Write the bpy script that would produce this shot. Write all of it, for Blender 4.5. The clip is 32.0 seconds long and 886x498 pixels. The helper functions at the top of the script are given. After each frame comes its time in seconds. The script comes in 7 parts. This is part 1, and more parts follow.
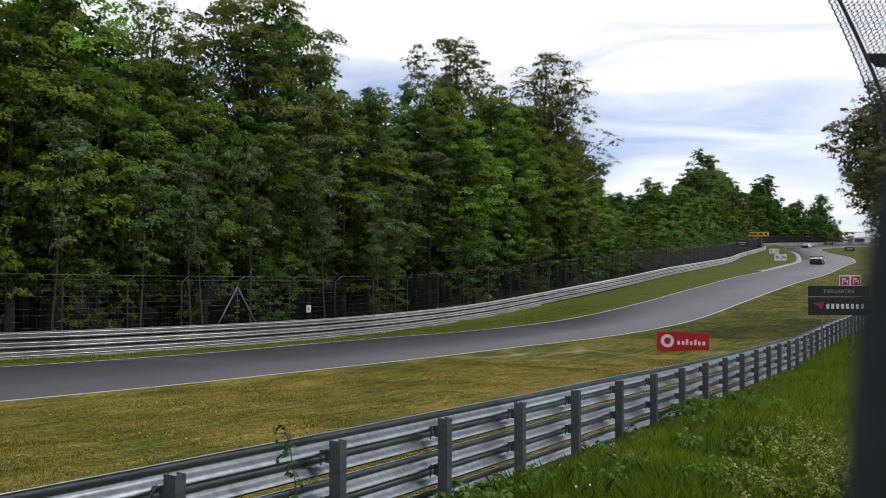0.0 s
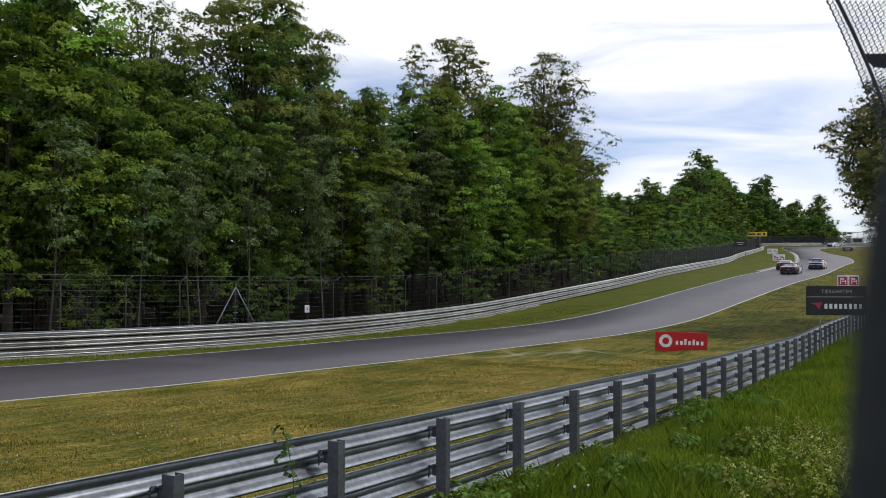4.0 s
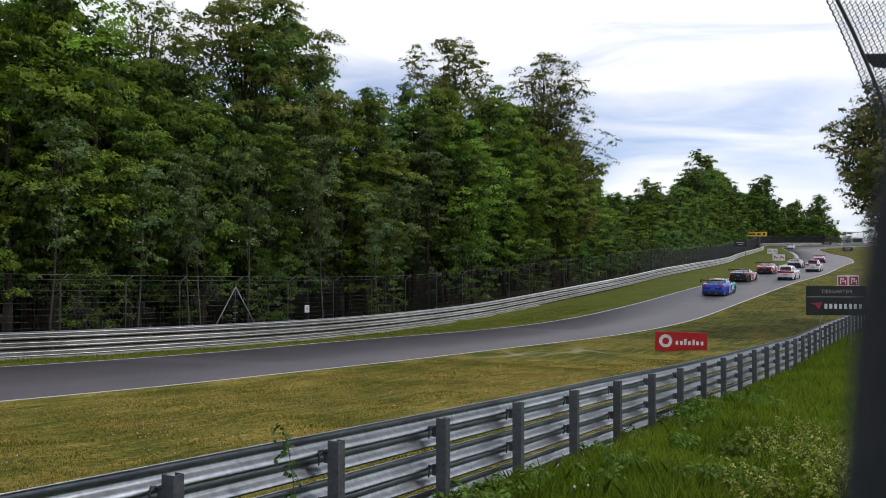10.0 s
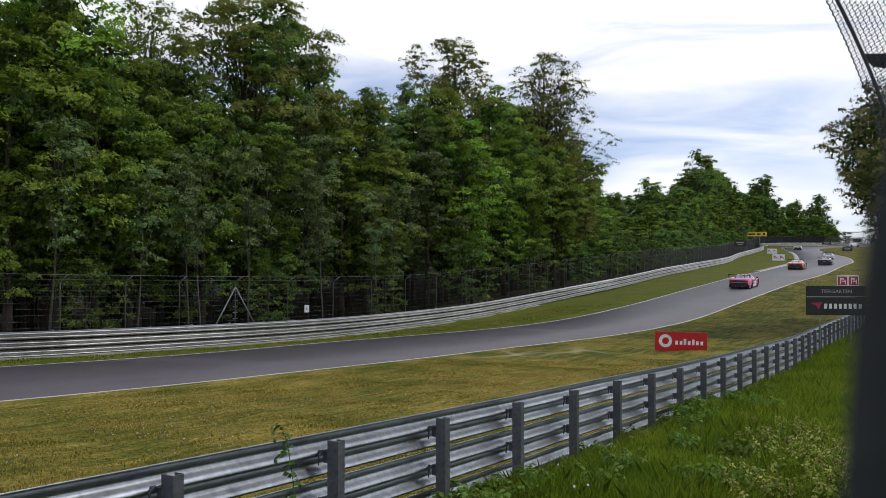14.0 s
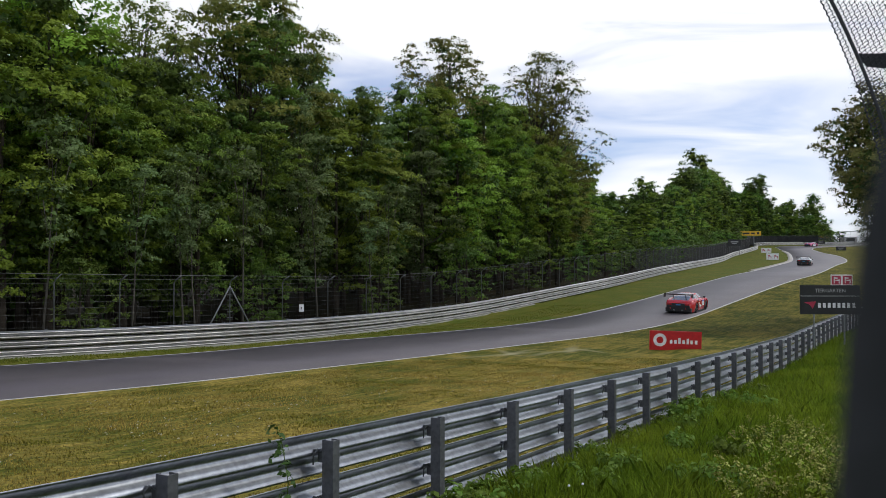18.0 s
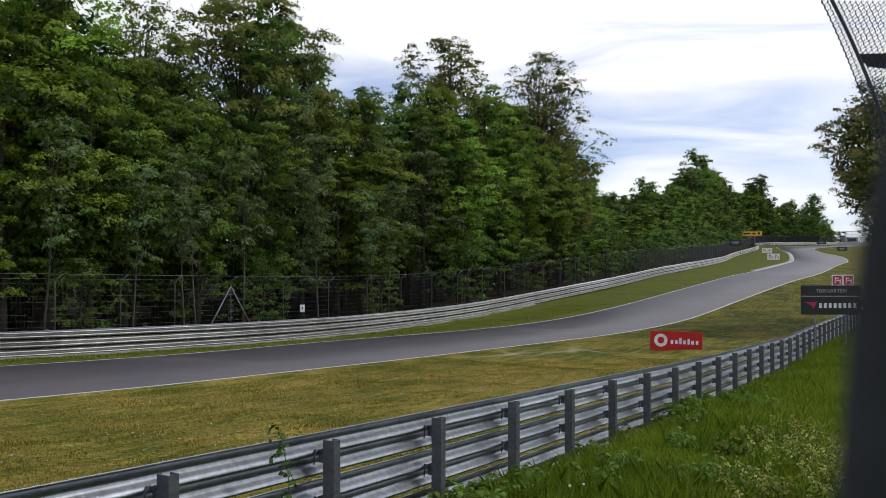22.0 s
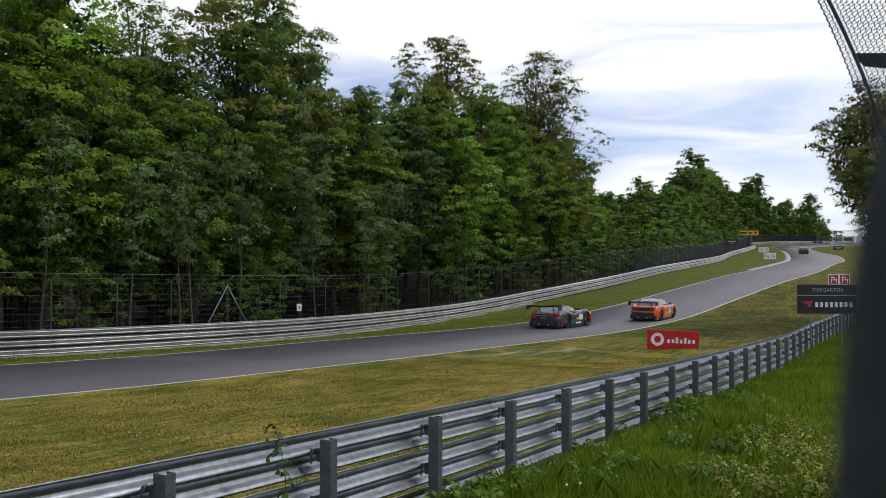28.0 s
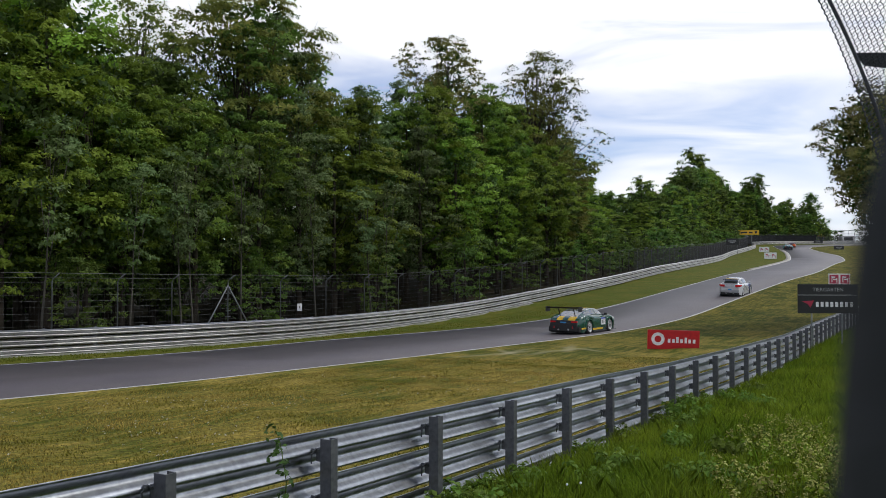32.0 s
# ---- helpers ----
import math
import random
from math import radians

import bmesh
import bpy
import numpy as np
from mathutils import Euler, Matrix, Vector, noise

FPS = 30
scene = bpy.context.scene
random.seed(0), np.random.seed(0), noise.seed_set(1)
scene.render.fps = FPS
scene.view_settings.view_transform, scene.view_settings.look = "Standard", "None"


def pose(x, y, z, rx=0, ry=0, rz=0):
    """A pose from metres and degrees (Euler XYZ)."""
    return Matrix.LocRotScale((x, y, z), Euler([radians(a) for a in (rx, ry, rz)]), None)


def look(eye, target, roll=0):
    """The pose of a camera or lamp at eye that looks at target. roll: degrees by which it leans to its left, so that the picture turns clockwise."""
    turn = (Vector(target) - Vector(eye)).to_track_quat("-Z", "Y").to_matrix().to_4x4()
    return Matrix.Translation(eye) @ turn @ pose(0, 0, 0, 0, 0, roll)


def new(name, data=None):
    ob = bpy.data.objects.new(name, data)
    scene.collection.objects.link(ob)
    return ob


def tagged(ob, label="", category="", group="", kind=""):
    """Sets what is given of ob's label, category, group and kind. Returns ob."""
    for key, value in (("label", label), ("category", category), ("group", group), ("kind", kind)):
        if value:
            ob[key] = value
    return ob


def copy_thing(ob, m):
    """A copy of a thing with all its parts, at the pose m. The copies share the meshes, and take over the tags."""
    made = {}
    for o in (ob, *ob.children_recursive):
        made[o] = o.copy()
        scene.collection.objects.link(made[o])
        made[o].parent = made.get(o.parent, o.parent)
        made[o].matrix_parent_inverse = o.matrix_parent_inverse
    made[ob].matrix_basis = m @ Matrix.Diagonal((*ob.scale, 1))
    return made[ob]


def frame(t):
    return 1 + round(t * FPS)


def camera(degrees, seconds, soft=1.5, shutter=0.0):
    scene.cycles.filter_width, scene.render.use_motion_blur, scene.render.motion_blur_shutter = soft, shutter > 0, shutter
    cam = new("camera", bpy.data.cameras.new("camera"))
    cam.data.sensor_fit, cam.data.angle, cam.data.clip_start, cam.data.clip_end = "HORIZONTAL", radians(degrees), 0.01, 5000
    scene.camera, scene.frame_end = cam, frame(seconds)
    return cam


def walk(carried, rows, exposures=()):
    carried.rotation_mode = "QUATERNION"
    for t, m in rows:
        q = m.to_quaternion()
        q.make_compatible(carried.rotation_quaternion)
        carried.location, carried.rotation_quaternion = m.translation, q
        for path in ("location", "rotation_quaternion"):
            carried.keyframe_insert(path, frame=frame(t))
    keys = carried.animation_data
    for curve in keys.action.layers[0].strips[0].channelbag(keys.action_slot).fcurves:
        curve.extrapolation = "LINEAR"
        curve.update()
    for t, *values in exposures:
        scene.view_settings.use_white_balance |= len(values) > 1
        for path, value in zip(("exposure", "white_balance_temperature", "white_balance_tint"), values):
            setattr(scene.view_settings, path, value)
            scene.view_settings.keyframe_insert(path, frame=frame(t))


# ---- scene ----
cam = camera(54.0, 32.0, soft=0.75, shutter=0.02)
cam.data.dof.use_dof = True
cam.data.dof.focus_distance = 16.0
cam.data.dof.aperture_fstop = 10.0
EYE = 1.75


def aim(t, right, down):
    """The camera's pose: it stands still and only turns a little (milliradians)."""
    return t, pose(0, 0, EYE, 91.08 - math.degrees(down) / 1000, 0, math.degrees(-right) / 1000)


walk(cam, [aim(0.0, -7.1, -0.6), aim(0.6, -6.6, -0.6), aim(1.5, -5.4, -0.7), aim(3.5, -5.3, -0.7), aim(5.5, -5.2, -0.7),
           aim(9.0, -5.2, -0.7), aim(13.0, -5.2, -0.7), aim(14.5, -4.4, -0.5), aim(15.5, -2.2, -0.2), aim(16.5, -0.1, 0.1),
           aim(17.2, 1.0, 0.3), aim(18.3, 0.9, 0.2), aim(19.5, 0.1, 0.0), aim(21.0, -0.5, 0.0), aim(22.0, 0.0, 0.0),
           aim(23.0, 1.0, 0.1), aim(25.3, 1.2, 0.0), aim(27.5, 2.4, 0.4), aim(28.2, 4.0, 1.1), aim(28.8, 4.4, 1.2),
           aim(29.8, 3.2, 1.2), aim(31.0, 3.2, 1.2), aim(32.0, 3.1, 1.3)])

# ---- light ----
SUN = Vector((0.64, 0.12, 0.76)).normalized()
sun = new("sun", bpy.data.lights.new("sun", "SUN"))
sun.data.energy, sun.data.angle, sun.data.color = 3.1, radians(9.0), (1.0, 0.97, 0.91)
sun.matrix_world = look(SUN * 200, (0, 0, 0))
world = bpy.data.worlds.new("sky")
scene.world = world
world.use_nodes = True


def sky():
    nt = world.node_tree
    n, l = nt.nodes, nt.links
    bg = n["Background"]
    tex = n.new("ShaderNodeTexSky")
    tex.sky_type, tex.sun_disc = "NISHITA", False
    tex.sun_elevation, tex.sun_rotation = math.asin(SUN.z), math.atan2(SUN.x, SUN.y)
    tex.air_density, tex.dust_density, tex.ozone_density = 1.0, 0.4, 2.0
    co = n.new("ShaderNodeTexCoord")
    mp = n.new("ShaderNodeMapping")
    mp.inputs["Scale"].default_value = (2.4, 2.4, 15.0)
    mp.inputs["Location"].default_value = (0.35, 0.0, 0.0)
    mp.inputs["Rotation"].default_value = (0.1, -0.10, 0.0)
    no = n.new("ShaderNodeTexNoise")
    no.inputs["Scale"].default_value, no.inputs["Detail"].default_value = 1.35, 8.0
    no.inputs["Distortion"].default_value = 0.7
    ramp = n.new("ShaderNodeMapRange")
    ramp.inputs["From Min"].default_value, ramp.inputs["From Max"].default_value = 0.30, 0.70
    ramp.inputs["To Min"].default_value, ramp.inputs["To Max"].default_value = -0.55, 0.55
    mix = n.new("ShaderNodeMix")
    mix.data_type = "RGBA"
    mix.inputs["B"].default_value = (15.0, 15.3, 16.2, 1)
    # layers of cloud: a bright bank from fifteen degrees up, thinner streaks below it, thin again overhead
    sep, layer, mul = n.new("ShaderNodeSeparateXYZ"), n.new("ShaderNodeValToRGB"), n.new("ShaderNodeMath")
    el = layer.color_ramp.elements
    while len(el) < 7:
        el.new(0.5)
    for e, (p, c) in zip(el, ((0.0, 0.62), (0.09, 0.74), (0.14, 0.52), (0.175, 0.56), (0.235, 1.2), (0.45, 1.0), (0.75, 0.25))):
        e.position, e.color = p, (c, c, c, 1)
    mul.operation, mul.use_clamp = "ADD", True
    l.new(co.outputs["Generated"], sep.inputs[0])
    l.new(sep.outputs["Z"], layer.inputs["Fac"])
    l.new(ramp.outputs["Result"], mul.inputs[0])
    l.new(layer.outputs["Color"], mul.inputs[1])
    l.new(co.outputs["Generated"], mp.inputs["Vector"])
    l.new(mp.outputs["Vector"], no.inputs["Vector"])
    l.new(no.outputs["Fac"], ramp.inputs["Value"])
    l.new(mul.outputs[0], mix.inputs["Factor"])
    tint = n.new("ShaderNodeMix")
    tint.data_type, tint.blend_type = "RGBA", "MULTIPLY"
    tint.inputs["Factor"].default_value = 1.0
    tint.inputs["B"].default_value = (1.15, 1.35, 1.85, 1)
    l.new(tex.outputs["Color"], tint.inputs["A"])
    l.new(tint.outputs["Result"], mix.inputs["A"])
    l.new(mix.outputs["Result"], bg.inputs["Color"])
    bg.inputs["Strength"].default_value = 0.15


sky()
scene.view_settings.exposure = -1.12


# ---- materials ----
def surf(name, c1, c2=None, scale=3.0, rough=0.7, metal=0.0, bump=0.0, fine=60.0, rand=0.0, spec=0.5, detail=6.0, coat=0.0, island=False, grain=0.18, along=None):
    """A surface with stains (scale), grain (fine) and, with rand, a change from piece to piece."""
    m = bpy.data.materials.new(name)
    m.use_nodes = True
    n, l = m.node_tree.nodes, m.node_tree.links
    b = n["Principled BSDF"]
    b.inputs["Roughness"].default_value, b.inputs["Metallic"].default_value = rough, metal
    b.inputs["Specular IOR Level"].default_value = spec
    b.inputs["Coat Weight"].default_value = coat
    b.inputs["Coat Roughness"].default_value = 0.08
    c2 = c2 or tuple(v * 0.8 for v in c1)
    co = n.new("ShaderNodeTexCoord")
    a, f = n.new("ShaderNodeTexNoise"), n.new("ShaderNodeTexNoise")
    a.inputs["Scale"].default_value, a.inputs["Detail"].default_value = scale, detail
    f.inputs["Scale"].default_value, f.inputs["Detail"].default_value = fine, 3.0
    for x in (a, f):
        l.new(co.outputs["Object"], x.inputs["Vector"])
    r = n.new("ShaderNodeMapRange")
    r.inputs["From Min"].default_value, r.inputs["From Max"].default_value = 0.32, 0.68
    l.new(a.outputs["Fac"], r.inputs["Value"])
    mix = n.new("ShaderNodeMix")
    mix.data_type = "RGBA"
    mix.inputs["A"].default_value, mix.inputs["B"].default_value = (*c1, 1), (*c2, 1)
    l.new(r.outputs["Result"], mix.inputs["Factor"])
    hsv = n.new("ShaderNodeHueSaturation")
    l.new(mix.outputs["Result"], hsv.inputs["Color"])
    v = n.new("ShaderNodeMapRange")
    v.inputs["To Min"].default_value, v.inputs["To Max"].default_value = 1 - grain, 1 + grain
    v.inputs["From Min"].default_value, v.inputs["From Max"].default_value = 0.25, 0.75
    l.new(f.outputs["Fac"], v.inputs["Value"])
    last = v.outputs["Result"]
    if along:
        # streaks that run with the mowing: direction, scale with and across, strength
        mp, st, ad = n.new("ShaderNodeMapping"), n.new("ShaderNodeTexNoise"), n.new("ShaderNodeMath")
        mp.vector_type = "TEXTURE"
        mp.inputs["Rotation"].default_value = (0, 0, radians(along[0]))
        mp.inputs["Scale"].default_value = (1 / along[1], 1 / along[2], 1.0)
        st.inputs["Scale"].default_value, st.inputs["Detail"].default_value = 1.0, 9.0
        l.new(co.outputs["Object"], mp.inputs["Vector"])
        l.new(mp.outputs["Vector"], st.inputs["Vector"])
        ad.operation = "MULTIPLY_ADD"
        ad.inputs[1].default_value = along[3]
        l.new(st.outputs["Fac"], ad.inputs[0])
        sh = n.new("ShaderNodeMath")
        sh.operation = "SUBTRACT"
        sh.inputs[1].default_value = along[3] / 2
        l.new(a.outputs["Fac"], sh.inputs[0])
        l.new(sh.outputs[0], ad.inputs[2])
        l.new(ad.outputs[0], r.inputs["Value"])
    if rand:
        q = n.new("ShaderNodeMapRange")
        q.inputs["To Min"].default_value, q.inputs["To Max"].default_value = 1 - rand, 1 + rand
        if island:
            geo = n.new("ShaderNodeNewGeometry")
            l.new(geo.outputs["Random Per Island"], q.inputs["Value"])
        else:
            oi = n.new("ShaderNodeObjectInfo")
            l.new(oi.outputs["Random"], q.inputs["Value"])
        mu = n.new("ShaderNodeMath")
        mu.operation = "MULTIPLY"
        l.new(last, mu.inputs[0])
        l.new(q.outputs["Result"], mu.inputs[1])
        last = mu.outputs[0]
    l.new(last, hsv.inputs["Value"])
    l.new(hsv.outputs["Color"], b.inputs["Base Color"])
    if bump:
        bp = n.new("ShaderNodeBump")
        bp.inputs["Strength"].default_value, bp.inputs["Distance"].default_value = bump, 0.02
        l.new(f.outputs["Fac"], bp.inputs["Height"])
        l.new(bp.outputs["Normal"], b.inputs["Normal"])
    return m


def leafy(name, c1, c2, through_light=0.34, rand=0.20):
    """Leaves: every leaf its own shade, a little light coming through."""
    m = surf(name, c1, c2, 0.45, 0.55, rand=rand, island=True, spec=0.15, fine=9.0)
    n, l = m.node_tree.nodes, m.node_tree.links
    b, out = n["Principled BSDF"], n["Material Output"]
    tr = n.new("ShaderNodeBsdfTranslucent")
    mx = n.new("ShaderNodeMixShader")
    mx.inputs["Fac"].default_value = through_light
    src = b.inputs["Base Color"].links[0].from_socket
    # every plant has its own tone
    oi, hs = n.new("ShaderNodeObjectInfo"), n.new("ShaderNodeHueSaturation")
    for sock, lo, hi in (("Hue", 0.468, 0.505), ("Value", 0.72, 1.28)):
        q = n.new("ShaderNodeMapRange")
        q.inputs["To Min"].default_value, q.inputs["To Max"].default_value = lo, hi
        l.new(oi.outputs["Random"], q.inputs["Value"])
        l.new(q.outputs["Result"], hs.inputs[sock])
    l.new(src, hs.inputs["Color"])
    src = hs.outputs["Color"]
    l.new(src, b.inputs["Base Color"])
    l.new(src, tr.inputs["Color"])
    l.new(b.outputs["BSDF"], mx.inputs[1])
    l.new(tr.outputs["BSDF"], mx.inputs[2])
    l.new(mx.outputs["Shader"], out.inputs["Surface"])
    return m


M_ASPHALT = surf("asphalt", (0.084, 0.072, 0.074), (0.112, 0.096, 0.097), 0.22, 0.50, bump=0.10, fine=45.0, spec=0.43, grain=0.25)


def wear_marks(m, spots, colour):
    """Long worn marks: (x, y, length, width, turn in degrees)."""
    n, l = m.node_tree.nodes, m.node_tree.links
    b = n["Principled BSDF"]
    co = n.new("ShaderNodeTexCoord")
    no = n.new("ShaderNodeTexNoise")
    no.inputs["Scale"].default_value, no.inputs["Detail"].default_value = 1.1, 4.0
    l.new(co.outputs["Object"], no.inputs["Vector"])
    for x, y, length, width, turn in spots:
        mp = n.new("ShaderNodeMapping")
        mp.vector_type = "TEXTURE"
        mp.inputs["Location"].default_value = (x, y, -1.5)
        mp.inputs["Rotation"].default_value = (0, 0, radians(turn))
        mp.inputs["Scale"].default_value = (length, width, 30)
        ln = n.new("ShaderNodeVectorMath")
        ln.operation = "LENGTH"
        mr = n.new("ShaderNodeMapRange")
        mr.inputs["From Min"].default_value, mr.inputs["From Max"].default_value = 1.1, 0.3
        mr.inputs["To Max"].default_value = 0.85
        mu = n.new("ShaderNodeMath")
        mu.operation = "MULTIPLY"
        mix = n.new("ShaderNodeMix")
        mix.data_type = "RGBA"
        mix.inputs["B"].default_value = (*colour, 1)
        src = b.inputs["Base Color"].links[0].from_socket
        l.new(co.outputs["Object"], mp.inputs["Vector"])
        l.new(mp.outputs["Vector"], ln.inputs[0])
        l.new(ln.outputs["Value"], mr.inputs["Value"])
        l.new(mr.outputs["Result"], mu.inputs[0])
        l.new(no.outputs["Fac"], mu.inputs[1])
        l.new(mu.outputs[0], mix.inputs["Factor"])
        l.new(src, mix.inputs["A"])
        l.new(mix.outputs["Result"], b.inputs["Base Color"])


M_CONCRETE = surf("old_concrete", (0.30, 0.29, 0.26), (0.16, 0.17, 0.11), 1.3, 0.9, bump=0.6, fine=14.0, spec=0.2)
M_LINE = surf("line_paint", (0.62, 0.61, 0.58), (0.45, 0.44, 0.41), 1.5, 0.7, fine=25.0)
M_KERB = surf("kerb_paint", (0.44, 0.40, 0.33), (0.29, 0.26, 0.22), 2.0, 0.7, fine=20.0)
M_MOWN = surf("mown_grass", (0.077, 0.091, 0.011), (0.268, 0.203, 0.043), 0.38, 0.9, bump=1.0, fine=14.0, spec=0.08, detail=14.0, grain=0.75, along=(58.0, 0.7, 5.0, 1.05))
wear_marks(M_MOWN, [(2.2, 32.3, 2.8, 0.40, 40), (2.9, 33.4, 2.4, 0.30, 66), (2.5, 33.4, 1.8, 0.25, 100), (5.2, 35.0, 2.6, 0.30, 78), (5.6, 34.6, 2.0, 0.28, 118), (4.6, 33.6, 3.0, 0.35, 52)], (0.46, 0.40, 0.25))


def darker_up_the_track(m, y0, y1, tint):
    """The verge is less dry farther along the track."""
    n, l = m.node_tree.nodes, m.node_tree.links
    b = n["Principled BSDF"]
    src = b.inputs["Base Color"].links[0].from_socket
    co, sep, mr, mix = n.new("ShaderNodeTexCoord"), n.new("ShaderNodeSeparateXYZ"), n.new("ShaderNodeMapRange"), n.new("ShaderNodeMix")
    mr.inputs["From Min"].default_value, mr.inputs["From Max"].default_value = y0, y1
    mix.data_type, mix.blend_type = "RGBA", "MULTIPLY"
    mix.inputs["B"].default_value = (*tint, 1)
    l.new(co.outputs["Object"], sep.inputs[0])
    l.new(sep.outputs["Y"], mr.inputs["Value"])
    l.new(mr.outputs["Result"], mix.inputs["Factor"])
    l.new(src, mix.inputs["A"])
    l.new(mix.outputs["Result"], b.inputs["Base Color"])


darker_up_the_track(M_MOWN, 26.0, 46.0, (0.60, 0.66, 0.48))
M_VERGE = surf("green_verge", (0.075, 0.102, 0.010), (0.130, 0.122, 0.018), 0.5, 0.9, bump=1.0, fine=12.0, spec=0.08, detail=12.0, grain=0.5, along=(60.0, 0.5, 2.4, 0.4))
M_LUSH = surf("lush_grass", (0.022, 0.050, 0.004), (0.040, 0.078, 0.007), 1.2, 0.95, bump=0.9, fine=18.0, spec=0.05)
M_LITTER = surf("forest_floor", (0.032, 0.024, 0.012), (0.018, 0.020, 0.008), 0.6, 0.95, bump=0.8, fine=8.0, spec=0.05)
M_GALV = surf("galvanised_steel", (0.40, 0.42, 0.45), (0.29, 0.305, 0.33), 4.5, 0.33, 1.0, bump=0.04, fine=22.0, rand=0.08, grain=0.22)
M_GALV_OLD = surf("weathered_galvanised_steel", (0.60, 0.595, 0.58), (0.46, 0.455, 0.44), 1.2, 0.42, 1.0, bump=0.05, fine=18.0, rand=0.12)
M_POST = surf("dull_zinc_post", (0.20, 0.205, 0.22), (0.12, 0.125, 0.14), 3.0, 0.45, 0.7, bump=0.12, fine=24.0, rand=0.15, grain=0.3)
M_WIRE = surf("fence_wire", (0.095, 0.098, 0.095), (0.065, 0.068, 0.065), 3.0, 0.6, 0.4)
M_MESH = surf("rusty_mesh_wire", (0.095, 0.092, 0.086), (0.065, 0.063, 0.058), 3.0, 0.8, 0.2)
M_FPOST = surf("fence_post_steel", (0.20, 0.21, 0.21), (0.13, 0.14, 0.14), 2.0, 0.55, 0.5)
M_BLACK = surf("black_panel", (0.012, 0.013, 0.014), (0.02, 0.021, 0.022), 1.0, 0.5, fine=12.0)
M_RUBBER = surf("dark_fabric", (0.010, 0.012, 0.014), (0.018, 0.020, 0.022), 8.0, 0.85, fine=90.0, bump=0.2)
M_CLOTH = surf("shade_cloth", (0.016, 0.017, 0.018), (0.028, 0.029, 0.029), 1.0, 0.95, fine=12.0, spec=0.1)
M_RED = surf("red_panel", (0.52, 0.010, 0.014), (0.44, 0.008, 0.012), 1.5, 0.45, fine=10.0)
M_WHITE = surf("white_panel", (0.78, 0.78, 0.78), (0.68, 0.68, 0.68), 1.5, 0.5, fine=10.0)
M_PINK = surf("pink_print", (0.42, 0.03, 0.07), (0.36, 0.03, 0.06), 1.5, 0.5)
M_YELLOW = surf("yellow_banner", (0.75, 0.46, 0.02), (0.66, 0.40, 0.02), 1.5, 0.6)
M_GREY = surf("grey_print", (0.38, 0.38, 0.38), (0.32, 0.32, 0.32), 1.5, 0.6)
M_BARK = surf("bark", (0.032, 0.026, 0.019), (0.062, 0.053, 0.041), 2.5, 0.95, bump=0.6, fine=14.0, spec=0.1)
M_BARK_PALE = surf("pale_bark", (0.12, 0.112, 0.09), (0.065, 0.06, 0.05), 2.5, 0.9, bump=0.5, fine=14.0, spec=0.1)
M_NET = surf("net_cord", (0.045, 0.047, 0.056), (0.065, 0.067, 0.076), 8.0, 0.8)
M_LEAF = [leafy("leaves_mid_green", (0.085, 0.185, 0.029), (0.221, 0.337, 0.048)),
          leafy("leaves_deep_green", (0.065, 0.146, 0.029), (0.153, 0.261, 0.041)),
          leafy("leaves_olive", (0.111, 0.161, 0.030), (0.246, 0.278, 0.056)),
          leafy("leaves_bronze", (0.132, 0.146, 0.033), (0.250, 0.202, 0.066)),
          leafy("leaves_grey_green", (0.100, 0.176, 0.067), (0.208, 0.287, 0.104)),
          leafy("leaves_fresh", (0.120, 0.236, 0.026), (0.250, 0.388, 0.048)),
          leafy("leaves_brown_olive", (0.147, 0.172, 0.038), (0.256, 0.247, 0.083))]
# Shade inside the crowns is put into this colour; the creeper shares the green.
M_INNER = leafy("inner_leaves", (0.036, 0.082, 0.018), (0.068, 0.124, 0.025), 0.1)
M_VBLADE = leafy("verge_blades", (0.080, 0.112, 0.010), (0.150, 0.150, 0.020), 0.3)
M_BLADE = leafy("grass_blades", (0.085, 0.165, 0.010), (0.225, 0.300, 0.026), 0.4, 0.5)
M_DRY = leafy("dry_blades", (0.130, 0.140, 0.012), (0.420, 0.320, 0.085), 0.3, 0.6)
M_FLOWER = leafy("small_blossoms", (0.32, 0.35, 0.08), (0.48, 0.48, 0.15), 0.2)
M_DAISY = leafy("white_clover", (0.62, 0.62, 0.50), (0.72, 0.72, 0.62), 0.2, 0.1)


# ---- mesh helpers ----
def finish(name, bm, material, smooth=False):
    me = bpy.data.meshes.new(name)
    bm.normal_update()
    bm.to_mesh(me)
    bm.free()
    for mt in (material if isinstance(material, (list, tuple)) else [material]):
        me.materials.append(mt)
    if smooth:
        for p in me.polygons:
            p.use_smooth = True
    return me


def part(name, bm, material, parent=None, label="", smooth=False):
    ob = new(name, bm if isinstance(bm, bpy.types.Mesh) else finish(name, bm, material, smooth))
    ob.parent = parent
    if label:
        ob["label"] = label
    return ob


def empty(name, at, label, category, group="", kind=""):
    ob = new(name)
    ob.matrix_basis = at if isinstance(at, Matrix) else Matrix.Translation(at)
    ob.empty_display_size = 0.2
    return tagged(ob, label, category, group, kind)


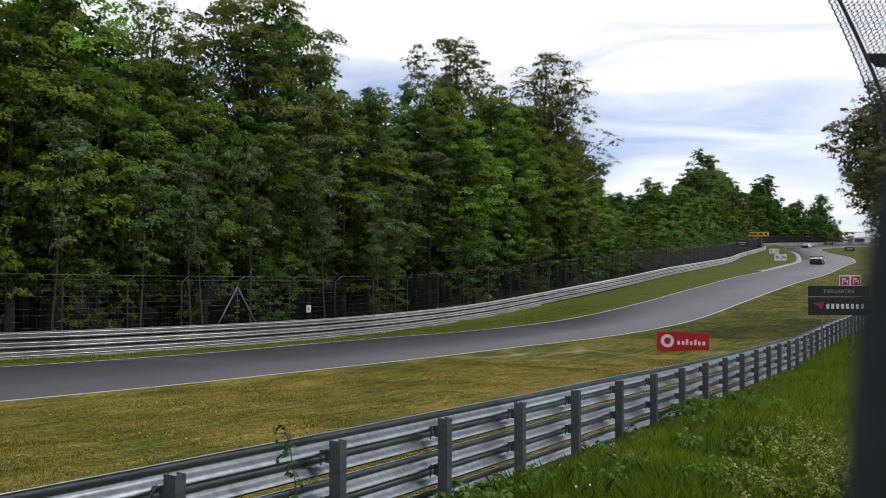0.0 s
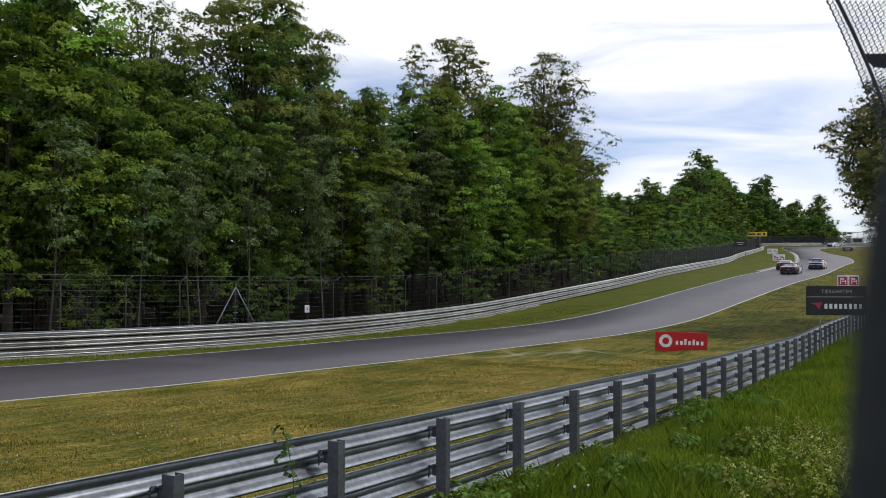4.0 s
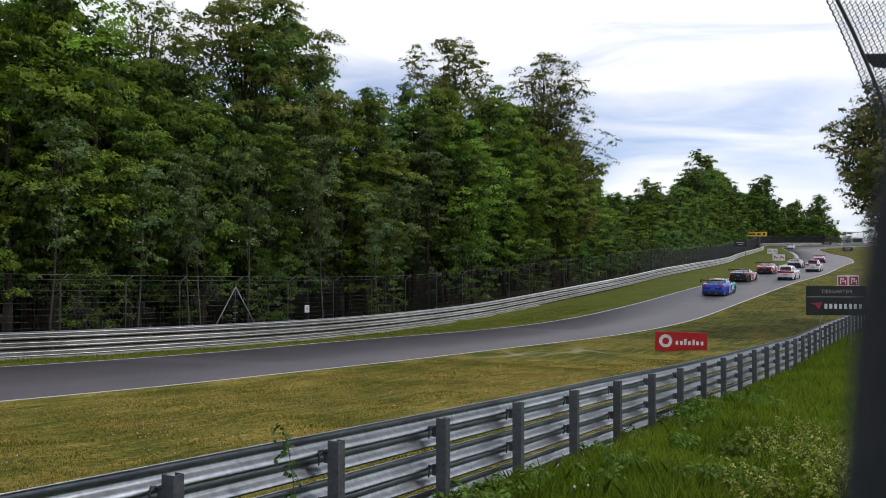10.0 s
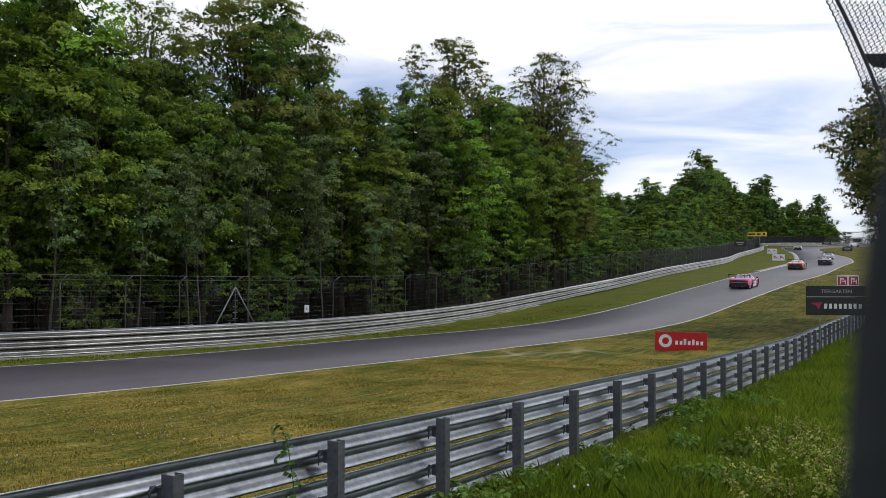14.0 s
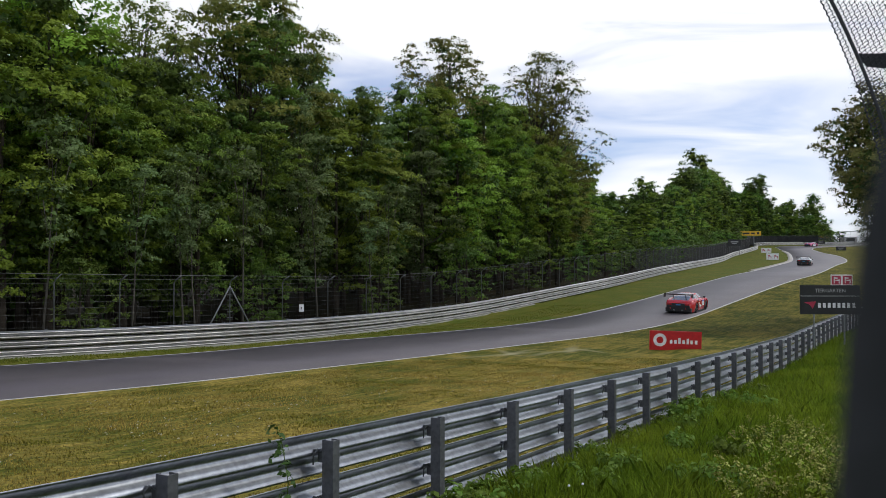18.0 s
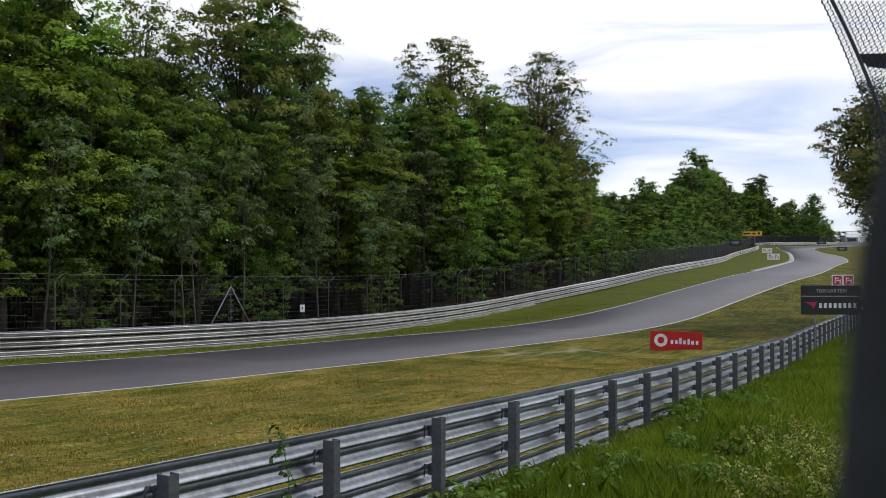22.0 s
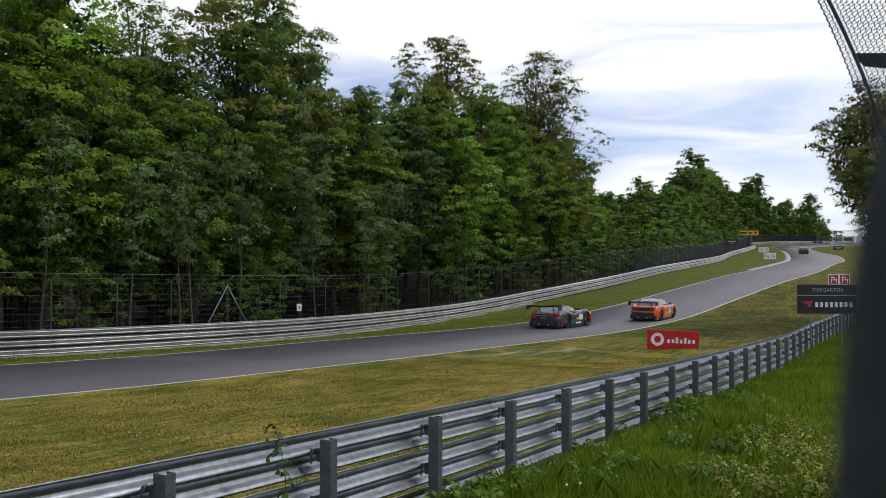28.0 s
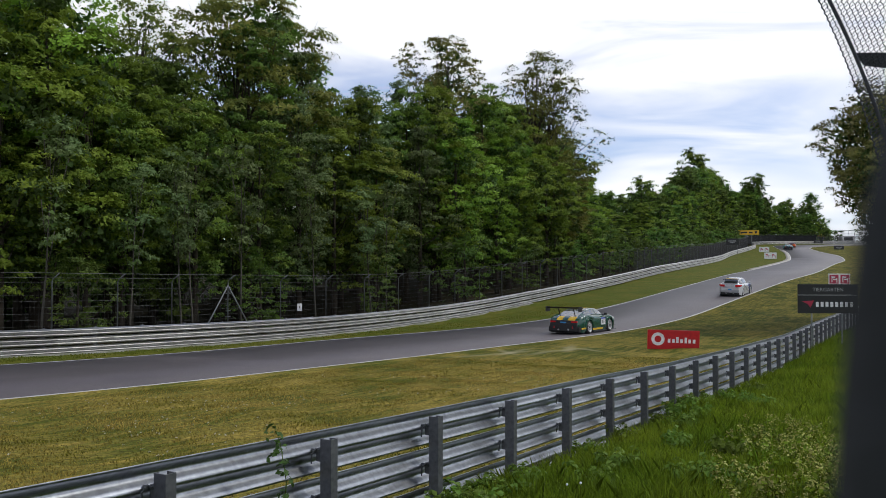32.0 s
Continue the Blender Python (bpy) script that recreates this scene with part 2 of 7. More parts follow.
def soup(name, verts, faces, material, smooth=False):
    me = bpy.data.meshes.new(name)
    verts, faces = np.asarray(verts, np.float32), np.asarray(faces, np.int32)
    k = faces.shape[1]
    me.vertices.add(len(verts))
    me.vertices.foreach_set("co", verts.ravel())
    me.loops.add(faces.size)
    me.loops.foreach_set("vertex_index", faces.ravel())
    me.polygons.add(len(faces))
    me.polygons.foreach_set("loop_start", np.arange(0, faces.size, k, dtype=np.int32))
    me.update(calc_edges=True)
    for mt in (material if isinstance(material, (list, tuple)) else [material]):
        me.materials.append(mt)
    if smooth:
        me.polygons.foreach_set("use_smooth", np.ones(len(faces), bool))
    return me


def box(bm, x0, x1, y0, y1, z0, z1, bevel=0.0):
    r = bmesh.ops.create_cube(bm, size=1)
    for v in r["verts"]:
        v.co = Vector(((x0 + x1) / 2 + v.co.x * (x1 - x0), (y0 + y1) / 2 + v.co.y * (y1 - y0), (z0 + z1) / 2 + v.co.z * (z1 - z0)))
    if bevel:
        es = {e for v in r["verts"] for e in v.link_edges}
        bmesh.ops.bevel(bm, geom=list(es), offset=bevel, segments=2, affect="EDGES", profile=0.5)
    return bm


def boxed(*a, **k):
    return box(bmesh.new(), *a, **k)


def tube(bm, pts, radii, sides=6, cap=True):
    rings = []
    pts = [Vector(p) for p in pts]
    for i, p in enumerate(pts):
        d = (pts[min(i + 1, len(pts) - 1)] - pts[max(i - 1, 0)]).normalized()
        u = d.cross(Vector((0.31, 0.17, 0.93)) if abs(d.z) < 0.9 else Vector((1, 0.1, 0))).normalized()
        w = d.cross(u)
        r = radii[i] if isinstance(radii, (list, tuple)) else radii
        rings.append([bm.verts.new(p + r * (math.cos(2 * math.pi * k / sides) * u + math.sin(2 * math.pi * k / sides) * w)) for k in range(sides)])
    for a, b in zip(rings, rings[1:]):
        for k in range(sides):
            bm.faces.new((a[k], a[(k + 1) % sides], b[(k + 1) % sides], b[k]))
    if cap:
        bm.faces.new(rings[0][::-1])
        bm.faces.new(rings[-1])
    return bm


def spline(pts, step=0.8):
    """A smooth curve through the points, resampled at even steps."""
    p = np.array(pts, float)
    p = np.vstack([2 * p[0] - p[1], p, 2 * p[-1] - p[-2]])
    out = []
    for i in range(1, len(p) - 2):
        p0, p1, p2, p3 = p[i - 1:i + 3]
        k = max(2, int(np.linalg.norm(p2 - p1) / step * 2))
        d0 = np.linalg.norm(p1 - p0) ** 0.5
        d1 = np.linalg.norm(p2 - p1) ** 0.5
        d2 = np.linalg.norm(p3 - p2) ** 0.5
        m1 = (p2 - p1) + d1 * ((p1 - p0) / d0 - (p2 - p0) / (d0 + d1))
        m2 = (p2 - p1) + d1 * ((p3 - p2) / d2 - (p3 - p1) / (d1 + d2))
        t = np.linspace(0, 1, k, endpoint=False)[:, None]
        out.append((2 * t ** 3 - 3 * t ** 2 + 1) * p1 + (t ** 3 - 2 * t ** 2 + t) * m1 + (3 * t ** 2 - 2 * t ** 3) * p2 + (t ** 3 - t ** 2) * m2)
    q = np.vstack(out + [p[-2:-1]])
    s = np.concatenate([[0], np.cumsum(np.linalg.norm(np.diff(q, axis=0), axis=1))])
    g = np.arange(0, s[-1], step)
    return np.stack([np.interp(g, s, q[:, k]) for k in range(q.shape[1])], 1)


TEXTS = {}


def write_texts(words):
    """Lettering meshes, one for each word, made while the scene is still empty."""
    for word in words:
        cu = bpy.data.curves.new("lettering", "FONT")
        cu.body, cu.size, cu.extrude, cu.align_x, cu.align_y = word, 1.0, 0.006, "CENTER", "CENTER"
        cu.resolution_u = 2
        tmp = bpy.data.objects.new("lettering", cu)
        scene.collection.objects.link(tmp)
        bpy.context.view_layer.update()
        TEXTS[word] = bpy.data.meshes.new_from_object(tmp.evaluated_get(bpy.context.evaluated_depsgraph_get()))
        bpy.data.objects.remove(tmp)


write_texts("TIERGARTEN 134 129 125 8 3 17 102 30 11 12 33 704 35 24 2 119 71 14 164 61".split())


# ---- the plan: road, rails, heights ----
PROFILE_Y = (-400, 0, 12, 22, 32, 42, 50, 57, 74, 96, 115, 136, 154, 190, 230, 260, 320, 900)
PROFILE_D = (2.3, 2.55, 2.75, 2.96, 3.3, 3.53, 3.6, 3.5, 2.45, 1.15, 0.45, -0.2, -0.75, -2.5, -4.6, -6.0, -7.4, -7.6)
_yy = np.arange(-400, 900, 0.25)
_dd = np.convolve(np.pad(np.interp(_yy, PROFILE_Y, PROFILE_D), 32, mode="edge"), np.hanning(67)[1:-1] / np.hanning(67)[1:-1].sum(), "valid")


def road_z(y):
    return EYE - np.interp(y, _yy, _dd)


EDGE_RIGHT = [(-215, -182), (-60, -32.5), (-22, 5.8), (-9.4, 18.5), (-6.8, 21.5), (-3.2, 26.8), (2.7, 36.0), (9.3, 45.5), (14.5, 53.8), (22.5, 67.0),
              (34.7, 86.8), (42.4, 98.5), (59.0, 129.6), (70.9, 152), (79.8, 174), (87.0, 200), (97, 226), (114, 243), (140, 250), (330, 262)]
EDGE_LEFT = [(-221, -176.5), (-66, -27), (-28, 11.6), (-13.9, 27.0), (-10.1, 32.0), (-4.9, 40.5), (3.9, 51.5), (13.3, 65.2), (21.1, 78.2), (32.5, 97.5),
             (40.9, 112), (50.2, 130), (61.0, 152), (69.9, 174), (78.0, 196), (85.5, 221), (95, 244), (115, 256), (141, 260), (330, 272)]
RIGHT, LEFT = spline(EDGE_RIGHT, 1.0), spline(EDGE_LEFT, 1.0)


def resample(line, n):
    s = np.concatenate([[0], np.cumsum(np.linalg.norm(np.diff(line, axis=0), axis=1))])
    g = np.linspace(0, s[-1], n)
    return np.stack([np.interp(g, s, line[:, k]) for k in range(2)], 1)


def nearest(line, pts):
    """For each point: the nearest index on the line, the distance, and the side (positive: right of it)."""
    idx, dist = np.zeros(len(pts), int), np.zeros(len(pts))
    for a in range(0, len(pts), 4000):
        d = np.hypot(pts[a:a + 4000, None, 0] - line[None, :, 0], pts[a:a + 4000, None, 1] - line[None, :, 1])
        idx[a:a + 4000], dist[a:a + 4000] = d.argmin(1), d.min(1)
    tan = np.gradient(line, axis=0)[idx]
    rel = pts - line[idx]
    tan = tan / np.linalg.norm(tan, axis=1)[:, None]
    side = rel[:, 0] * tan[:, 1] - rel[:, 1] * tan[:, 0]
    return idx, dist, side


_i, _d, _s = nearest(LEFT, RIGHT)
CENTRE = spline(((RIGHT + LEFT[_i]) / 2)[::6], 1.0)
NEAR_RAIL = spline([(-120, -196), (-36, -54), (-16.5, -20.5), (-4.62, 0), (-0.79, 6.62), (2.5, 12.3), (6.4, 19.0), (10.4, 26.0), (19.0, 41.2), (29.5, 58.5), (42, 78.5), (57, 103), (75, 133), (92, 164), (100, 190), (106, 214), (122, 232), (150, 240), (330, 250)], 0.8)
FAR_RAIL = spline([(-225, -172.5), (-70, -23), (-31, 16), (-15.2, 29.9), (-11.8, 34.1), (-7.4, 40.5), (-1.2, 52.3), (4.7, 62.2), (9.9, 70.8), (17.0, 83), (28.4, 105.3), (43, 137), (58.5, 174), (79, 218), (92, 252), (115, 267), (142, 272), (330, 284)], 0.8)
RAIL_Y = (-400, -20, 0, 6.6, 9.5, 12, 15, 19, 26, 40.7, 58, 78, 103, 133, 164, 900)
RAIL_D = (1.2, 1.2, 1.95, 2.31, 2.46, 2.58, 2.74, 2.90, 3.15, 3.34, 3.40, 2.35, 1.0, 0.0, -1.1, 99)


def rail_z(y):
    """The ground under the near rail."""
    y = np.asarray(y, float)
    return np.where(y < 164, EYE - np.interp(y, RAIL_Y, RAIL_D), road_z(y))


def ground_z(pts):
    pts = np.atleast_2d(np.asarray(pts, float))
    base = road_z(pts[:, 1])
    ci, cd, cs = nearest(CENTRE, pts)
    ri, rd, rs = nearest(NEAR_RAIL, pts)
    ei, ed, es = nearest(RIGHT, pts)
    out = np.where(es > 0, ed, 0.0)
    zr, zc = rail_z(NEAR_RAIL[ri, 1]), road_z(RIGHT[ei, 1]) - 0.03
    t = np.clip(out / np.maximum(out + rd, 1e-3), 0, 1)
    mid = zc * (1 - t) + zr * t
    beyond = zr + 0.24 * np.clip((rd - 0.05) / 0.5, 0, 1) + 0.05 * np.minimum(rd, 12) + 0.02 * np.clip(rd - 12, 0, 80)
    z = np.where(cs <= 0, base, np.where(rs < 0, mid, beyond))
    z = np.where((cs > 0) & (es <= 0), base - 0.03, z)
    bumps = 0.05 * np.sin(pts[:, 0] * 0.9 + 1.3) * np.sin(pts[:, 1] * 0.7) + 0.03 * np.sin(pts[:, 0] * 2.1 + pts[:, 1] * 1.7)
    z = z + np.where(cd > 5.2, bumps * np.clip((cd - 5.2) / 3, 0, 1), 0)
    return z, cs, cd, rs, rd


def gz(x, y):
    return float(ground_at([(x, y)])[0][0])


GRID = {}


def ground_at(pts):
    """As ground_z, read off the finished ground sheet."""
    pts = np.atleast_2d(np.asarray(pts, float))
    xs, ys = GRID["x"], GRID["y"]
    i = np.clip(np.searchsorted(xs, pts[:, 0]) - 1, 0, len(xs) - 2)
    j = np.clip(np.searchsorted(ys, pts[:, 1]) - 1, 0, len(ys) - 2)
    u, w = (pts[:, 0] - xs[i]) / (xs[i + 1] - xs[i]), (pts[:, 1] - ys[j]) / (ys[j + 1] - ys[j])
    return [(q[j, i] * (1 - u) + q[j, i + 1] * u) * (1 - w) + (q[j + 1, i] * (1 - u) + q[j + 1, i + 1] * u) * w for q in GRID["v"]]


def build_ground():
    def axis(lo, hi, fine_lo, fine_hi, fine):
        far_lo = -np.geomspace(fine, -(lo - fine_lo), 26)[::-1] + fine_lo
        far_hi = np.geomspace(fine, hi - fine_hi, 26) + fine_hi
        return np.concatenate([far_lo, np.arange(fine_lo, fine_hi + 0.01, fine), far_hi])
    xs, ys = axis(-2600, 2600, -34, 124, 0.85), axis(-2600, 3200, -6, 270, 0.85)
    gx, gy = np.meshgrid(xs, ys)
    pts = np.stack([gx.ravel(), gy.ravel()], 1)
    z, cs, cd, rs, rd = ground_z(pts)
    inside = (cd < 12) & (nearest(RIGHT, pts)[2] < 0.0) & (nearest(LEFT, pts)[2] > 0.0)
    z = np.where(inside, road_z(pts[:, 1]) - 0.22, z)
    nx, ny = len(xs), len(ys)
    GRID.update(x=xs, y=ys, v=[q.reshape(ny, nx) for q in (z, cs, cd, rs, rd)])
    i = (np.arange(ny - 1)[:, None] * nx + np.arange(nx - 1)[None, :]).ravel()
    faces = np.stack([i, i + 1, i + nx + 1, i + nx], 1)
    me = soup("ground", np.column_stack([pts, z]), faces, [M_MOWN, M_VERGE, M_LUSH, M_LITTER], True)
    fi, fd, fs = nearest(FAR_RAIL, pts[i])
    idx = np.where(rs[i] > -0.3, 2, np.where(cs[i] > 0, 0, np.where(fs < -0.8, 3, 1)))
    me.polygons.foreach_set("material_index", idx.astype(np.int32))
    tagged(new("ground", me), "mown olive verges, lush bank and forest floor beside the race track", "ground", kind="structure")


build_ground()


def ribbon(name, a, b, za, zb, material, skirt=0.0):
    n = len(a)
    v = np.vstack([np.column_stack([a, za]), np.column_stack([b, zb])])
    i = np.arange(n - 1)
    f = np.stack([i, i + n, i + n + 1, i + 1], 1)
    if skirt:
        v = np.vstack([v, np.column_stack([a, za - skirt]), np.column_stack([b, zb - skirt])])
        f = np.vstack([f, np.stack([i + 2 * n, i, i + 1, i + 1 + 2 * n], 1), np.stack([i + n, i + 3 * n, i + 1 + 3 * n, i + 1 + n], 1)])
    return soup(name, v, f, material, False)


def build_road():
    n = 620
    r, l = resample(RIGHT, n), resample(LEFT, n)
    # cross ribs go straight over the road
    ci = resample(CENTRE, n)
    ri, li = nearest(r, ci)[0], nearest(l, ci)[0]
    rr, ll = r[ri], l[li]
    zr, zl = road_z(rr[:, 1]), road_z(ll[:, 1])
    road = tagged(new("road", ribbon("road", ll, rr, zl, zr, M_ASPHALT, 0.3)), "grey asphalt race track curving uphill", "road", kind="structure")
    for e, o in ((rr, ll), (ll, rr)):
        d = (o - e) / np.linalg.norm(o - e, axis=1)[:, None]
        a, b = e + d * 0.04, e + d * 0.20
        me = ribbon("edge_line", a, b, road_z(a[:, 1]) + 0.006, road_z(b[:, 1]) + 0.006, M_LINE)
        part("edge_line", me, None, road, "worn white edge line")
    for name, e, o, mt in (("verge_edge", rr, ll, M_MOWN), ("verge_edge", ll, rr, M_VERGE)):
        d = (e - o) / np.linalg.norm(e - o, axis=1)[:, None]
        k = (e[:, 1] > -20) & (e[:, 0] < 130)
        a, b = (e - d * 0.01)[k], (e + d * 1.5)[k]
        me = ribbon(name, a, b, road_z(a[:, 1]) + 0.012, ground_at(b)[0] - 0.04, mt)
        tagged(new(name, me), "grass edge of the mown verge along the asphalt", "grass", kind="structure")
    # the kerb inside the left-hand bend
    d = (rr - ll) / np.linalg.norm(rr - ll, axis=1)[:, None]
    sel = np.where((ll[:, 1] > 108) & (ll[:, 1] < 205))[0]
    a, b = ll[sel] - d[sel] * 0.70, ll[sel] + d[sel] * 0.02
    for k in range(0, len(sel) - 2, 2):
        q = slice(k, k + 3)
        part("kerb_block", ribbon("kerb_block", a[q], b[q], road_z(a[q][:, 1]) + 0.05, road_z(b[q][:, 1]) + 0.015, M_KERB, 0.2), None, road)


build_road()

# ---- crash barriers ----
W_PROFILE = [(0.041 * (1 - math.cos(4 * math.pi * k / 20)) ** 0.9 * 0.93, 0.318 * k / 20) for k in range(21)]


def w_beam(name, line, z, height, scale=1.0, left=True, deep=1.0):
    """A W-shaped sheet along the line, its waves towards the road, with thickness."""
    t = np.gradient(line, axis=0)
    t /= np.linalg.norm(t, axis=1)[:, None]
    nrm = np.stack([-t[:, 1], t[:, 0]], 1) * (1 if left else -1)
    pr = [(a, b) for a, b in W_PROFILE] + [(a - 0.006, b) for a, b in W_PROFILE[::-1]]
    n, k = len(line), len(pr)
    v = np.zeros((n, k, 3))
    for j, (o, h) in enumerate(pr):
        v[:, j, :2] = line + nrm * o * deep
        v[:, j, 2] = z + height + h * scale
    i, j = np.meshgrid(np.arange(n - 1), np.arange(k), indexing="ij")
    i, j = i.ravel(), j.ravel()
    f = np.stack([i * k + j, i * k + (j + 1) % k, (i + 1) * k + (j + 1) % k, (i + 1) * k + j], 1)
    if not left:
        f = f[:, ::-1]
    return v.reshape(-1, 3), f


def beam_part(name, line, z, height, material, parent, scale=1.0, left=True, deep=1.0):
    v, f = w_beam(name, line, z, height, scale, left, deep)
    me = soup(name, v, f, material, True)
    return part(name, me, None, parent)


def post_mesh(h, w=0.082, d=0.10):
    """A C-shaped steel post with lips."""
    bm = bmesh.new()
    t = 0.008
    box(bm, -w / 2, w / 2, -d / 2, -d / 2 + t, -0.3, h)
    box(bm, -w / 2, -w / 2 + t, -d / 2 + t, d / 2, -0.3, h)
    box(bm, w / 2 - t, w / 2, -d / 2 + t, d / 2 - 0.03, -0.3, h)
    box(bm, -w / 2 + t, -w / 2 + 0.035, d / 2 - t, d / 2, -0.3, h)
    box(bm, -w / 2 + t, w / 2 - t, -d / 2 + t, d / 2 - t, h - 0.03, h - 0.022)
    return finish("post", bm, M_POST)


def stations(line, spacing, first, at=None):
    s = np.concatenate([[0], np.cumsum(np.linalg.norm(np.diff(line, axis=0), axis=1))])
    k0 = s[nearest(line, np.array([first]))[0][0]]
    g = np.arange((k0 if at is None else at) % spacing, s[-1], spacing)
    p = np.stack([np.interp(g, s, line[:, k]) for k in range(2)], 1)
    t = np.stack([np.interp(g, s, np.gradient(line, axis=0)[:, k]) for k in range(2)], 1)
    return p, np.arctan2(t[:, 1], t[:, 0]), g


def near_barrier():
    th = empty("guardrail", (0, 0, 0), "shiny galvanised steel crash barrier with three wave-shaped rails on posts", "guardrail")
    posts, ang, g = stations(NEAR_RAIL, 1.585, (-0.79, 6.62), 235.0)
    keep = [i for i in range(len(posts)) if -8 < posts[i][1] < 120]
    me = post_mesh(1.0)
    spacer = bmesh.new()
    box(spacer, -0.030, 0.030, 0.05, 0.10, -0.05, 0.05, 0.006)
    tube(spacer, [(-0.03, 0.06, 0.03), (-0.075, 0.065, 0.06), (-0.10, 0.085, 0.02), (-0.07, 0.11, -0.06)], 0.007, 5)
    tube(spacer, [(-0.06, 0.115, 0.04), (-0.06, 0.075, 0.04)], 0.014, 6)
    spacer = finish("spacer", spacer, M_POST)
    for i in keep:
        p, z = posts[i], float(rail_z(posts[i][1]))
        ob = part("post", me, None, th)
        ob.matrix_basis = pose(p[0], p[1], z, 0, 0, math.degrees(ang[i]))
        if p[1] < 45:
            for h in (0.875, 0.525):
                o = part("spacer", spacer, None, ob)
                o.matrix_basis = pose(0, 0, h)
    # each rail in lengths of four metres, every joint lapped
    step = 0.4
    for h in (0.735, 0.385, 0.035):
        for a in range(0, len(keep) - 4, 3):
            i0, i1 = keep[a], keep[min(a + 3, len(keep) - 1)]
            gg = np.arange(g[i0] - 0.14, g[i1] + 0.14, step)
            s = np.concatenate([[0], np.cumsum(np.linalg.norm(np.diff(NEAR_RAIL, axis=0), axis=1))])
            ln = np.stack([np.interp(gg, s, NEAR_RAIL[:, k]) for k in range(2)], 1)
            off = 0.105 + (0.004 if (a // 3) % 2 else 0.0)
            t = np.gradient(ln, axis=0)
            t /= np.linalg.norm(t, axis=1)[:, None]
            ln = ln + np.stack([-t[:, 1], t[:, 0]], 1) * off
            beam_part("rail", ln, rail_z(ln[:, 1]), h, M_GALV, th)


near_barrier()


def far_barrier():
    th = empty("guardrail", (0, 0, 0), "weathered pale steel crash barrier, three stacked rails before the wood", "guardrail")
    sel = (FAR_RAIL[:, 1] > -30) & (FAR_RAIL[:, 0] < 150)
    line = FAR_RAIL[sel]
    posts, ang, g = stations(line, 2.0, (-15.2, 29.9))
    me = post_mesh(0.98)
    for p, a in zip(posts, ang):
        if p[1] < 160:
            ob = part("post", me, None, th)
            ob.matrix_basis = pose(p[0] - 0.13 * math.sin(a), p[1] + 0.13 * math.cos(a), float(road_z(p[1])), 0, 0, math.degrees(a))
    for h in (0.67, 0.35, 0.03):
        for a in range(0, len(line) - 1, 10):
            ln = line[a:a + 11]
            if len(ln) > 1:
                beam_part("rail", ln, road_z(ln[:, 1]), h, M_GALV_OLD, th, 0.86, False, 1.9)
    t = np.gradient(line, axis=0)
    t /= np.linalg.norm(t, axis=1)[:, None]
    nrm = np.stack([t[:, 1], -t[:, 0]], 1)
    for a in range(0, len(line) - 1, 10):
        p, q = (line - nrm * 0.2)[a:a + 11], (line + nrm * 0.34)[a:a + 11]
        if len(p) > 1 and p[0][1] < 62:
            part("footing", ribbon("footing", p, q, road_z(p[:, 1]) + 0.07, road_z(q[:, 1]) + 0.05, M_CONCRETE, 0.2), None, th, "crumbling pale concrete footing")


far_barrier()


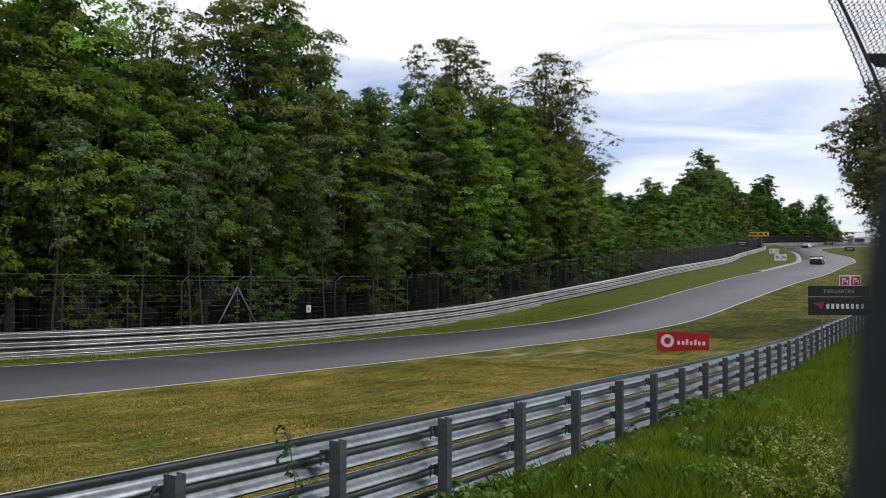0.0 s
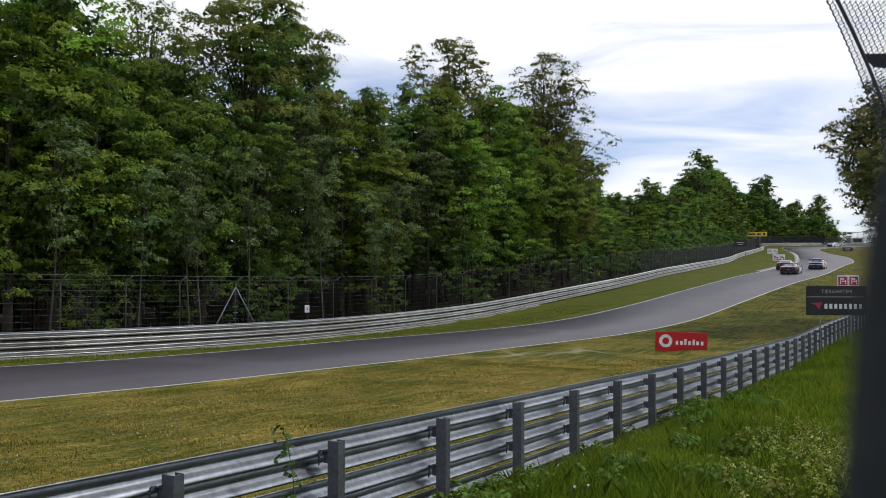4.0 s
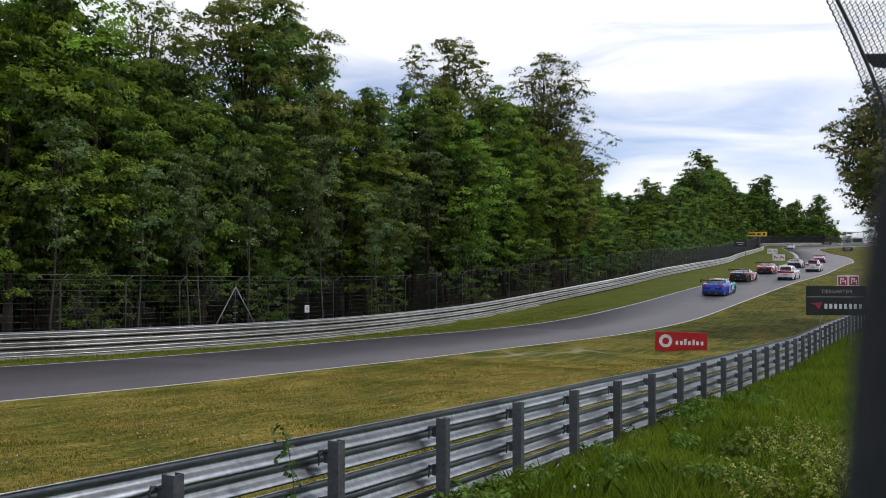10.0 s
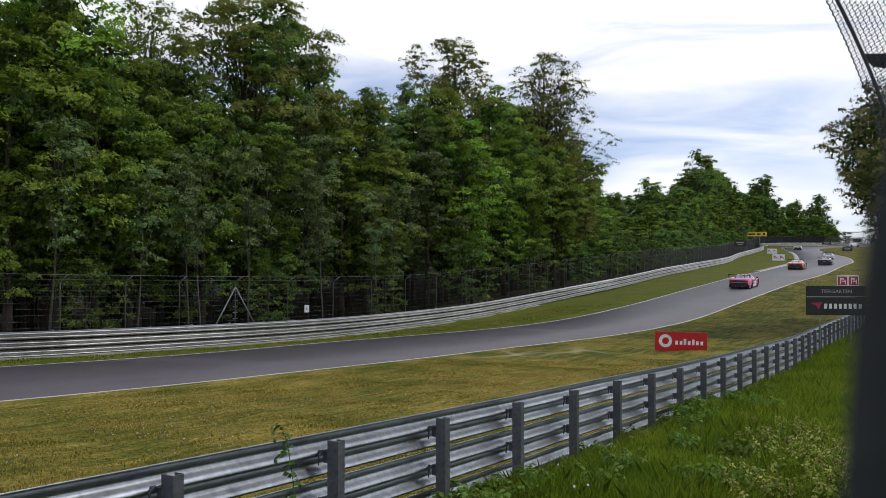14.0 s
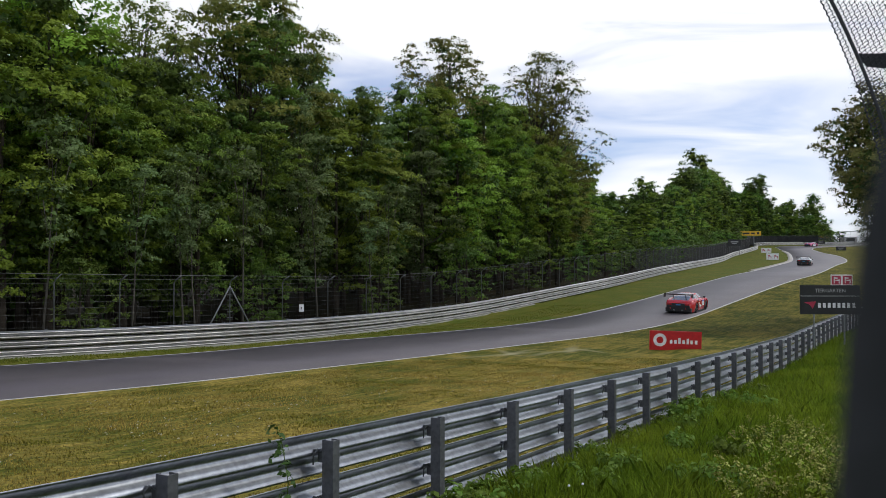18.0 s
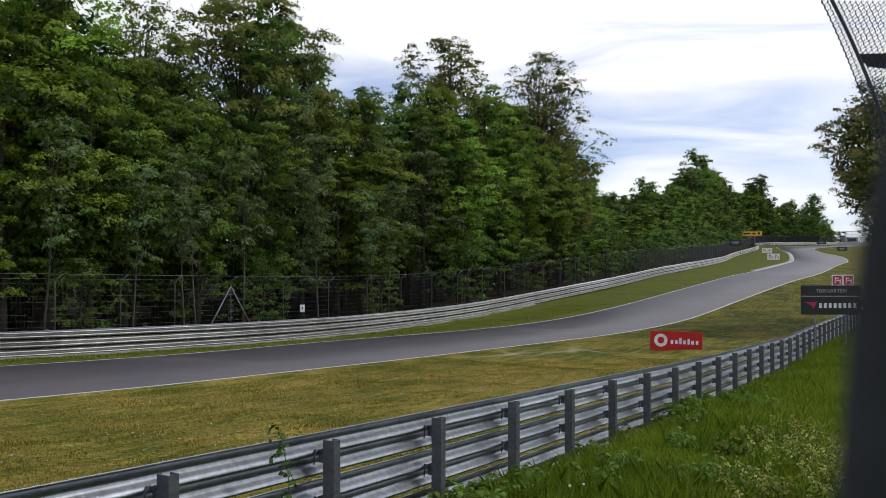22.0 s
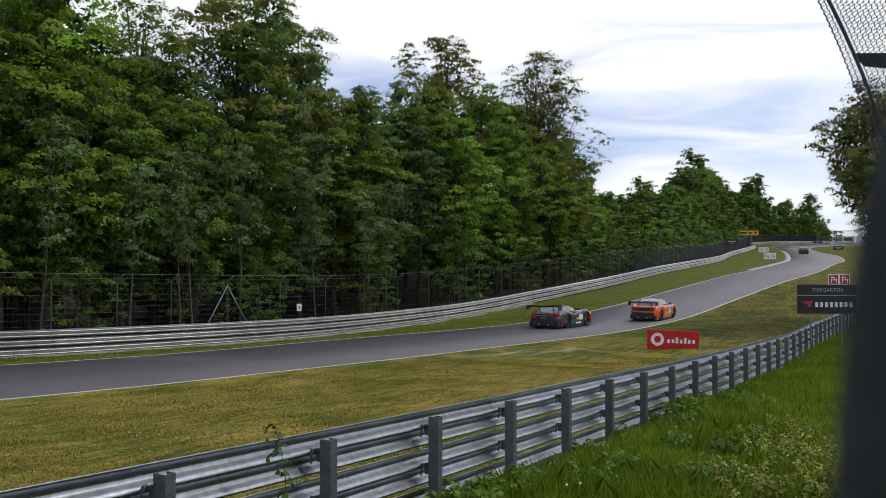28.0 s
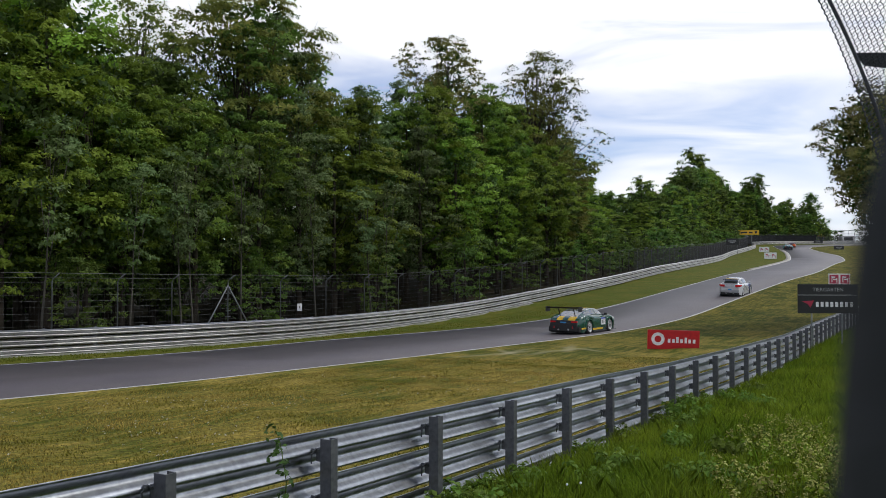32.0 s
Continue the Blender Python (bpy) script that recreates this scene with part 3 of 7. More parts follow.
def far_fence():
    th = empty("debris_fence", (0, 0, 0), "tall dull steel debris fence with cranked posts and horizontal wires", "fence")
    t = np.gradient(FAR_RAIL, axis=0)
    t /= np.linalg.norm(t, axis=1)[:, None]
    line = FAR_RAIL + np.stack([-t[:, 1], t[:, 0]], 1) * 1.9
    line = line[(line[:, 1] > -5) & (line[:, 0] < 150)]
    s = np.concatenate([[0], np.cumsum(np.linalg.norm(np.diff(line, axis=0), axis=1))])
    s0 = s[nearest(line, np.array([(-9.61, 40.54)]))[0][0]]
    g = np.concatenate([s0 - 8.6 - 2.8 * np.arange(12)[::-1], s0 + np.array([-5.8, -3.17, 0, 3.65, 7.58, 11.5, 15.3, 19.0, 22.35]), np.arange(s0 + 25.9, s[-1], 3.5)])
    g = g[g > 0]
    posts = np.stack([np.interp(g, s, line[:, k]) for k in range(2)], 1)
    ang = np.arctan2(*[np.interp(g, s, np.gradient(line, axis=0)[:, k]) for k in (1, 0)])
    bm = bmesh.new()
    tube(bm, [(0, 0, -0.3), (0, 0, 2.66), (0.03, -0.10, 2.80), (0.10, -0.36, 2.98)], 0.028, 6)
    me = finish("post", bm, M_FPOST, True)
    for p, a in zip(posts, ang):
        ob = part("post", me, None, th)
        ob.matrix_basis = pose(p[0], p[1], float(road_z(p[1])), 0, 0, math.degrees(a))
    t = np.gradient(line, axis=0)
    t /= np.linalg.norm(t, axis=1)[:, None]
    nrm = np.stack([t[:, 1], -t[:, 0]], 1)
    for h, o, r in [(0.5 + 0.235 * k, 0, 0.0036) for k in range(10)] + [ (2.80, 0.10, 0.006), (2.98, 0.36, 0.010)]:
        q = (line + nrm * (o + 0.04))[::3]
        bm = bmesh.new()
        tube(bm, [(x, y, float(road_z(y)) + h) for x, y in q], r, 4)
        part("wire", finish("wire", bm, M_WIRE), None, th)
    # upright strands of the mesh
    s = resample(line, int(len(line) * 0.8 / 0.16))
    v, f = [], []
    for x, y in s:
        z = float(road_z(y))
        k = len(v)
        w = 0.0022 if y < 95 else 0.010 if y < 180 else 0.03
        v += [(x - w, y, z + 0.3), (x + w, y, z + 0.3), (x + w, y, z + 2.66), (x - w, y, z + 2.66)]
        f.append((k, k + 1, k + 2, k + 3))
    tagged(part("wire_mesh", soup("wire_mesh", v, f, M_MESH), None, th), kind="stuff")
    # dark shade cloth on the fence where the track turns away
    for k in range(len(posts) - 1):
        p, q = posts[k], posts[k + 1]
        if p[1] > 205 and p[0] < 116:
            zp, zq = float(road_z(p[1])), float(road_z(q[1]))
            bm = bmesh.new()
            vs = [bm.verts.new((x, y + dy, z + h)) for dy in (-0.05, -0.03) for x, y, z, h in ((p[0], p[1], zp, 0.3), (q[0], q[1], zq, 0.3), (q[0], q[1], zq, 2.7), (p[0], p[1], zp, 2.7))]
            bm.faces.new(vs[:4])
            bm.faces.new(vs[4:][::-1])
            part("shade_cloth", bm, M_CLOTH, th)
    # the braced post with two raking struts
    b = posts[np.argmin(np.hypot(posts[:, 0] + 9.6, posts[:, 1] - 41.2))]
    i = np.argmin(np.hypot(posts[:, 0] - b[0], posts[:, 1] - b[1]))
    dx, dy = math.cos(ang[i]), math.sin(ang[i])
    for sgn in (-1, 1):
        bm = bmesh.new()
        z = float(road_z(b[1]))
        tube(bm, [(b[0] + sgn * 1.75 * dx, b[1] + sgn * 1.75 * dy, z), (b[0], b[1], z + 2.5)], 0.035, 6)
        part("strut", finish("strut", bm, M_FPOST, True), None, th)
    for k in range(9):
        z = float(road_z(b[1])) + 0.25 + 0.27 * k
        bm = bmesh.new()
        tube(bm, [(b[0] - 0.16 * dx, b[1] - 0.16 * dy, z), (b[0] + 0.16 * dx, b[1] + 0.16 * dy, z)], 0.014, 5)
        part("rung", bm, M_FPOST, th)


far_fence()


# ---- trees ----
def leaves(rng, centres, spread, count, size, flat=0.55, order=0.75, below=0.0):
    """Small pointed leaves in drooping sprays about the centres: vertices and quads."""
    n = len(centres) * count
    r = rng.random(n) ** 0.6 * 1.35
    a = rng.uniform(0, 6.283, n)
    lobes = 1 + 0.28 * np.sin(a * 3 + np.repeat(rng.uniform(0, 6.28, len(centres)), count)) + 0.16 * np.sin(a * 7)
    off = np.column_stack([r * lobes * np.cos(a), r * lobes * np.sin(a), 0.35 - 0.75 * r ** 2 + rng.normal(0, 0.28, n)])
    off[:, 2] -= below
    # each spray tips its own way
    tip = np.repeat(rng.normal(0, 0.28, (len(centres), 2)), count, 0)
    off[:, 2] += (off[:, :2] * tip).sum(1)
    c = np.repeat(np.asarray(centres), count, 0) + off * np.repeat(np.asarray(spread), count)[:, None] * (1, 1, flat * 1.5)
    nrm = off * (order * 0.8, order * 0.8, 0.2) + rng.normal(0, 0.22, (n, 3)) + (0, 0, 0.65)
    nrm /= np.linalg.norm(nrm, axis=1)[:, None]
    u = np.cross(nrm, rng.normal(0, 1, (n, 3)))
    u /= np.linalg.norm(u, axis=1)[:, None]
    w = np.cross(nrm, u)
    a = (size * rng.uniform(0.6, 1.35, n))[:, None]
    fold = nrm * a * 0.12
    v = np.stack([c - u * a * 0.5, c + w * a * 0.32 + fold, c + u * a * 0.5, c - w * a * 0.32 + fold], 1).reshape(-1, 3)
    return v, np.arange(n * 4).reshape(-1, 4)


def tree_kind(seed, h, crown_lo, radius, lobes, sprays, per_spray, leaf, material, spread=0.42, lean=0.0, peak=0.34, limbs=14, twigs=0, lobe=0.40, inner=64, layered=0.0, stem=1.0):
    """Meshes of one kind of tree at its own height: tapered trunk with limbs, and a crown of rounded
    masses, each covered with sprays of small leaves over inner leaves coloured darker to stand for shade."""
    rng = np.random.default_rng(seed)
    mid, half = (h + crown_lo) / 2, (h - crown_lo) / 2
    centres, sizes = [], []
    for i in range(lobes):
        u = min(max(-0.92 + 1.84 * (i + 0.5) / lobes + rng.uniform(-0.16, 0.16), -0.94), 0.94)
        a = 2.4 * i + rng.uniform(-0.5, 0.5)
        wide = (1 - abs(u) ** 2.4) ** 0.5 * (1 - peak * max(u, 0) ** 1.3)
        q = radius * wide * (0.80 + 0.28 * noise.noise(Vector((math.cos(a) * 1.3 + seed, math.sin(a) * 1.3, u * 2))))
        q *= rng.uniform(0.55, 1.0) if i % 3 else rng.uniform(0.1, 0.5)
        size = lobe * radius * rng.uniform(0.72, 1.2) * (1 - 0.35 * max(u, 0))
        centres.append((q * math.cos(a) + lean * (mid + u * half) / h, q * math.sin(a), min(mid + u * half, h - size * 0.8)))
        sizes.append(size)
    tops, outs, v_in = [], [], []
    for (cx, cy, cz), size in zip(centres, sizes):
        side = np.array([cx - lean * cz / h, cy, 0.0])
        side = side / (np.linalg.norm(side) + 0.4)
        for _ in range(sprays):
            d = rng.normal(0, 1, 3) + side * 0.55 + (0, 0, 0.55)
            d /= np.linalg.norm(d)
            flat = 1 - layered * 0.6
            tops.append(np.array([cx, cy, cz]) + d * (size * rng.uniform(0.72, 1.12)) * (1 + layered * 0.25, 1 + layered * 0.25, flat))
            outs.append(d)
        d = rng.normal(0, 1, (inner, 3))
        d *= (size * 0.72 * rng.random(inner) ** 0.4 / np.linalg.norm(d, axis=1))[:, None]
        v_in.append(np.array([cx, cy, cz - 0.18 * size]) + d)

    def triangles(c, out, size, loose):
        n = len(c)
        nrm = out + rng.normal(0, loose, (n, 3)) + (0, 0, 0.45)
        nrm /= np.linalg.norm(nrm, axis=1)[:, None]
        u = np.cross(nrm, rng.normal(0, 1, (n, 3)))
        u /= np.linalg.norm(u, axis=1)[:, None]
        w = np.cross(nrm, u)
        a = (size * rng.uniform(0.65, 1.35, n))[:, None]
        return np.stack([c + u * a * 0.62, c - u * a * 0.34 + w * a * 0.42, c - u * a * 0.34 - w * a * 0.42], 1).reshape(-1, 3)
    n = len(tops) * per_spray
    out = np.repeat(np.array(outs), per_spray, 0)
    # a spray: leaves along a few fingers that fan out and droop at their tips
    finger = rng.integers(0, 5, n) * 1.2566 + np.repeat(rng.uniform(0, 6.28, len(tops)), per_spray) + rng.normal(0, 0.25, n)
    r = rng.random(n) ** 0.65
    sp = spread * np.repeat(rng.uniform(0.65, 1.25, len(tops)), per_spray)
    off = np.column_stack([r * np.cos(finger), r * np.sin(finger), 0.22 - 0.42 * r ** 2 + rng.normal(0, 0.14, n)]) + out * (0.30 * r * rng.random(n))[:, None]
    c = np.repeat(np.array(tops), per_spray, 0) + off * sp[:, None] + rng.normal(0, 0.05, (n, 3)) * spread
    v1 = triangles(c, out * 0.75, leaf, 0.42)
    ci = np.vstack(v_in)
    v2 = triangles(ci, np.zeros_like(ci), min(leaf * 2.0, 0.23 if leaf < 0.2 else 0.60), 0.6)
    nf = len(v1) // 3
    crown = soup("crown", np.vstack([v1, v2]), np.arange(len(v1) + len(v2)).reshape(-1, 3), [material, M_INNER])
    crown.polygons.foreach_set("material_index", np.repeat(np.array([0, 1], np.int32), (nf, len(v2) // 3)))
    bm = bmesh.new()
    r0 = (0.011 * h + 0.04) * stem
    pts = [(lean * k + rng.normal(0, 0.05) * k, rng.normal(0, 0.05) * k, h * 0.9 * k - 0.3 * (k == 0)) for k in (0, 0.15, 0.35, 0.6, 0.8, 1)]
    tube(bm, pts, [r0 * 1.25, r0, r0 * 0.8, r0 * 0.55, r0 * 0.35, r0 * 0.12], 7)
    for i in range(min(limbs, lobes)):
        c = Vector(centres[i * lobes // max(1, min(limbs, lobes))])
        k = min(max((c.z * 0.70) / (h * 0.9), 0.10), 0.9)
        base = Vector((lean * k, 0, h * 0.9 * k))
        q = base.lerp(c, 0.5) + Vector((0, 0, -0.25))
        tube(bm, [base, q, c], [r0 * 0.42 * (1.1 - k), r0 * 0.28 * (1.1 - k), 0.02], 5)
    for i in range(twigs):
        c = Vector(centres[int(rng.integers(lobes // 3, lobes))])
        t = Vector(tops[int(rng.integers(0, len(tops)))])
        if (t - c).length < radius:
            c = t.lerp(Vector((lean * t.z / h, 0, t.z * 0.8)), 0.6)
        tube(bm, [c, c.lerp(t, 0.6) + Vector((0, 0, 0.15)), t + Vector((0, 0, rng.uniform(0.1, 0.7)))], [0.022, 0.015, 0.008], 3, False)
    return finish("trunk", bm, M_BARK, True), crown, h


KINDS = {
    "shade": tree_kind(21, 14, 2.6, 3.2, 26, 8, 74, 0.132, M_LEAF[1]),
    "mid": tree_kind(1, 14, 2.5, 3.3, 26, 8, 74, 0.132, M_LEAF[0]),
    "deep": tree_kind(2, 14, 0.9, 3.2, 20, 6, 34, 0.24, M_LEAF[1], 0.5, limbs=5),
    "fresh": tree_kind(3, 12, 2.4, 3.0, 24, 8, 74, 0.128, M_LEAF[5], peak=0.62),
    "olive": tree_kind(4, 12, 2.4, 2.9, 24, 8, 74, 0.128, M_LEAF[2]),
    "grey": tree_kind(5, 15, 2.6, 3.0, 26, 8, 74, 0.119, M_LEAF[4], peak=0.7, twigs=40),
    "broad": tree_kind(6, 18, 4.0, 5.0, 46, 9, 62, 0.150, M_LEAF[2], 0.50, peak=0.15, limbs=40, twigs=60, lobe=0.28, inner=26, layered=0.9),
    "bronze": tree_kind(7, 18, 6.0, 4.5, 50, 7, 54, 0.145, M_LEAF[6], 0.44, peak=0.1, limbs=40, twigs=40, lobe=0.27, inner=26),
    "sparse": tree_kind(8, 17, 4.5, 4.5, 64, 7, 40, 0.125, M_LEAF[2], 0.46, lean=0.5, peak=0.1, limbs=50, twigs=40, lobe=0.22, inner=8),
    "hang": tree_kind(14, 12, 6.2, 4.2, 56, 8, 56, 0.115, M_LEAF[6], 0.40, peak=0.15, limbs=36, twigs=40, lobe=0.30, inner=60),
    "sapling": tree_kind(31, 9, 3.6, 1.3, 9, 5, 44, 0.13, M_LEAF[4], 0.36, lean=0.5, limbs=9, lobe=0.5, inner=6, stem=0.34),
    "bush": tree_kind(9, 4.5, 0.4, 2.0, 12, 6, 44, 0.115, M_LEAF[1], 0.34, limbs=8, inner=12, lobe=0.42),
    "back": tree_kind(15, 14, 0.2, 3.9, 20, 6, 22, 0.38, M_LEAF[1], 0.7, limbs=3, inner=60),
    "far_mid": tree_kind(11, 14, 0.8, 3.5, 22, 7, 34, 0.24, M_LEAF[0], 0.5, peak=0.2, limbs=5, inner=40),
    "far_deep": tree_kind(12, 14, 0.8, 3.5, 22, 7, 34, 0.24, M_LEAF[1], 0.5, peak=0.2, limbs=5, inner=40),
    "far_fresh": tree_kind(16, 14, 0.8, 3.4, 22, 7, 34, 0.24, M_LEAF[5], 0.5, peak=0.2, limbs=5, inner=40),
    "far_bush": tree_kind(13, 4.5, 0.2, 2.4, 10, 5, 22, 0.24, M_LEAF[1], 0.5, limbs=3, inner=12),
}
KINDS["sapling"][0].materials[0] = M_BARK_PALE
TREE_WORDS = {"sapling": "thin pale-barked sapling behind the debris fence", "mid": "leafy deciduous tree with fresh mid-green crown in the wood", "shade": "dark green broadleaf tree with a high crown in the wood", "hang": "olive tree with drooping crown beside the fence", "back": "dark tree at the back of the wood", "deep": "dark green broadleaf tree standing in the dense wood",
              "fresh": "young tree with bright yellow-green spring leaves", "olive": "olive-green broadleaf tree at the wood's edge",
              "grey": "slender tree with pale grey-green foliage", "broad": "tall broad-crowned deciduous tree rising above the wood",
              "bronze": "tall tree with bronze-tinged young leaves", "sparse": "leaning tree with thin foliage and visible branches",
              "bush": "dense dark green undergrowth bush behind the fence"}
trng = random.Random(11)


def plant(rows, group):
    for x, y, h, kind in rows:
        k = kind
        if (y > 98 or y < 0) and kind not in ("sparse", "hang"):
            k = "far_bush" if kind == "bush" else "far_fresh" if kind in ("fresh", "olive") else ("far_deep" if kind in ("deep", "shade", "grey", "back") else "far_mid")
        trunk, crown, h0 = KINDS[k]
        s = h / h0
        wide = s if k in ("sparse", "bronze", "sapling") else min(max(s, 0.85), 1.45)
        if h > 15 and k not in ("broad", "sparse", "bronze", "sapling"):
            wide = s * 0.95
        th = empty("bush" if "bush" in k else "tree", (x, y, gz(x, y)), TREE_WORDS[kind], "bush" if "bush" in k else "tree", group)
        th.rotation_euler = (0, 0, trng.uniform(0, 6.28) if k != "sparse" else trng.uniform(-0.5, 0.5))
        th.scale = (wide * trng.uniform(0.92, 1.1), wide * trng.uniform(0.92, 1.1), s)
        part("trunk", trunk, None, th)
        part("crown", crown, None, th)


UNDERGROWTH = [(-23.4, 27.3, 5.1, "bush"), (-21.2, 29.1, 3.9, "bush"), (-20.0, 30.8, 4.7, "bush"), (-17.3, 32.4, 3.6, "bush"), (-15.9, 34.0, 5.5, "bush"), (-14.9, 35.8, 3.9, "bush"), (-13.1, 38.8, 4.4, "bush"), (-11.5, 41.2, 3.9, "bush"), (-10.2, 42.3, 3.9, "bush"), (-9.3, 45.0, 4.3, "bush"), (-8.0, 46.7, 4.8, "bush"), (-7.0, 49.0, 4.8, "bush"), (-5.0, 52.4, 3.7, "bush"), (-3.9, 54.5, 4.1, "bush"), (-2.3, 56.8, 3.7, "bush"), (-1.5, 59.2, 3.3, "bush"), (-0.1, 61.0, 4.6, "bush"), (1.8, 63.5, 5.4, "bush"), (2.8, 65.9, 3.3, "bush"), (4.3, 68.8, 5.5, "bush"), (6.1, 71.1, 3.9, "bush"), (7.3, 73.2, 4.2, "bush"), (9.1, 75.7, 3.7, "bush"), (10.2, 77.7, 3.8, "bush")]
UNDERGROWTH += [(11.6, 80.4, 3.2, "bush"), (12.8, 82.9, 4.1, "bush"), (14.3, 86.0, 4.6, "bush"), (16.6, 88.6, 4.2, "bush"), (15.9, 91.3, 3.3, "bush"), (17.7, 94.5, 5.5, "bush"), (18.5, 96.9, 4.6, "bush"), (21.4, 102.1, 3.5, "bush"), (23.2, 106.9, 4.2, "bush"), (25.8, 110.2, 3.8, "bush"), (27.9, 115.0, 3.7, "bush"), (29.6, 118.6, 5.3, "bush"), (30.9, 123.1, 3.3, "bush"), (33.0, 126.3, 4.5, "bush"), (34.5, 131.0, 3.8, "bush"), (36.2, 134.0, 5.4, "bush"), (38.7, 139.4, 4.2, "bush"), (40.5, 142.9, 3.4, "bush"), (42.5, 148.2, 4.6, "bush"), (44.1, 152.4, 4.8, "bush"), (45.8, 156.7, 4.5, "bush"), (47.3, 160.8, 4.1, "bush"), (48.7, 164.8, 5.5, "bush"), (50.5, 167.9, 5.4, "bush")]
UNDERGROWTH += [(52.3, 172.7, 3.8, "bush"), (54.6, 177.7, 4.9, "bush"), (56.8, 182.3, 5.0, "bush"), (59.0, 186.5, 3.2, "bush"), (59.8, 189.2, 5.3, "bush"), (62.3, 193.1, 5.0, "bush"), (64.9, 198.0, 4.5, "bush"), (66.5, 202.0, 4.7, "bush"), (68.8, 206.3, 4.3, "bush"), (69.9, 210.3, 4.6, "bush"), (71.7, 213.9, 3.8, "bush"), (73.4, 217.9, 3.4, "bush"), (74.7, 221.1, 4.0, "bush"), (75.9, 224.9, 4.5, "bush"), (77.7, 228.4, 5.5, "bush"), (79.1, 232.6, 4.4, "bush"), (79.9, 236.2, 3.5, "bush"), (81.3, 241.5, 4.2, "bush"), (82.5, 244.6, 5.3, "bush"), (84.7, 249.8, 5.4, "bush"), (87.6, 254.4, 5.1, "bush"), (90.5, 257.8, 3.6, "bush"), (94.6, 261.6, 5.3, "bush"), (99.1, 264.7, 5.4, "bush")]
UNDERGROWTH += [(102.3, 266.9, 3.9, "bush"), (106.5, 268.7, 4.9, "bush"), (111.4, 271.1, 4.4, "bush"), (116.4, 273.1, 4.1, "bush"), (122.3, 274.5, 4.7, "bush")]
WOOD_EDGE = [(-25.6, 31.7, 11.0, "shade"), (-22.5, 34.5, 12.4, "shade"), (-19.6, 36.8, 12.0, "mid"), (-16.0, 39.4, 13.0, "deep"), (-15.1, 41.2, 11.5, "mid"), (-12.5, 44.3, 11.9, "mid"), (-10.1, 48.3, 11.6, "deep"), (-8.5, 52.2, 13.0, "deep"), (-6.8, 55.7, 11.8, "deep"), (-4.4, 59.2, 11.4, "olive"), (-1.5, 63.5, 13.0, "deep"), (-0.1, 67.9, 13.0, "deep"), (1.8, 69.8, 13.0, "mid"), (4.8, 74.0, 13.0, "fresh"), (6.3, 78.5, 13.0, "mid"), (10.0, 81.8, 13.0, "fresh"), (11.6, 86.1, 13.0, "olive"), (12.6, 90.5, 11.7, "olive"), (14.4, 94.1, 9.4, "olive"), (16.3, 98.0, 7.5, "mid"), (19.1, 104.5, 7.5, "fresh"), (21.9, 110.9, 7.4, "deep"), (25.2, 115.4, 6.8, "fresh"), (28.3, 121.7, 8.0, "deep")]
WOOD_EDGE += [(30.4, 129.5, 8.9, "olive"), (34.8, 137.1, 10.0, "mid"), (37.5, 143.3, 8.6, "mid"), (39.5, 150.6, 9.2, "fresh"), (41.7, 155.5, 10.1, "deep"), (44.7, 161.6, 13.0, "deep"), (46.4, 167.2, 11.6, "fresh"), (50.4, 173.4, 13.0, "mid"), (52.9, 180.1, 13.0, "mid"), (56.5, 187.7, 13.0, "fresh"), (59.6, 193.7, 13.0, "mid"), (61.1, 199.7, 13.0, "fresh"), (64.5, 204.9, 11.8, "mid"), (67.9, 211.3, 13.0, "olive"), (70.0, 216.7, 12.2, "olive"), (72.3, 221.8, 12.4, "olive"), (74.5, 229.1, 12.3, "deep"), (75.5, 235.7, 13.0, "deep"), (77.2, 240.6, 13.0, "deep"), (79.6, 246.5, 13.0, "olive"), (85.7, 255.3, 13.0, "olive"), (92.1, 262.1, 13.0, "olive"), (97.2, 267.8, 11.8, "mid"), (103.9, 269.9, 11.1, "fresh")]
WOOD_EDGE += [(110.1, 273.4, 10.9, "olive"), (116.6, 275.6, 9.1, "mid"), (123.1, 278.3, 5.4, "fresh")]
WOOD = [(-27.0, 33.3, 14.1, "mid"), (-24.5, 36.5, 15.7, "fresh"), (-22.4, 37.9, 16.2, "olive"), (-19.7, 40.7, 17.2, "grey"), (-17.0, 44.4, 13.8, "mid"), (-15.6, 47.1, 14.7, "grey"), (-14.9, 50.2, 14.6, "mid"), (-11.7, 52.9, 19.0, "deep"), (-10.6, 57.7, 19.9, "grey"), (-7.1, 62.2, 15.3, "mid"), (-5.2, 67.1, 16.0, "deep"), (-3.3, 70.9, 17.4, "grey"), (-0.3, 74.6, 14.0, "deep"), (2.7, 78.0, 15.5, "deep"), (5.1, 82.6, 15.9, "mid"), (6.8, 86.1, 16.0, "mid"), (7.6, 91.5, 18.1, "mid"), (10.6, 96.0, 17.3, "grey"), (11.9, 98.7, 15.7, "mid"), (14.8, 105.7, 15.2, "deep"), (17.8, 111.2, 11.0, "deep"), (22.0, 118.0, 10.5, "grey"), (24.6, 126.1, 10.9, "mid"), (28.0, 133.1, 10.8, "mid")]
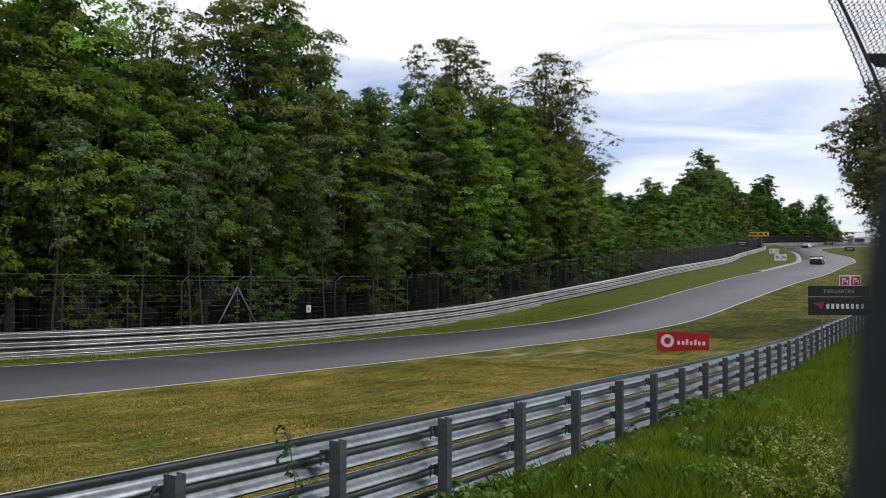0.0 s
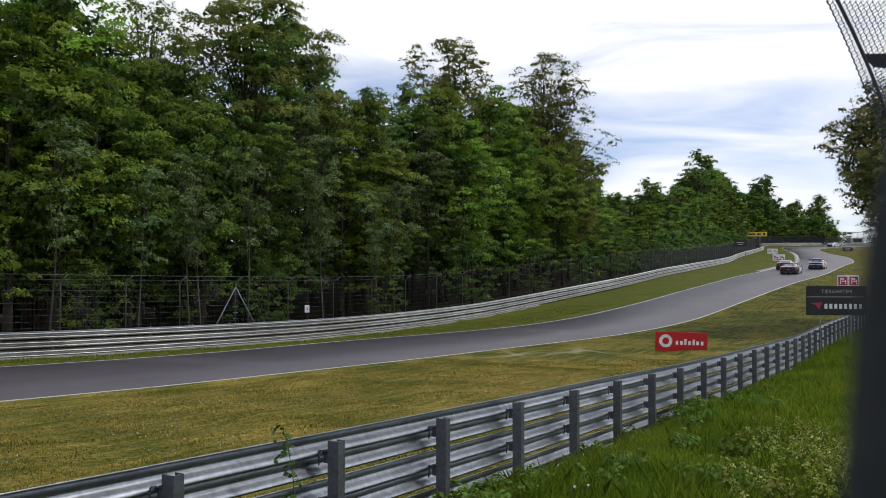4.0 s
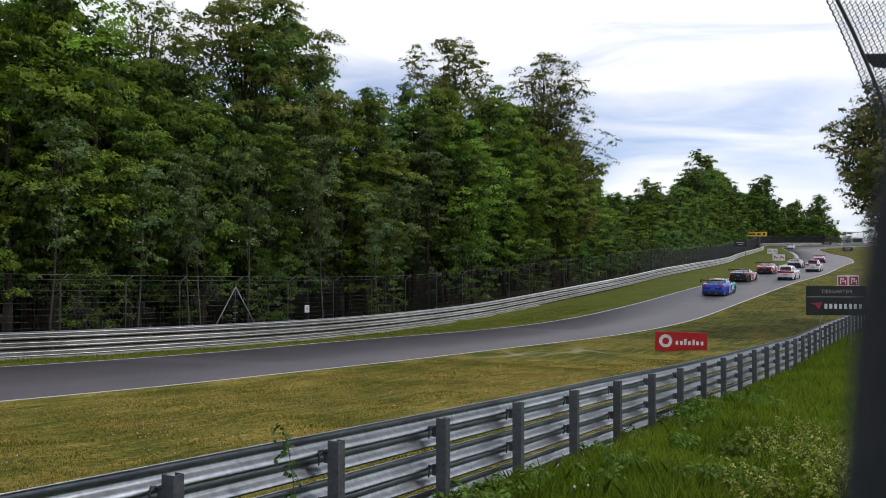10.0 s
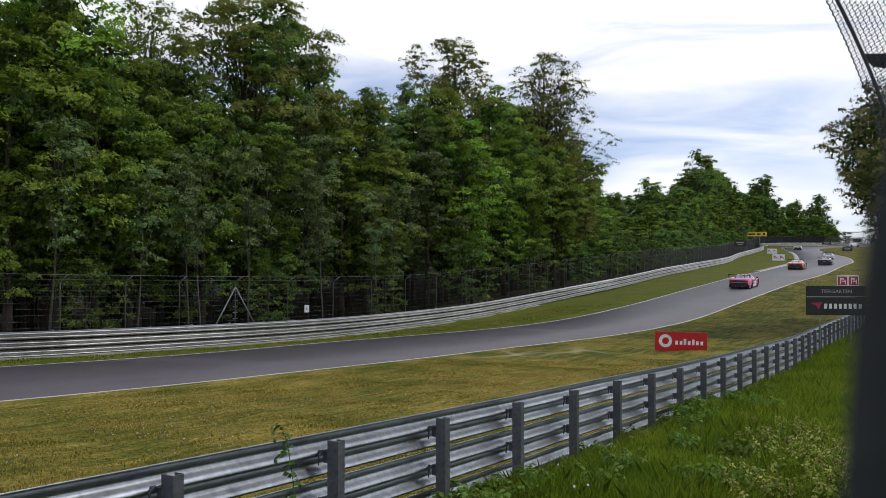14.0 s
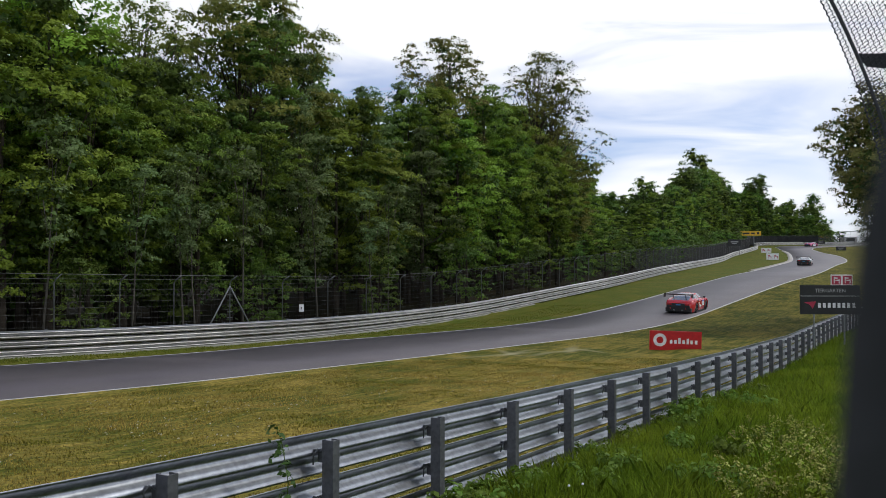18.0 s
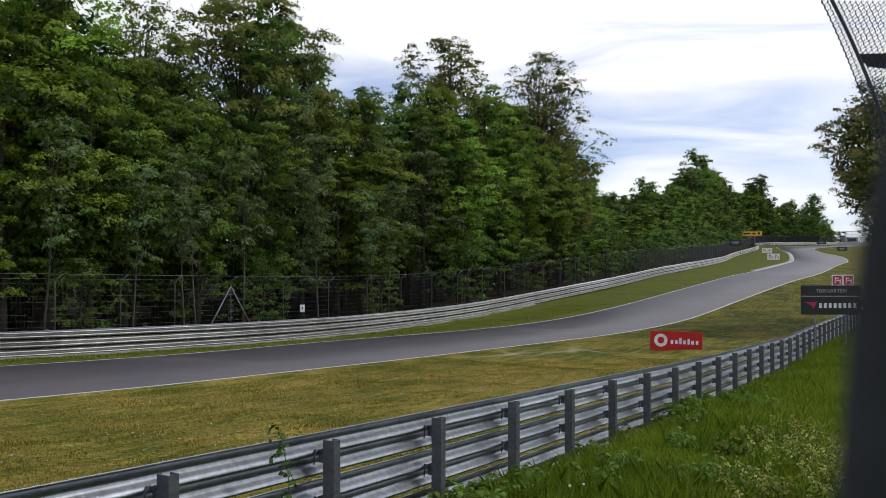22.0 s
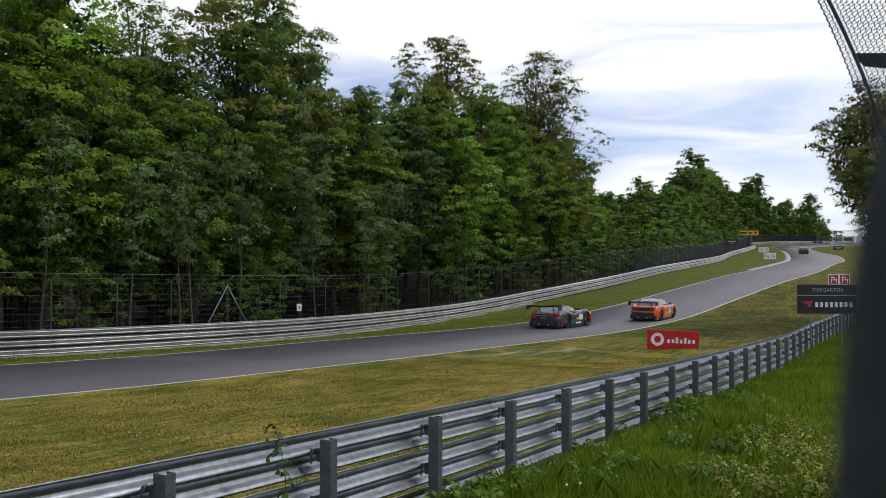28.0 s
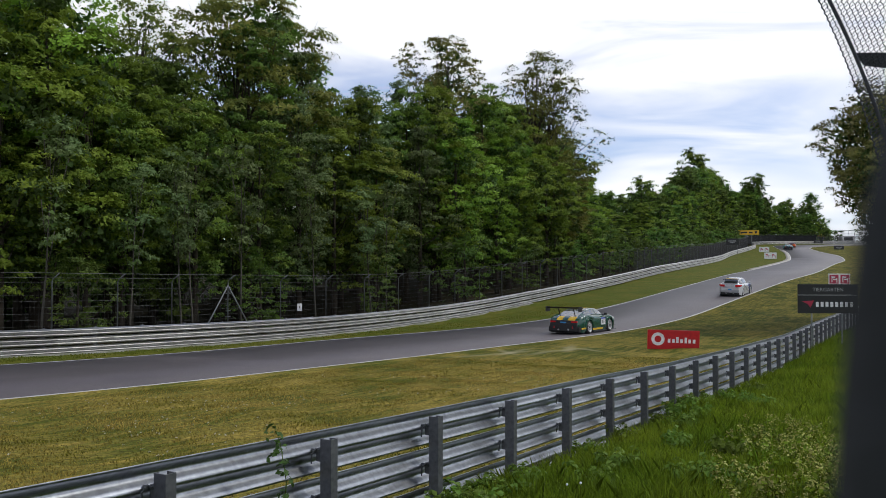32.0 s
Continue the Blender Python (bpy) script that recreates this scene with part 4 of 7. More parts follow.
WOOD += [(31.3, 139.1, 11.8, "deep"), (33.2, 144.6, 12.1, "mid"), (36.6, 149.8, 12.9, "grey"), (38.5, 158.1, 12.8, "deep"), (42.0, 166.4, 12.7, "deep"), (45.8, 174.3, 14.6, "deep"), (48.7, 181.8, 15.5, "grey"), (52.8, 189.5, 19.3, "grey"), (56.3, 197.5, 19.7, "deep"), (58.1, 201.8, 20.2, "deep"), (62.6, 209.3, 21.1, "mid"), (65.1, 216.5, 20.2, "mid"), (67.6, 222.5, 20.0, "deep"), (69.8, 228.1, 20.5, "mid"), (72.1, 234.9, 20.4, "mid"), (74.4, 243.3, 21.9, "mid"), (77.2, 249.0, 20.7, "grey"), (81.8, 258.2, 20.3, "deep"), (88.8, 266.9, 17.7, "mid"), (96.7, 271.5, 18.9, "deep"), (102.8, 275.4, 14.6, "deep"), (109.6, 277.5, 13.1, "grey"), (119.6, 280.7, 13.2, "mid"), (128.8, 281.6, 4.7, "mid")]
WOOD_DEEP = [(-32.0, 39.0, 14.5, "deep"), (-28.1, 42.0, 16.1, "deep"), (-25.4, 44.8, 17.7, "deep"), (-24.1, 48.8, 18.0, "deep"), (-19.4, 51.1, 15.6, "deep"), (-18.7, 57.1, 15.4, "deep"), (-13.7, 64.4, 18.8, "deep"), (-10.9, 70.4, 19.3, "deep"), (-7.7, 75.3, 14.3, "deep"), (-4.7, 78.4, 14.9, "deep"), (-0.4, 86.0, 17.2, "deep"), (0.2, 91.3, 21.1, "deep"), (4.0, 96.1, 20.1, "deep"), (7.8, 104.9, 21.5, "deep"), (12.4, 113.9, 21.5, "deep"), (17.1, 124.2, 19.2, "deep"), (21.9, 132.2, 12.9, "deep"), (26.1, 141.6, 11.5, "deep"), (29.1, 149.6, 10.7, "deep"), (31.5, 159.8, 11.5, "deep"), (36.8, 170.7, 11.1, "deep"), (40.0, 178.0, 11.9, "deep"), (43.8, 187.7, 13.0, "deep"), (50.4, 198.9, 13.5, "deep")]
WOOD_DEEP += [(53.3, 206.9, 14.4, "deep"), (57.6, 217.2, 15.0, "deep"), (62.7, 227.7, 18.1, "deep"), (65.3, 237.9, 19.9, "deep"), (67.8, 247.0, 20.4, "deep"), (75.5, 259.8, 22.0, "deep"), (87.2, 273.4, 18.1, "deep"), (101.4, 280.5, 17.5, "deep"), (112.9, 286.3, 12.9, "deep"), (127.5, 287.6, 5.2, "deep")]
WOOD_BACK = [(-34.3, 44.3, 13.6, "back"), (-33.3, 47.6, 14.4, "back"), (-31.1, 47.6, 14.4, "back"), (-30.6, 53.2, 14.2, "back"), (-29.0, 53.5, 14.7, "back"), (-27.4, 57.9, 16.0, "back"), (-24.8, 62.3, 16.0, "back"), (-21.7, 68.0, 15.8, "back"), (-18.5, 73.0, 16.0, "back"), (-16.8, 75.5, 16.0, "back"), (-12.0, 79.6, 14.2, "back"), (-9.9, 85.7, 13.1, "back"), (-8.0, 87.7, 12.0, "back"), (-8.9, 94.0, 13.8, "back"), (-6.7, 96.0, 12.5, "back"), (-1.0, 103.7, 14.3, "back"), (2.1, 109.1, 16.0, "back"), (4.2, 115.8, 16.0, "back"), (7.2, 124.3, 16.0, "back"), (11.2, 130.0, 16.0, "back"), (13.0, 136.0, 16.0, "back"), (17.5, 142.7, 16.0, "back"), (19.8, 148.0, 16.0, "back"), (22.2, 155.5, 16.0, "back")]
WOOD_BACK += [(25.7, 162.3, 13.7, "back"), (28.4, 170.7, 13.7, "back"), (30.4, 179.6, 11.6, "back"), (36.4, 186.9, 10.1, "back")]
FAR_TREES = [(61.6, 197.1, 15.8, "mid"), (66.8, 207.9, 15.0, "deep"), (75.5, 229.1, 13.7, "fresh"), (86.7, 256.6, 12.9, "deep"), (90.0, 260.2, 13.0, "fresh"), (93.6, 263.3, 16.2, "mid"), (96.6, 265.4, 15.9, "deep"), (99.6, 267.4, 11.7, "deep"), (101.9, 268.7, 10.8, "fresh"), (105.1, 270.3, 8.9, "deep"), (108.2, 271.7, 9.4, "mid"), (110.5, 272.7, 9.4, "mid"), (113.7, 274.0, 9.3, "deep"), (116.3, 274.9, 10.1, "deep"), (119.0, 275.7, 8.4, "fresh"), (121.6, 276.3, 6.5, "fresh"), (80.6, 258.5, 22.4, "fresh"), (84.3, 262.9, 20.6, "deep"), (86.6, 265.2, 18.7, "deep"), (89.1, 267.3, 16.9, "deep"), (92.4, 269.8, 15.8, "fresh"), (94.9, 271.5, 17.3, "mid"), (96.5, 272.5, 18.5, "deep"), (99.1, 273.9, 20.1, "deep")]
FAR_TREES += [(101.6, 275.3, 15.3, "deep"), (104.1, 276.5, 13.0, "deep"), (106.6, 277.6, 12.3, "fresh"), (109.0, 278.6, 13.5, "mid"), (111.6, 279.6, 11.7, "fresh"), (113.5, 280.3, 13.3, "fresh"), (116.4, 281.2, 12.4, "deep"), (118.4, 281.7, 14.1, "mid"), (120.4, 282.2, 13.5, "mid"), (122.3, 282.6, 11.2, "deep"), (125.1, 283.0, 8.8, "mid")]
TALL_TREES = [(-17.2, 48.0, 18.2, "sparse"), (-18.6, 40.0, 18.2, "fresh"), (-17.9, 40.9, 15.0, "fresh"), (-12.7, 54.1, 20.9, "broad"), (-11.1, 59.2, 20.7, "broad"), (-14.4, 46.3, 14.2, "deep"), (-16.2, 43.5, 13.4, "fresh"), (-15.3, 42.9, 14.5, "mid"), (-17.1, 37.8, 16.0, "fresh"), (-18.1, 35.7, 12.9, "fresh"), (-5.5, 58.9, 14.3, "fresh"), (-0.5, 67.2, 16.2, "fresh"), (1.2, 67.1, 14.0, "fresh"), (11.0, 83.5, 11.1, "fresh"), (15.0, 92.0, 10.1, "fresh"), (6.9, 81.3, 15.5, "mid"), (6.1, 78.1, 16.4, "fresh"), (-5.5, 60.9, 15.6, "grey"), (0.6, 76.7, 22.4, "bronze"), (9.3, 89.7, 23.4, "sparse"), (11.2, 92.2, 20.6, "sparse"), (3.6, 75.9, 18.1, "mid"), (-2.6, 66.6, 16.3, "mid"), (16.5, 99.2, 13.0, "olive"), (30.2, 130.4, 13.4, "mid")]
TALL_TREES += [(59.5, 204.3, 24.4, "broad"), (97.3, 269.5, 22.7, "deep"), (80.4, 254.5, 21.5, "mid"), (121.8, 285.5, 17.5, "deep"), (112.2, 280.9, 15.1, "mid")]

plant([q for i, q in enumerate(UNDERGROWTH) if q[1] > 98 or i % 4 == 1], "undergrowth along the fence")
plant([(a, b, c, ("mid", "grey", "fresh")[i % 3] if k == "deep" else k) for i, (a, b, c, k) in enumerate(WOOD_EDGE)], "trees at the wood's edge")
plant([(a, b, c, "shade" if k == "deep" else k) for a, b, c, k in WOOD], "trees of the wood")
plant([(-16.2, 35.3, 9.5, "sapling"), (-13.6, 38.1, 8.0, "sapling"), (-12.0, 40.4, 9.2, "sapling"), (-11.5, 40.6, 8.2, "sapling"), (-10.0, 43.6, 9.6, "sapling"),
       (-6.9, 48.4, 9.0, "sapling"), (-4.2, 53.3, 8.4, "sapling"), (-3.4, 54.9, 9.0, "sapling")], "saplings behind the fence")
plant(WOOD_DEEP, "trees deep in the wood")
plant(WOOD_BACK, "trees at the back of the wood")
plant(FAR_TREES, "trees where the track turns away")
plant(TALL_TREES, "tall trees of the wood")
plant([(23.4, 43.5, 9.4, "hang"), (23.9, 46.5, 11.8, "hang"), (26.6, 49, 13.2, "hang"), (29.5, 54, 9.5, "hang")], "trees beside the spectators' fence")
plant([(128, 290, 7, "mid"), (142, 290, 8, "deep"), (156, 300, 9, "mid"), (172, 305, 10, "deep"), (190, 310, 10, "mid"), (120, 287, 9, "deep"), (168, 318, 9, "mid")], "trees beyond the bend")
# unseen trees added behind the camera to darken the barriers' reflections
brng = random.Random(5)
plant([(round(18 + 4.5 * k + brng.uniform(-2, 2), 1), round(-26 + 3.0 * k + brng.uniform(-2, 2), 1), round(brng.uniform(8, 11), 1), "mid" if k % 2 else "deep") for k in range(9)] + [(round(14 + 4.5 * k, 1), round(-31 + 3.0 * k, 1), round(brng.uniform(9, 12), 1), "back") for k in range(12)], "trees behind the spectators")
plant([(round(-34 + 5.5 * k, 1), round(-34 + brng.uniform(-4, 2), 1), round(brng.uniform(9, 13), 1), "deep" if k % 2 else "mid") for k in range(10)], "trees behind the spectators")


# ---- boards and signs ----
def bars(parent, spec, material, y=-0.035):
    """Plain bars for writing: (x, z, width, height)."""
    for x, z, w, h in spec:
        part("bar", boxed(x - w / 2, x + w / 2, y - 0.004, y + 0.004, z - h / 2, z + h / 2), material, parent)


def ring(bm, r0, r1, y0, y1, cx, cz, n=28):
    vs = []
    for i in range(n):
        a = 2 * math.pi * i / n
        vs.append([bm.verts.new((cx + r * math.cos(a), y, cz + r * math.sin(a))) for r, y in ((r0, y0), (r1, y0), (r1, y1), (r0, y1))])
    for i in range(n):
        p, q = vs[i], vs[(i + 1) % n]
        for k in range(4):
            bm.faces.new((p[k], q[k], q[(k + 1) % 4], p[(k + 1) % 4]))
    return bm


def lettering(text, size, material, parent, at):
    me = TEXTS[text].copy()
    me.materials.clear()
    me.materials.append(material)
    ob = part("lettering", me, None, parent)
    ob.matrix_basis = at @ Matrix.Scale(size, 4)
    return ob


def red_banner():
    x, y = 9.15, 34.2
    th = empty("advertising_board", pose(x, y, EYE - 3.37, 0, 1.4, -6), "red advertising board with white ring emblem standing on the grass", "sign board")
    part("panel", boxed(-1.0, 1.0, -0.03, 0.03, 0.02, 0.78, 0.008), M_RED, th)
    part("emblem", ring(bmesh.new(), 0.135, 0.255, -0.044, -0.03, -0.60, 0.42), M_WHITE, th, "white ring emblem")
    bars(th, [(-0.17, 0.36, 0.10, 0.15), (0.0, 0.36, 0.10, 0.15), (0.15, 0.40, 0.10, 0.23), (0.31, 0.36, 0.10, 0.15), (0.47, 0.39, 0.09, 0.22), (0.62, 0.36, 0.10, 0.15), (0.79, 0.36, 0.10, 0.15)], M_WHITE)
    for sx in (-0.7, 0.7):
        bm = bmesh.new()
        tube(bm, [(sx, 0.04, 0.7), (sx, 0.45, -0.1)], 0.02, 5)
        part("prop", bm, M_FPOST, th)


def section_sign():
    th = empty("section_sign", pose(13.82, 31.0, EYE - 3.25, 0, 0, -3), "black track section sign with pale lettering on two steel posts", "sign board")
    part("panel", boxed(-1.05, 1.05, -0.03, 0.03, 1.50, 2.54, 0.006), M_BLACK, th)
    part("divider", boxed(-1.05, 1.05, -0.036, -0.03, 2.14, 2.165), M_GREY, th)
    lettering("TIERGARTEN", 0.185, M_GREY, th, pose(0.0, -0.036, 2.34, 90))
    bars(th, [(x, 1.82, 0.10, 0.175) for x in (-0.38, -0.21, -0.04, 0.13, 0.30, 0.47, 0.64, 0.82)], M_WHITE)
    bm = bmesh.new()
    vs = [bm.verts.new((px, yy, pz)) for yy in (-0.045, -0.032) for px, pz in ((-0.92, 1.93), (-0.50, 1.96), (-0.62, 1.70), (-0.72, 1.84))]
    bm.faces.new(vs[:4])
    bm.faces.new(vs[4:][::-1])
    for k in range(4):
        bm.faces.new((vs[k], vs[(k + 1) % 4], vs[4 + (k + 1) % 4], vs[4 + k]))
    part("emblem", bm, M_PINK, th, "dull red wing-shaped emblem")
    for sx in (-0.55, 0.52):
        bm = bmesh.new()
        tube(bm, [(sx, 0.05, -0.2), (sx, 0.05, 2.5)], 0.03, 8)
        part("post", bm, M_GALV, th)


def small_board(x, y, w, h, n, panel, ink, label, lift=0.0, yaw=0.0, z=None, group=""):
    th = empty("advertising_board", pose(x, y, (gz(x, y) if z is None else z) + lift, 0, 0, yaw), label, "sign board", group)
    for k in range(n):
        cx = (k - (n - 1) / 2) * w * 1.02
        p = part("panel", boxed(cx - w / 2, cx + w / 2, -0.03, 0.03, 0.12, 0.12 + h, 0.006), M_WHITE if ink else panel, th)
        if ink:
            part("print", boxed(cx - w * 0.42, cx + w * 0.42, -0.04, -0.031, 0.12 + h * 0.10, 0.12 + h * 0.90), panel, th)
            bars(th, [(cx - w * 0.20, 0.12 + h * 0.50, w * 0.08, h * 0.56), (cx - w * 0.04, 0.12 + h * 0.68, w * 0.30, h * 0.12), (cx + w * 0.08, 0.12 + h * 0.48, w * 0.34, h * 0.10), (cx + w * 0.26, 0.12 + h * 0.40, w * 0.08, h * 0.40)], ink, -0.048)
        else:
            bars(th, [(cx, 0.12 + h * 0.62, w * 0.62, h * 0.14), (cx, 0.12 + h * 0.34, w * 0.40, h * 0.10)], M_GREY)
        for sx in (-0.4, 0.4):
            part("leg", boxed(cx + sx * w - 0.02, cx + sx * w + 0.02, -0.02, 0.02, -0.3 - lift, 0.14), M_FPOST, th)


red_banner()
section_sign()
small_board(37.9, 82.5, 1.02, 1.05, 2, M_PINK, M_WHITE, "pair of red and white square boards on the grass")
small_board(59.3, 156, 1.1, 1.15, 2, M_WHITE, M_PINK, "pair of white boards with red print on the verge", group="white boards on the verge")
small_board(71.6, 192, 1.1, 1.1, 2, M_WHITE, M_PINK, "pair of white boards with red print on the verge", group="white boards on the verge")
small_board(95.5, 208, 2.4, 0.9, 1, M_BLACK, None, "black board on the grass inside the bend", group="black boards")
small_board(115.2, 264.6, 2.8, 0.9, 1, M_BLACK, None, "black board before the barrier at the bend", 0.3, group="black boards")
small_board(60.2, 179, 2.6, 1.3, 1, M_BLACK, None, "black board fixed high on the debris fence", 1.9, group="black boards")


def yellow_banner():
    x, y = 82.0, 231.0
    th = empty("banner", pose(x, y, gz(x, y), 0, 0, 0), "yellow banner on a tall dark post frame", "banner")
    part("cloth", boxed(-2.8, 2.8, -0.03, 0.03, 3.2, 4.4, 0.01), M_YELLOW, th)
    bars(th, [(-1.2, 3.8, 1.8, 0.42), (0.6, 3.8, 1.0, 0.42), (2.0, 3.85, 0.6, 0.6)], M_BLACK)
    for sx in (-0.6, 0.9):
        part("post", boxed(sx - 0.12, sx + 0.12, 0.03, 0.25, -0.3, 4.3), M_FPOST, th)


yellow_banner()
th = empty("fence_plate", pose(-6.95, 43.0, EYE - 2.12, 0, 0, 30), "small white plate fixed to the debris fence", "plate")
part("panel", boxed(-0.12, 0.12, -0.02, 0.02, -0.18, 0.18, 0.005), M_WHITE, th)
part("bar", boxed(-0.02, 0.02, -0.026, -0.02, -0.06, 0.06), M_BLACK, th)


def far_stand():
    """White cabins and a steel frame beyond the bend."""
    x, y = 130.5, 279
    th = empty("timing_cabin", (x, y, gz(x, y)), "white cabin with scaffold frame beyond the bend", "cabin")
    part("body", boxed(-2.0, 2.0, -1.5, 1.5, 0, 2.6, 0.05), M_WHITE, th)
    part("window", boxed(-1.4, 1.4, -1.54, -1.5, 1.2, 2.2), M_BLACK, th)
    part("roof", boxed(-2.2, 2.2, -1.7, 1.7, 4.3, 4.45), M_WHITE, th)
    for sx in (-2, 0, 2):
        part("post", boxed(sx - 0.06, sx + 0.06, -1.6, -1.48, 2.6, 4.3), M_WHITE, th)
    part("rail", boxed(-2.0, 2.0, -1.6, -1.52, 3.4, 3.5), M_WHITE, th)
    x, y = 121.5, 277
    th = empty("tent", (x, y, gz(x, y)), "small white tent beyond the bend", "tent")
    bm = bmesh.new()
    bmesh.ops.create_cone(bm, cap_ends=True, segments=4, radius1=2.2, radius2=0.1, depth=1.2, matrix=pose(0, 0, 2.8, 0, 0, 45))
    part("roof", bm, M_YELLOW, th, "yellow tent roof")
    for sx in (-1.5, 1.5):
        for sy in (-1.5, 1.5):
            part("pole", boxed(sx - 0.04, sx + 0.04, sy - 0.04, sy + 0.04, 0, 2.3), M_WHITE, th)
    part("side", boxed(-1.5, 1.5, 1.46, 1.5, 0, 2.2), M_WHITE, th)


far_stand()


# ---- the spectators' fence beside the camera ----
def near_fence():
    th = empty("spectator_fence", (0, 0, 0), "dark padded post and overhanging wire netting of the spectators' fence", "fence")
    # slanting edge of the dark padding, a forearm's length away
    bm = bmesh.new()
    rows_ = [(-0.045, 0.0540), (-0.032, 0.0549), (-0.010, 0.0567), (0.005, 0.0588), (0.011, 0.0604), (0.020, 0.0630)]
    vs = []
    for h, x in rows_:
        vs.append([bm.verts.new((x + dx, 0.122 + dy, EYE + h)) for dx, dy in ((0.0, 0.0), (0.002, -0.003), (0.005, -0.005), (0.05, -0.01), (0.05, 0.01), (0.005, 0.005), (0.002, 0.003))])
    for a, b in zip(vs, vs[1:]):
        for k in range(7):
            bm.faces.new((a[k], a[(k + 1) % 7], b[(k + 1) % 7], b[k]))
    bm.faces.new(vs[0][::-1])
    bm.faces.new(vs[-1])
    part("padding", bm, M_RUBBER, th, "black weatherproof padding", True)
    part("post", boxed(0.095, 0.14, 0.10, 0.145, -0.3, EYE + 0.9), M_POST, th)
    # netting: wavy cords that touch, cells a few centimetres wide; the free edge curves over the spectators
    def at(u, w):
        x = 1.505 - 0.175 * w - 0.10 * w * w + u
        return Vector((x, 3.0, EYE + 0.36 + 0.70 * w))
    bm = bmesh.new()
    n = 84
    for i in range(23):
        col = [at(0.0195 * i + 0.0030 * math.cos(math.pi * k) + 0.012, k / n * 1.25 - 0.03) for k in range(n + 1)]
        tube(bm, col, 0.0019 if i else 0.0030, 4, False)
        if i:
            for k in range(n):
                a, b = last_col[k], col[min(k + 1, n)]
                tube(bm, [a, a.lerp(b, 0.5) + Vector((0.001, 0, 0.004)), b], 0.0016, 4, False)
        last_col = col
    part("netting", bm, M_NET, th, "dark wire netting with small cells")
    bm = bmesh.new()
    tube(bm, [at(0.062 - 0.02 * w, w * 1.25 - 0.03) for w in np.linspace(0, 1, 14)], 0.0065, 6)
    part("cable", bm, M_NET, th, "dark edge cable")
    bm = bmesh.new()
    q = [(0.052, 0.535), (0.42, 0.545), (0.42, 0.36), (0.22, 0.45), (0.075, 0.470)]
    vs = [bm.verts.new(at(u, w) + Vector((0, dy, 0))) for dy in (0.006, 0.009) for u, w in q]
    bm.faces.new(vs[:5])
    bm.faces.new(vs[5:][::-1])
    for k in range(5):
        bm.faces.new((vs[k], vs[(k + 1) % 5], vs[5 + (k + 1) % 5], vs[5 + k]))
    part("seam", bm, M_NET, th, "dark seam band")


near_fence()


# ---- grass and weeds ----
def blades(name, label, seed, n, region, height, width, material, clump=0.0, category="grass"):
    """Single blades on the ground within the region (a test on x, y and the distances)."""
    rng = np.random.default_rng(seed)
    x0, x1, y0, y1, test = region
    # closer to the camera the blades stand denser
    y = y0 + (y1 - y0) * rng.random(n * 5) ** 1.9
    x = x0 + (x1 - x0) * rng.random(n * 5)
    keep = (x > 0.58 * y * -1 - 1) & (x < 0.58 * y + 1.5)
    p = np.stack([x[keep], y[keep]], 1)
    z, cs, cd, rs, rd = ground_at(p)
    ok = test(cs, cd, rs, rd)
    p, z, rd = p[ok][:n], z[ok][:n], rd[ok][:n]
    m = len(p)
    patch = np.array([noise.noise(Vector((a * 0.8, b * 0.8, seed))) for a, b in p]) if clump else np.zeros(m)
    h = height * rng.uniform(0.55, 1.3, m) * (1 + clump * patch)
    a = rng.uniform(0, 6.28, m)
    w = width * (0.6 + p[:, 1] / 22)
    lean = rng.normal(0, 0.35, (m, 2)) * h[:, None]
    base = np.column_stack([p, z - 0.01])
    dx = np.column_stack([np.cos(a) * w, np.sin(a) * w, np.zeros(m)])
    tip = base + np.column_stack([lean, h])
    midp = base + np.column_stack([lean * 0.3, h * 0.6])
    v = np.stack([base - dx, base + dx, midp + dx * 0.7, tip, midp - dx * 0.7], 1).reshape(-1, 3)
    f = np.arange(m * 5).reshape(-1, 5)
    tagged(new(name, soup(name, v, f, material)), label, category, kind="stuff")


blades("long_grass", "lush long green grass on the bank behind the barrier", 3, 150000, (-3, 24, 4.5, 40, lambda cs, cd, rs, rd: (rs > 0.05)), 0.18, 0.0042, M_BLADE, 0.8)
blades("mown_blades", "short dry mown grass on the verge", 4, 130000, (-12, 16, 7, 30, lambda cs, cd, rs, rd: (rs < -0.2) & (cs > 4.5)), 0.034, 0.0070, M_DRY, 0.6)
blades("verge_blades", "short green grass below the far barrier", 5, 16000, (-18, 16, 26, 66, lambda cs, cd, rs, rd: (cs < -4.5) & (cd < 7.4)), 0.05, 0.010, M_VBLADE, 0.5)


def clover():
    """Tiny white flower heads in the mown grass."""
    rng = np.random.default_rng(17)
    y = 8 + 16 * rng.random(1500) ** 1.3
    x = (-0.62 + 1.1 * rng.random(1500)) * y
    z, cs, cd, rs, rd = ground_at(np.column_stack([x, y]))
    patch = np.array([noise.noise(Vector((a * 0.35, b * 0.35, 7.0))) for a, b in zip(x, y)])
    ok = (rs < -0.25) & (cs > 6.0) & (patch > -0.05)
    v, f = leaves(rng, np.column_stack([x, y, z + 0.045])[ok], [0.012] * int(ok.sum()), 4, 0.024)
    tagged(new("clover", soup("clover", v, f, M_DAISY)), "tiny white clover heads in the mown verge", "flowers", kind="stuff")


clover()


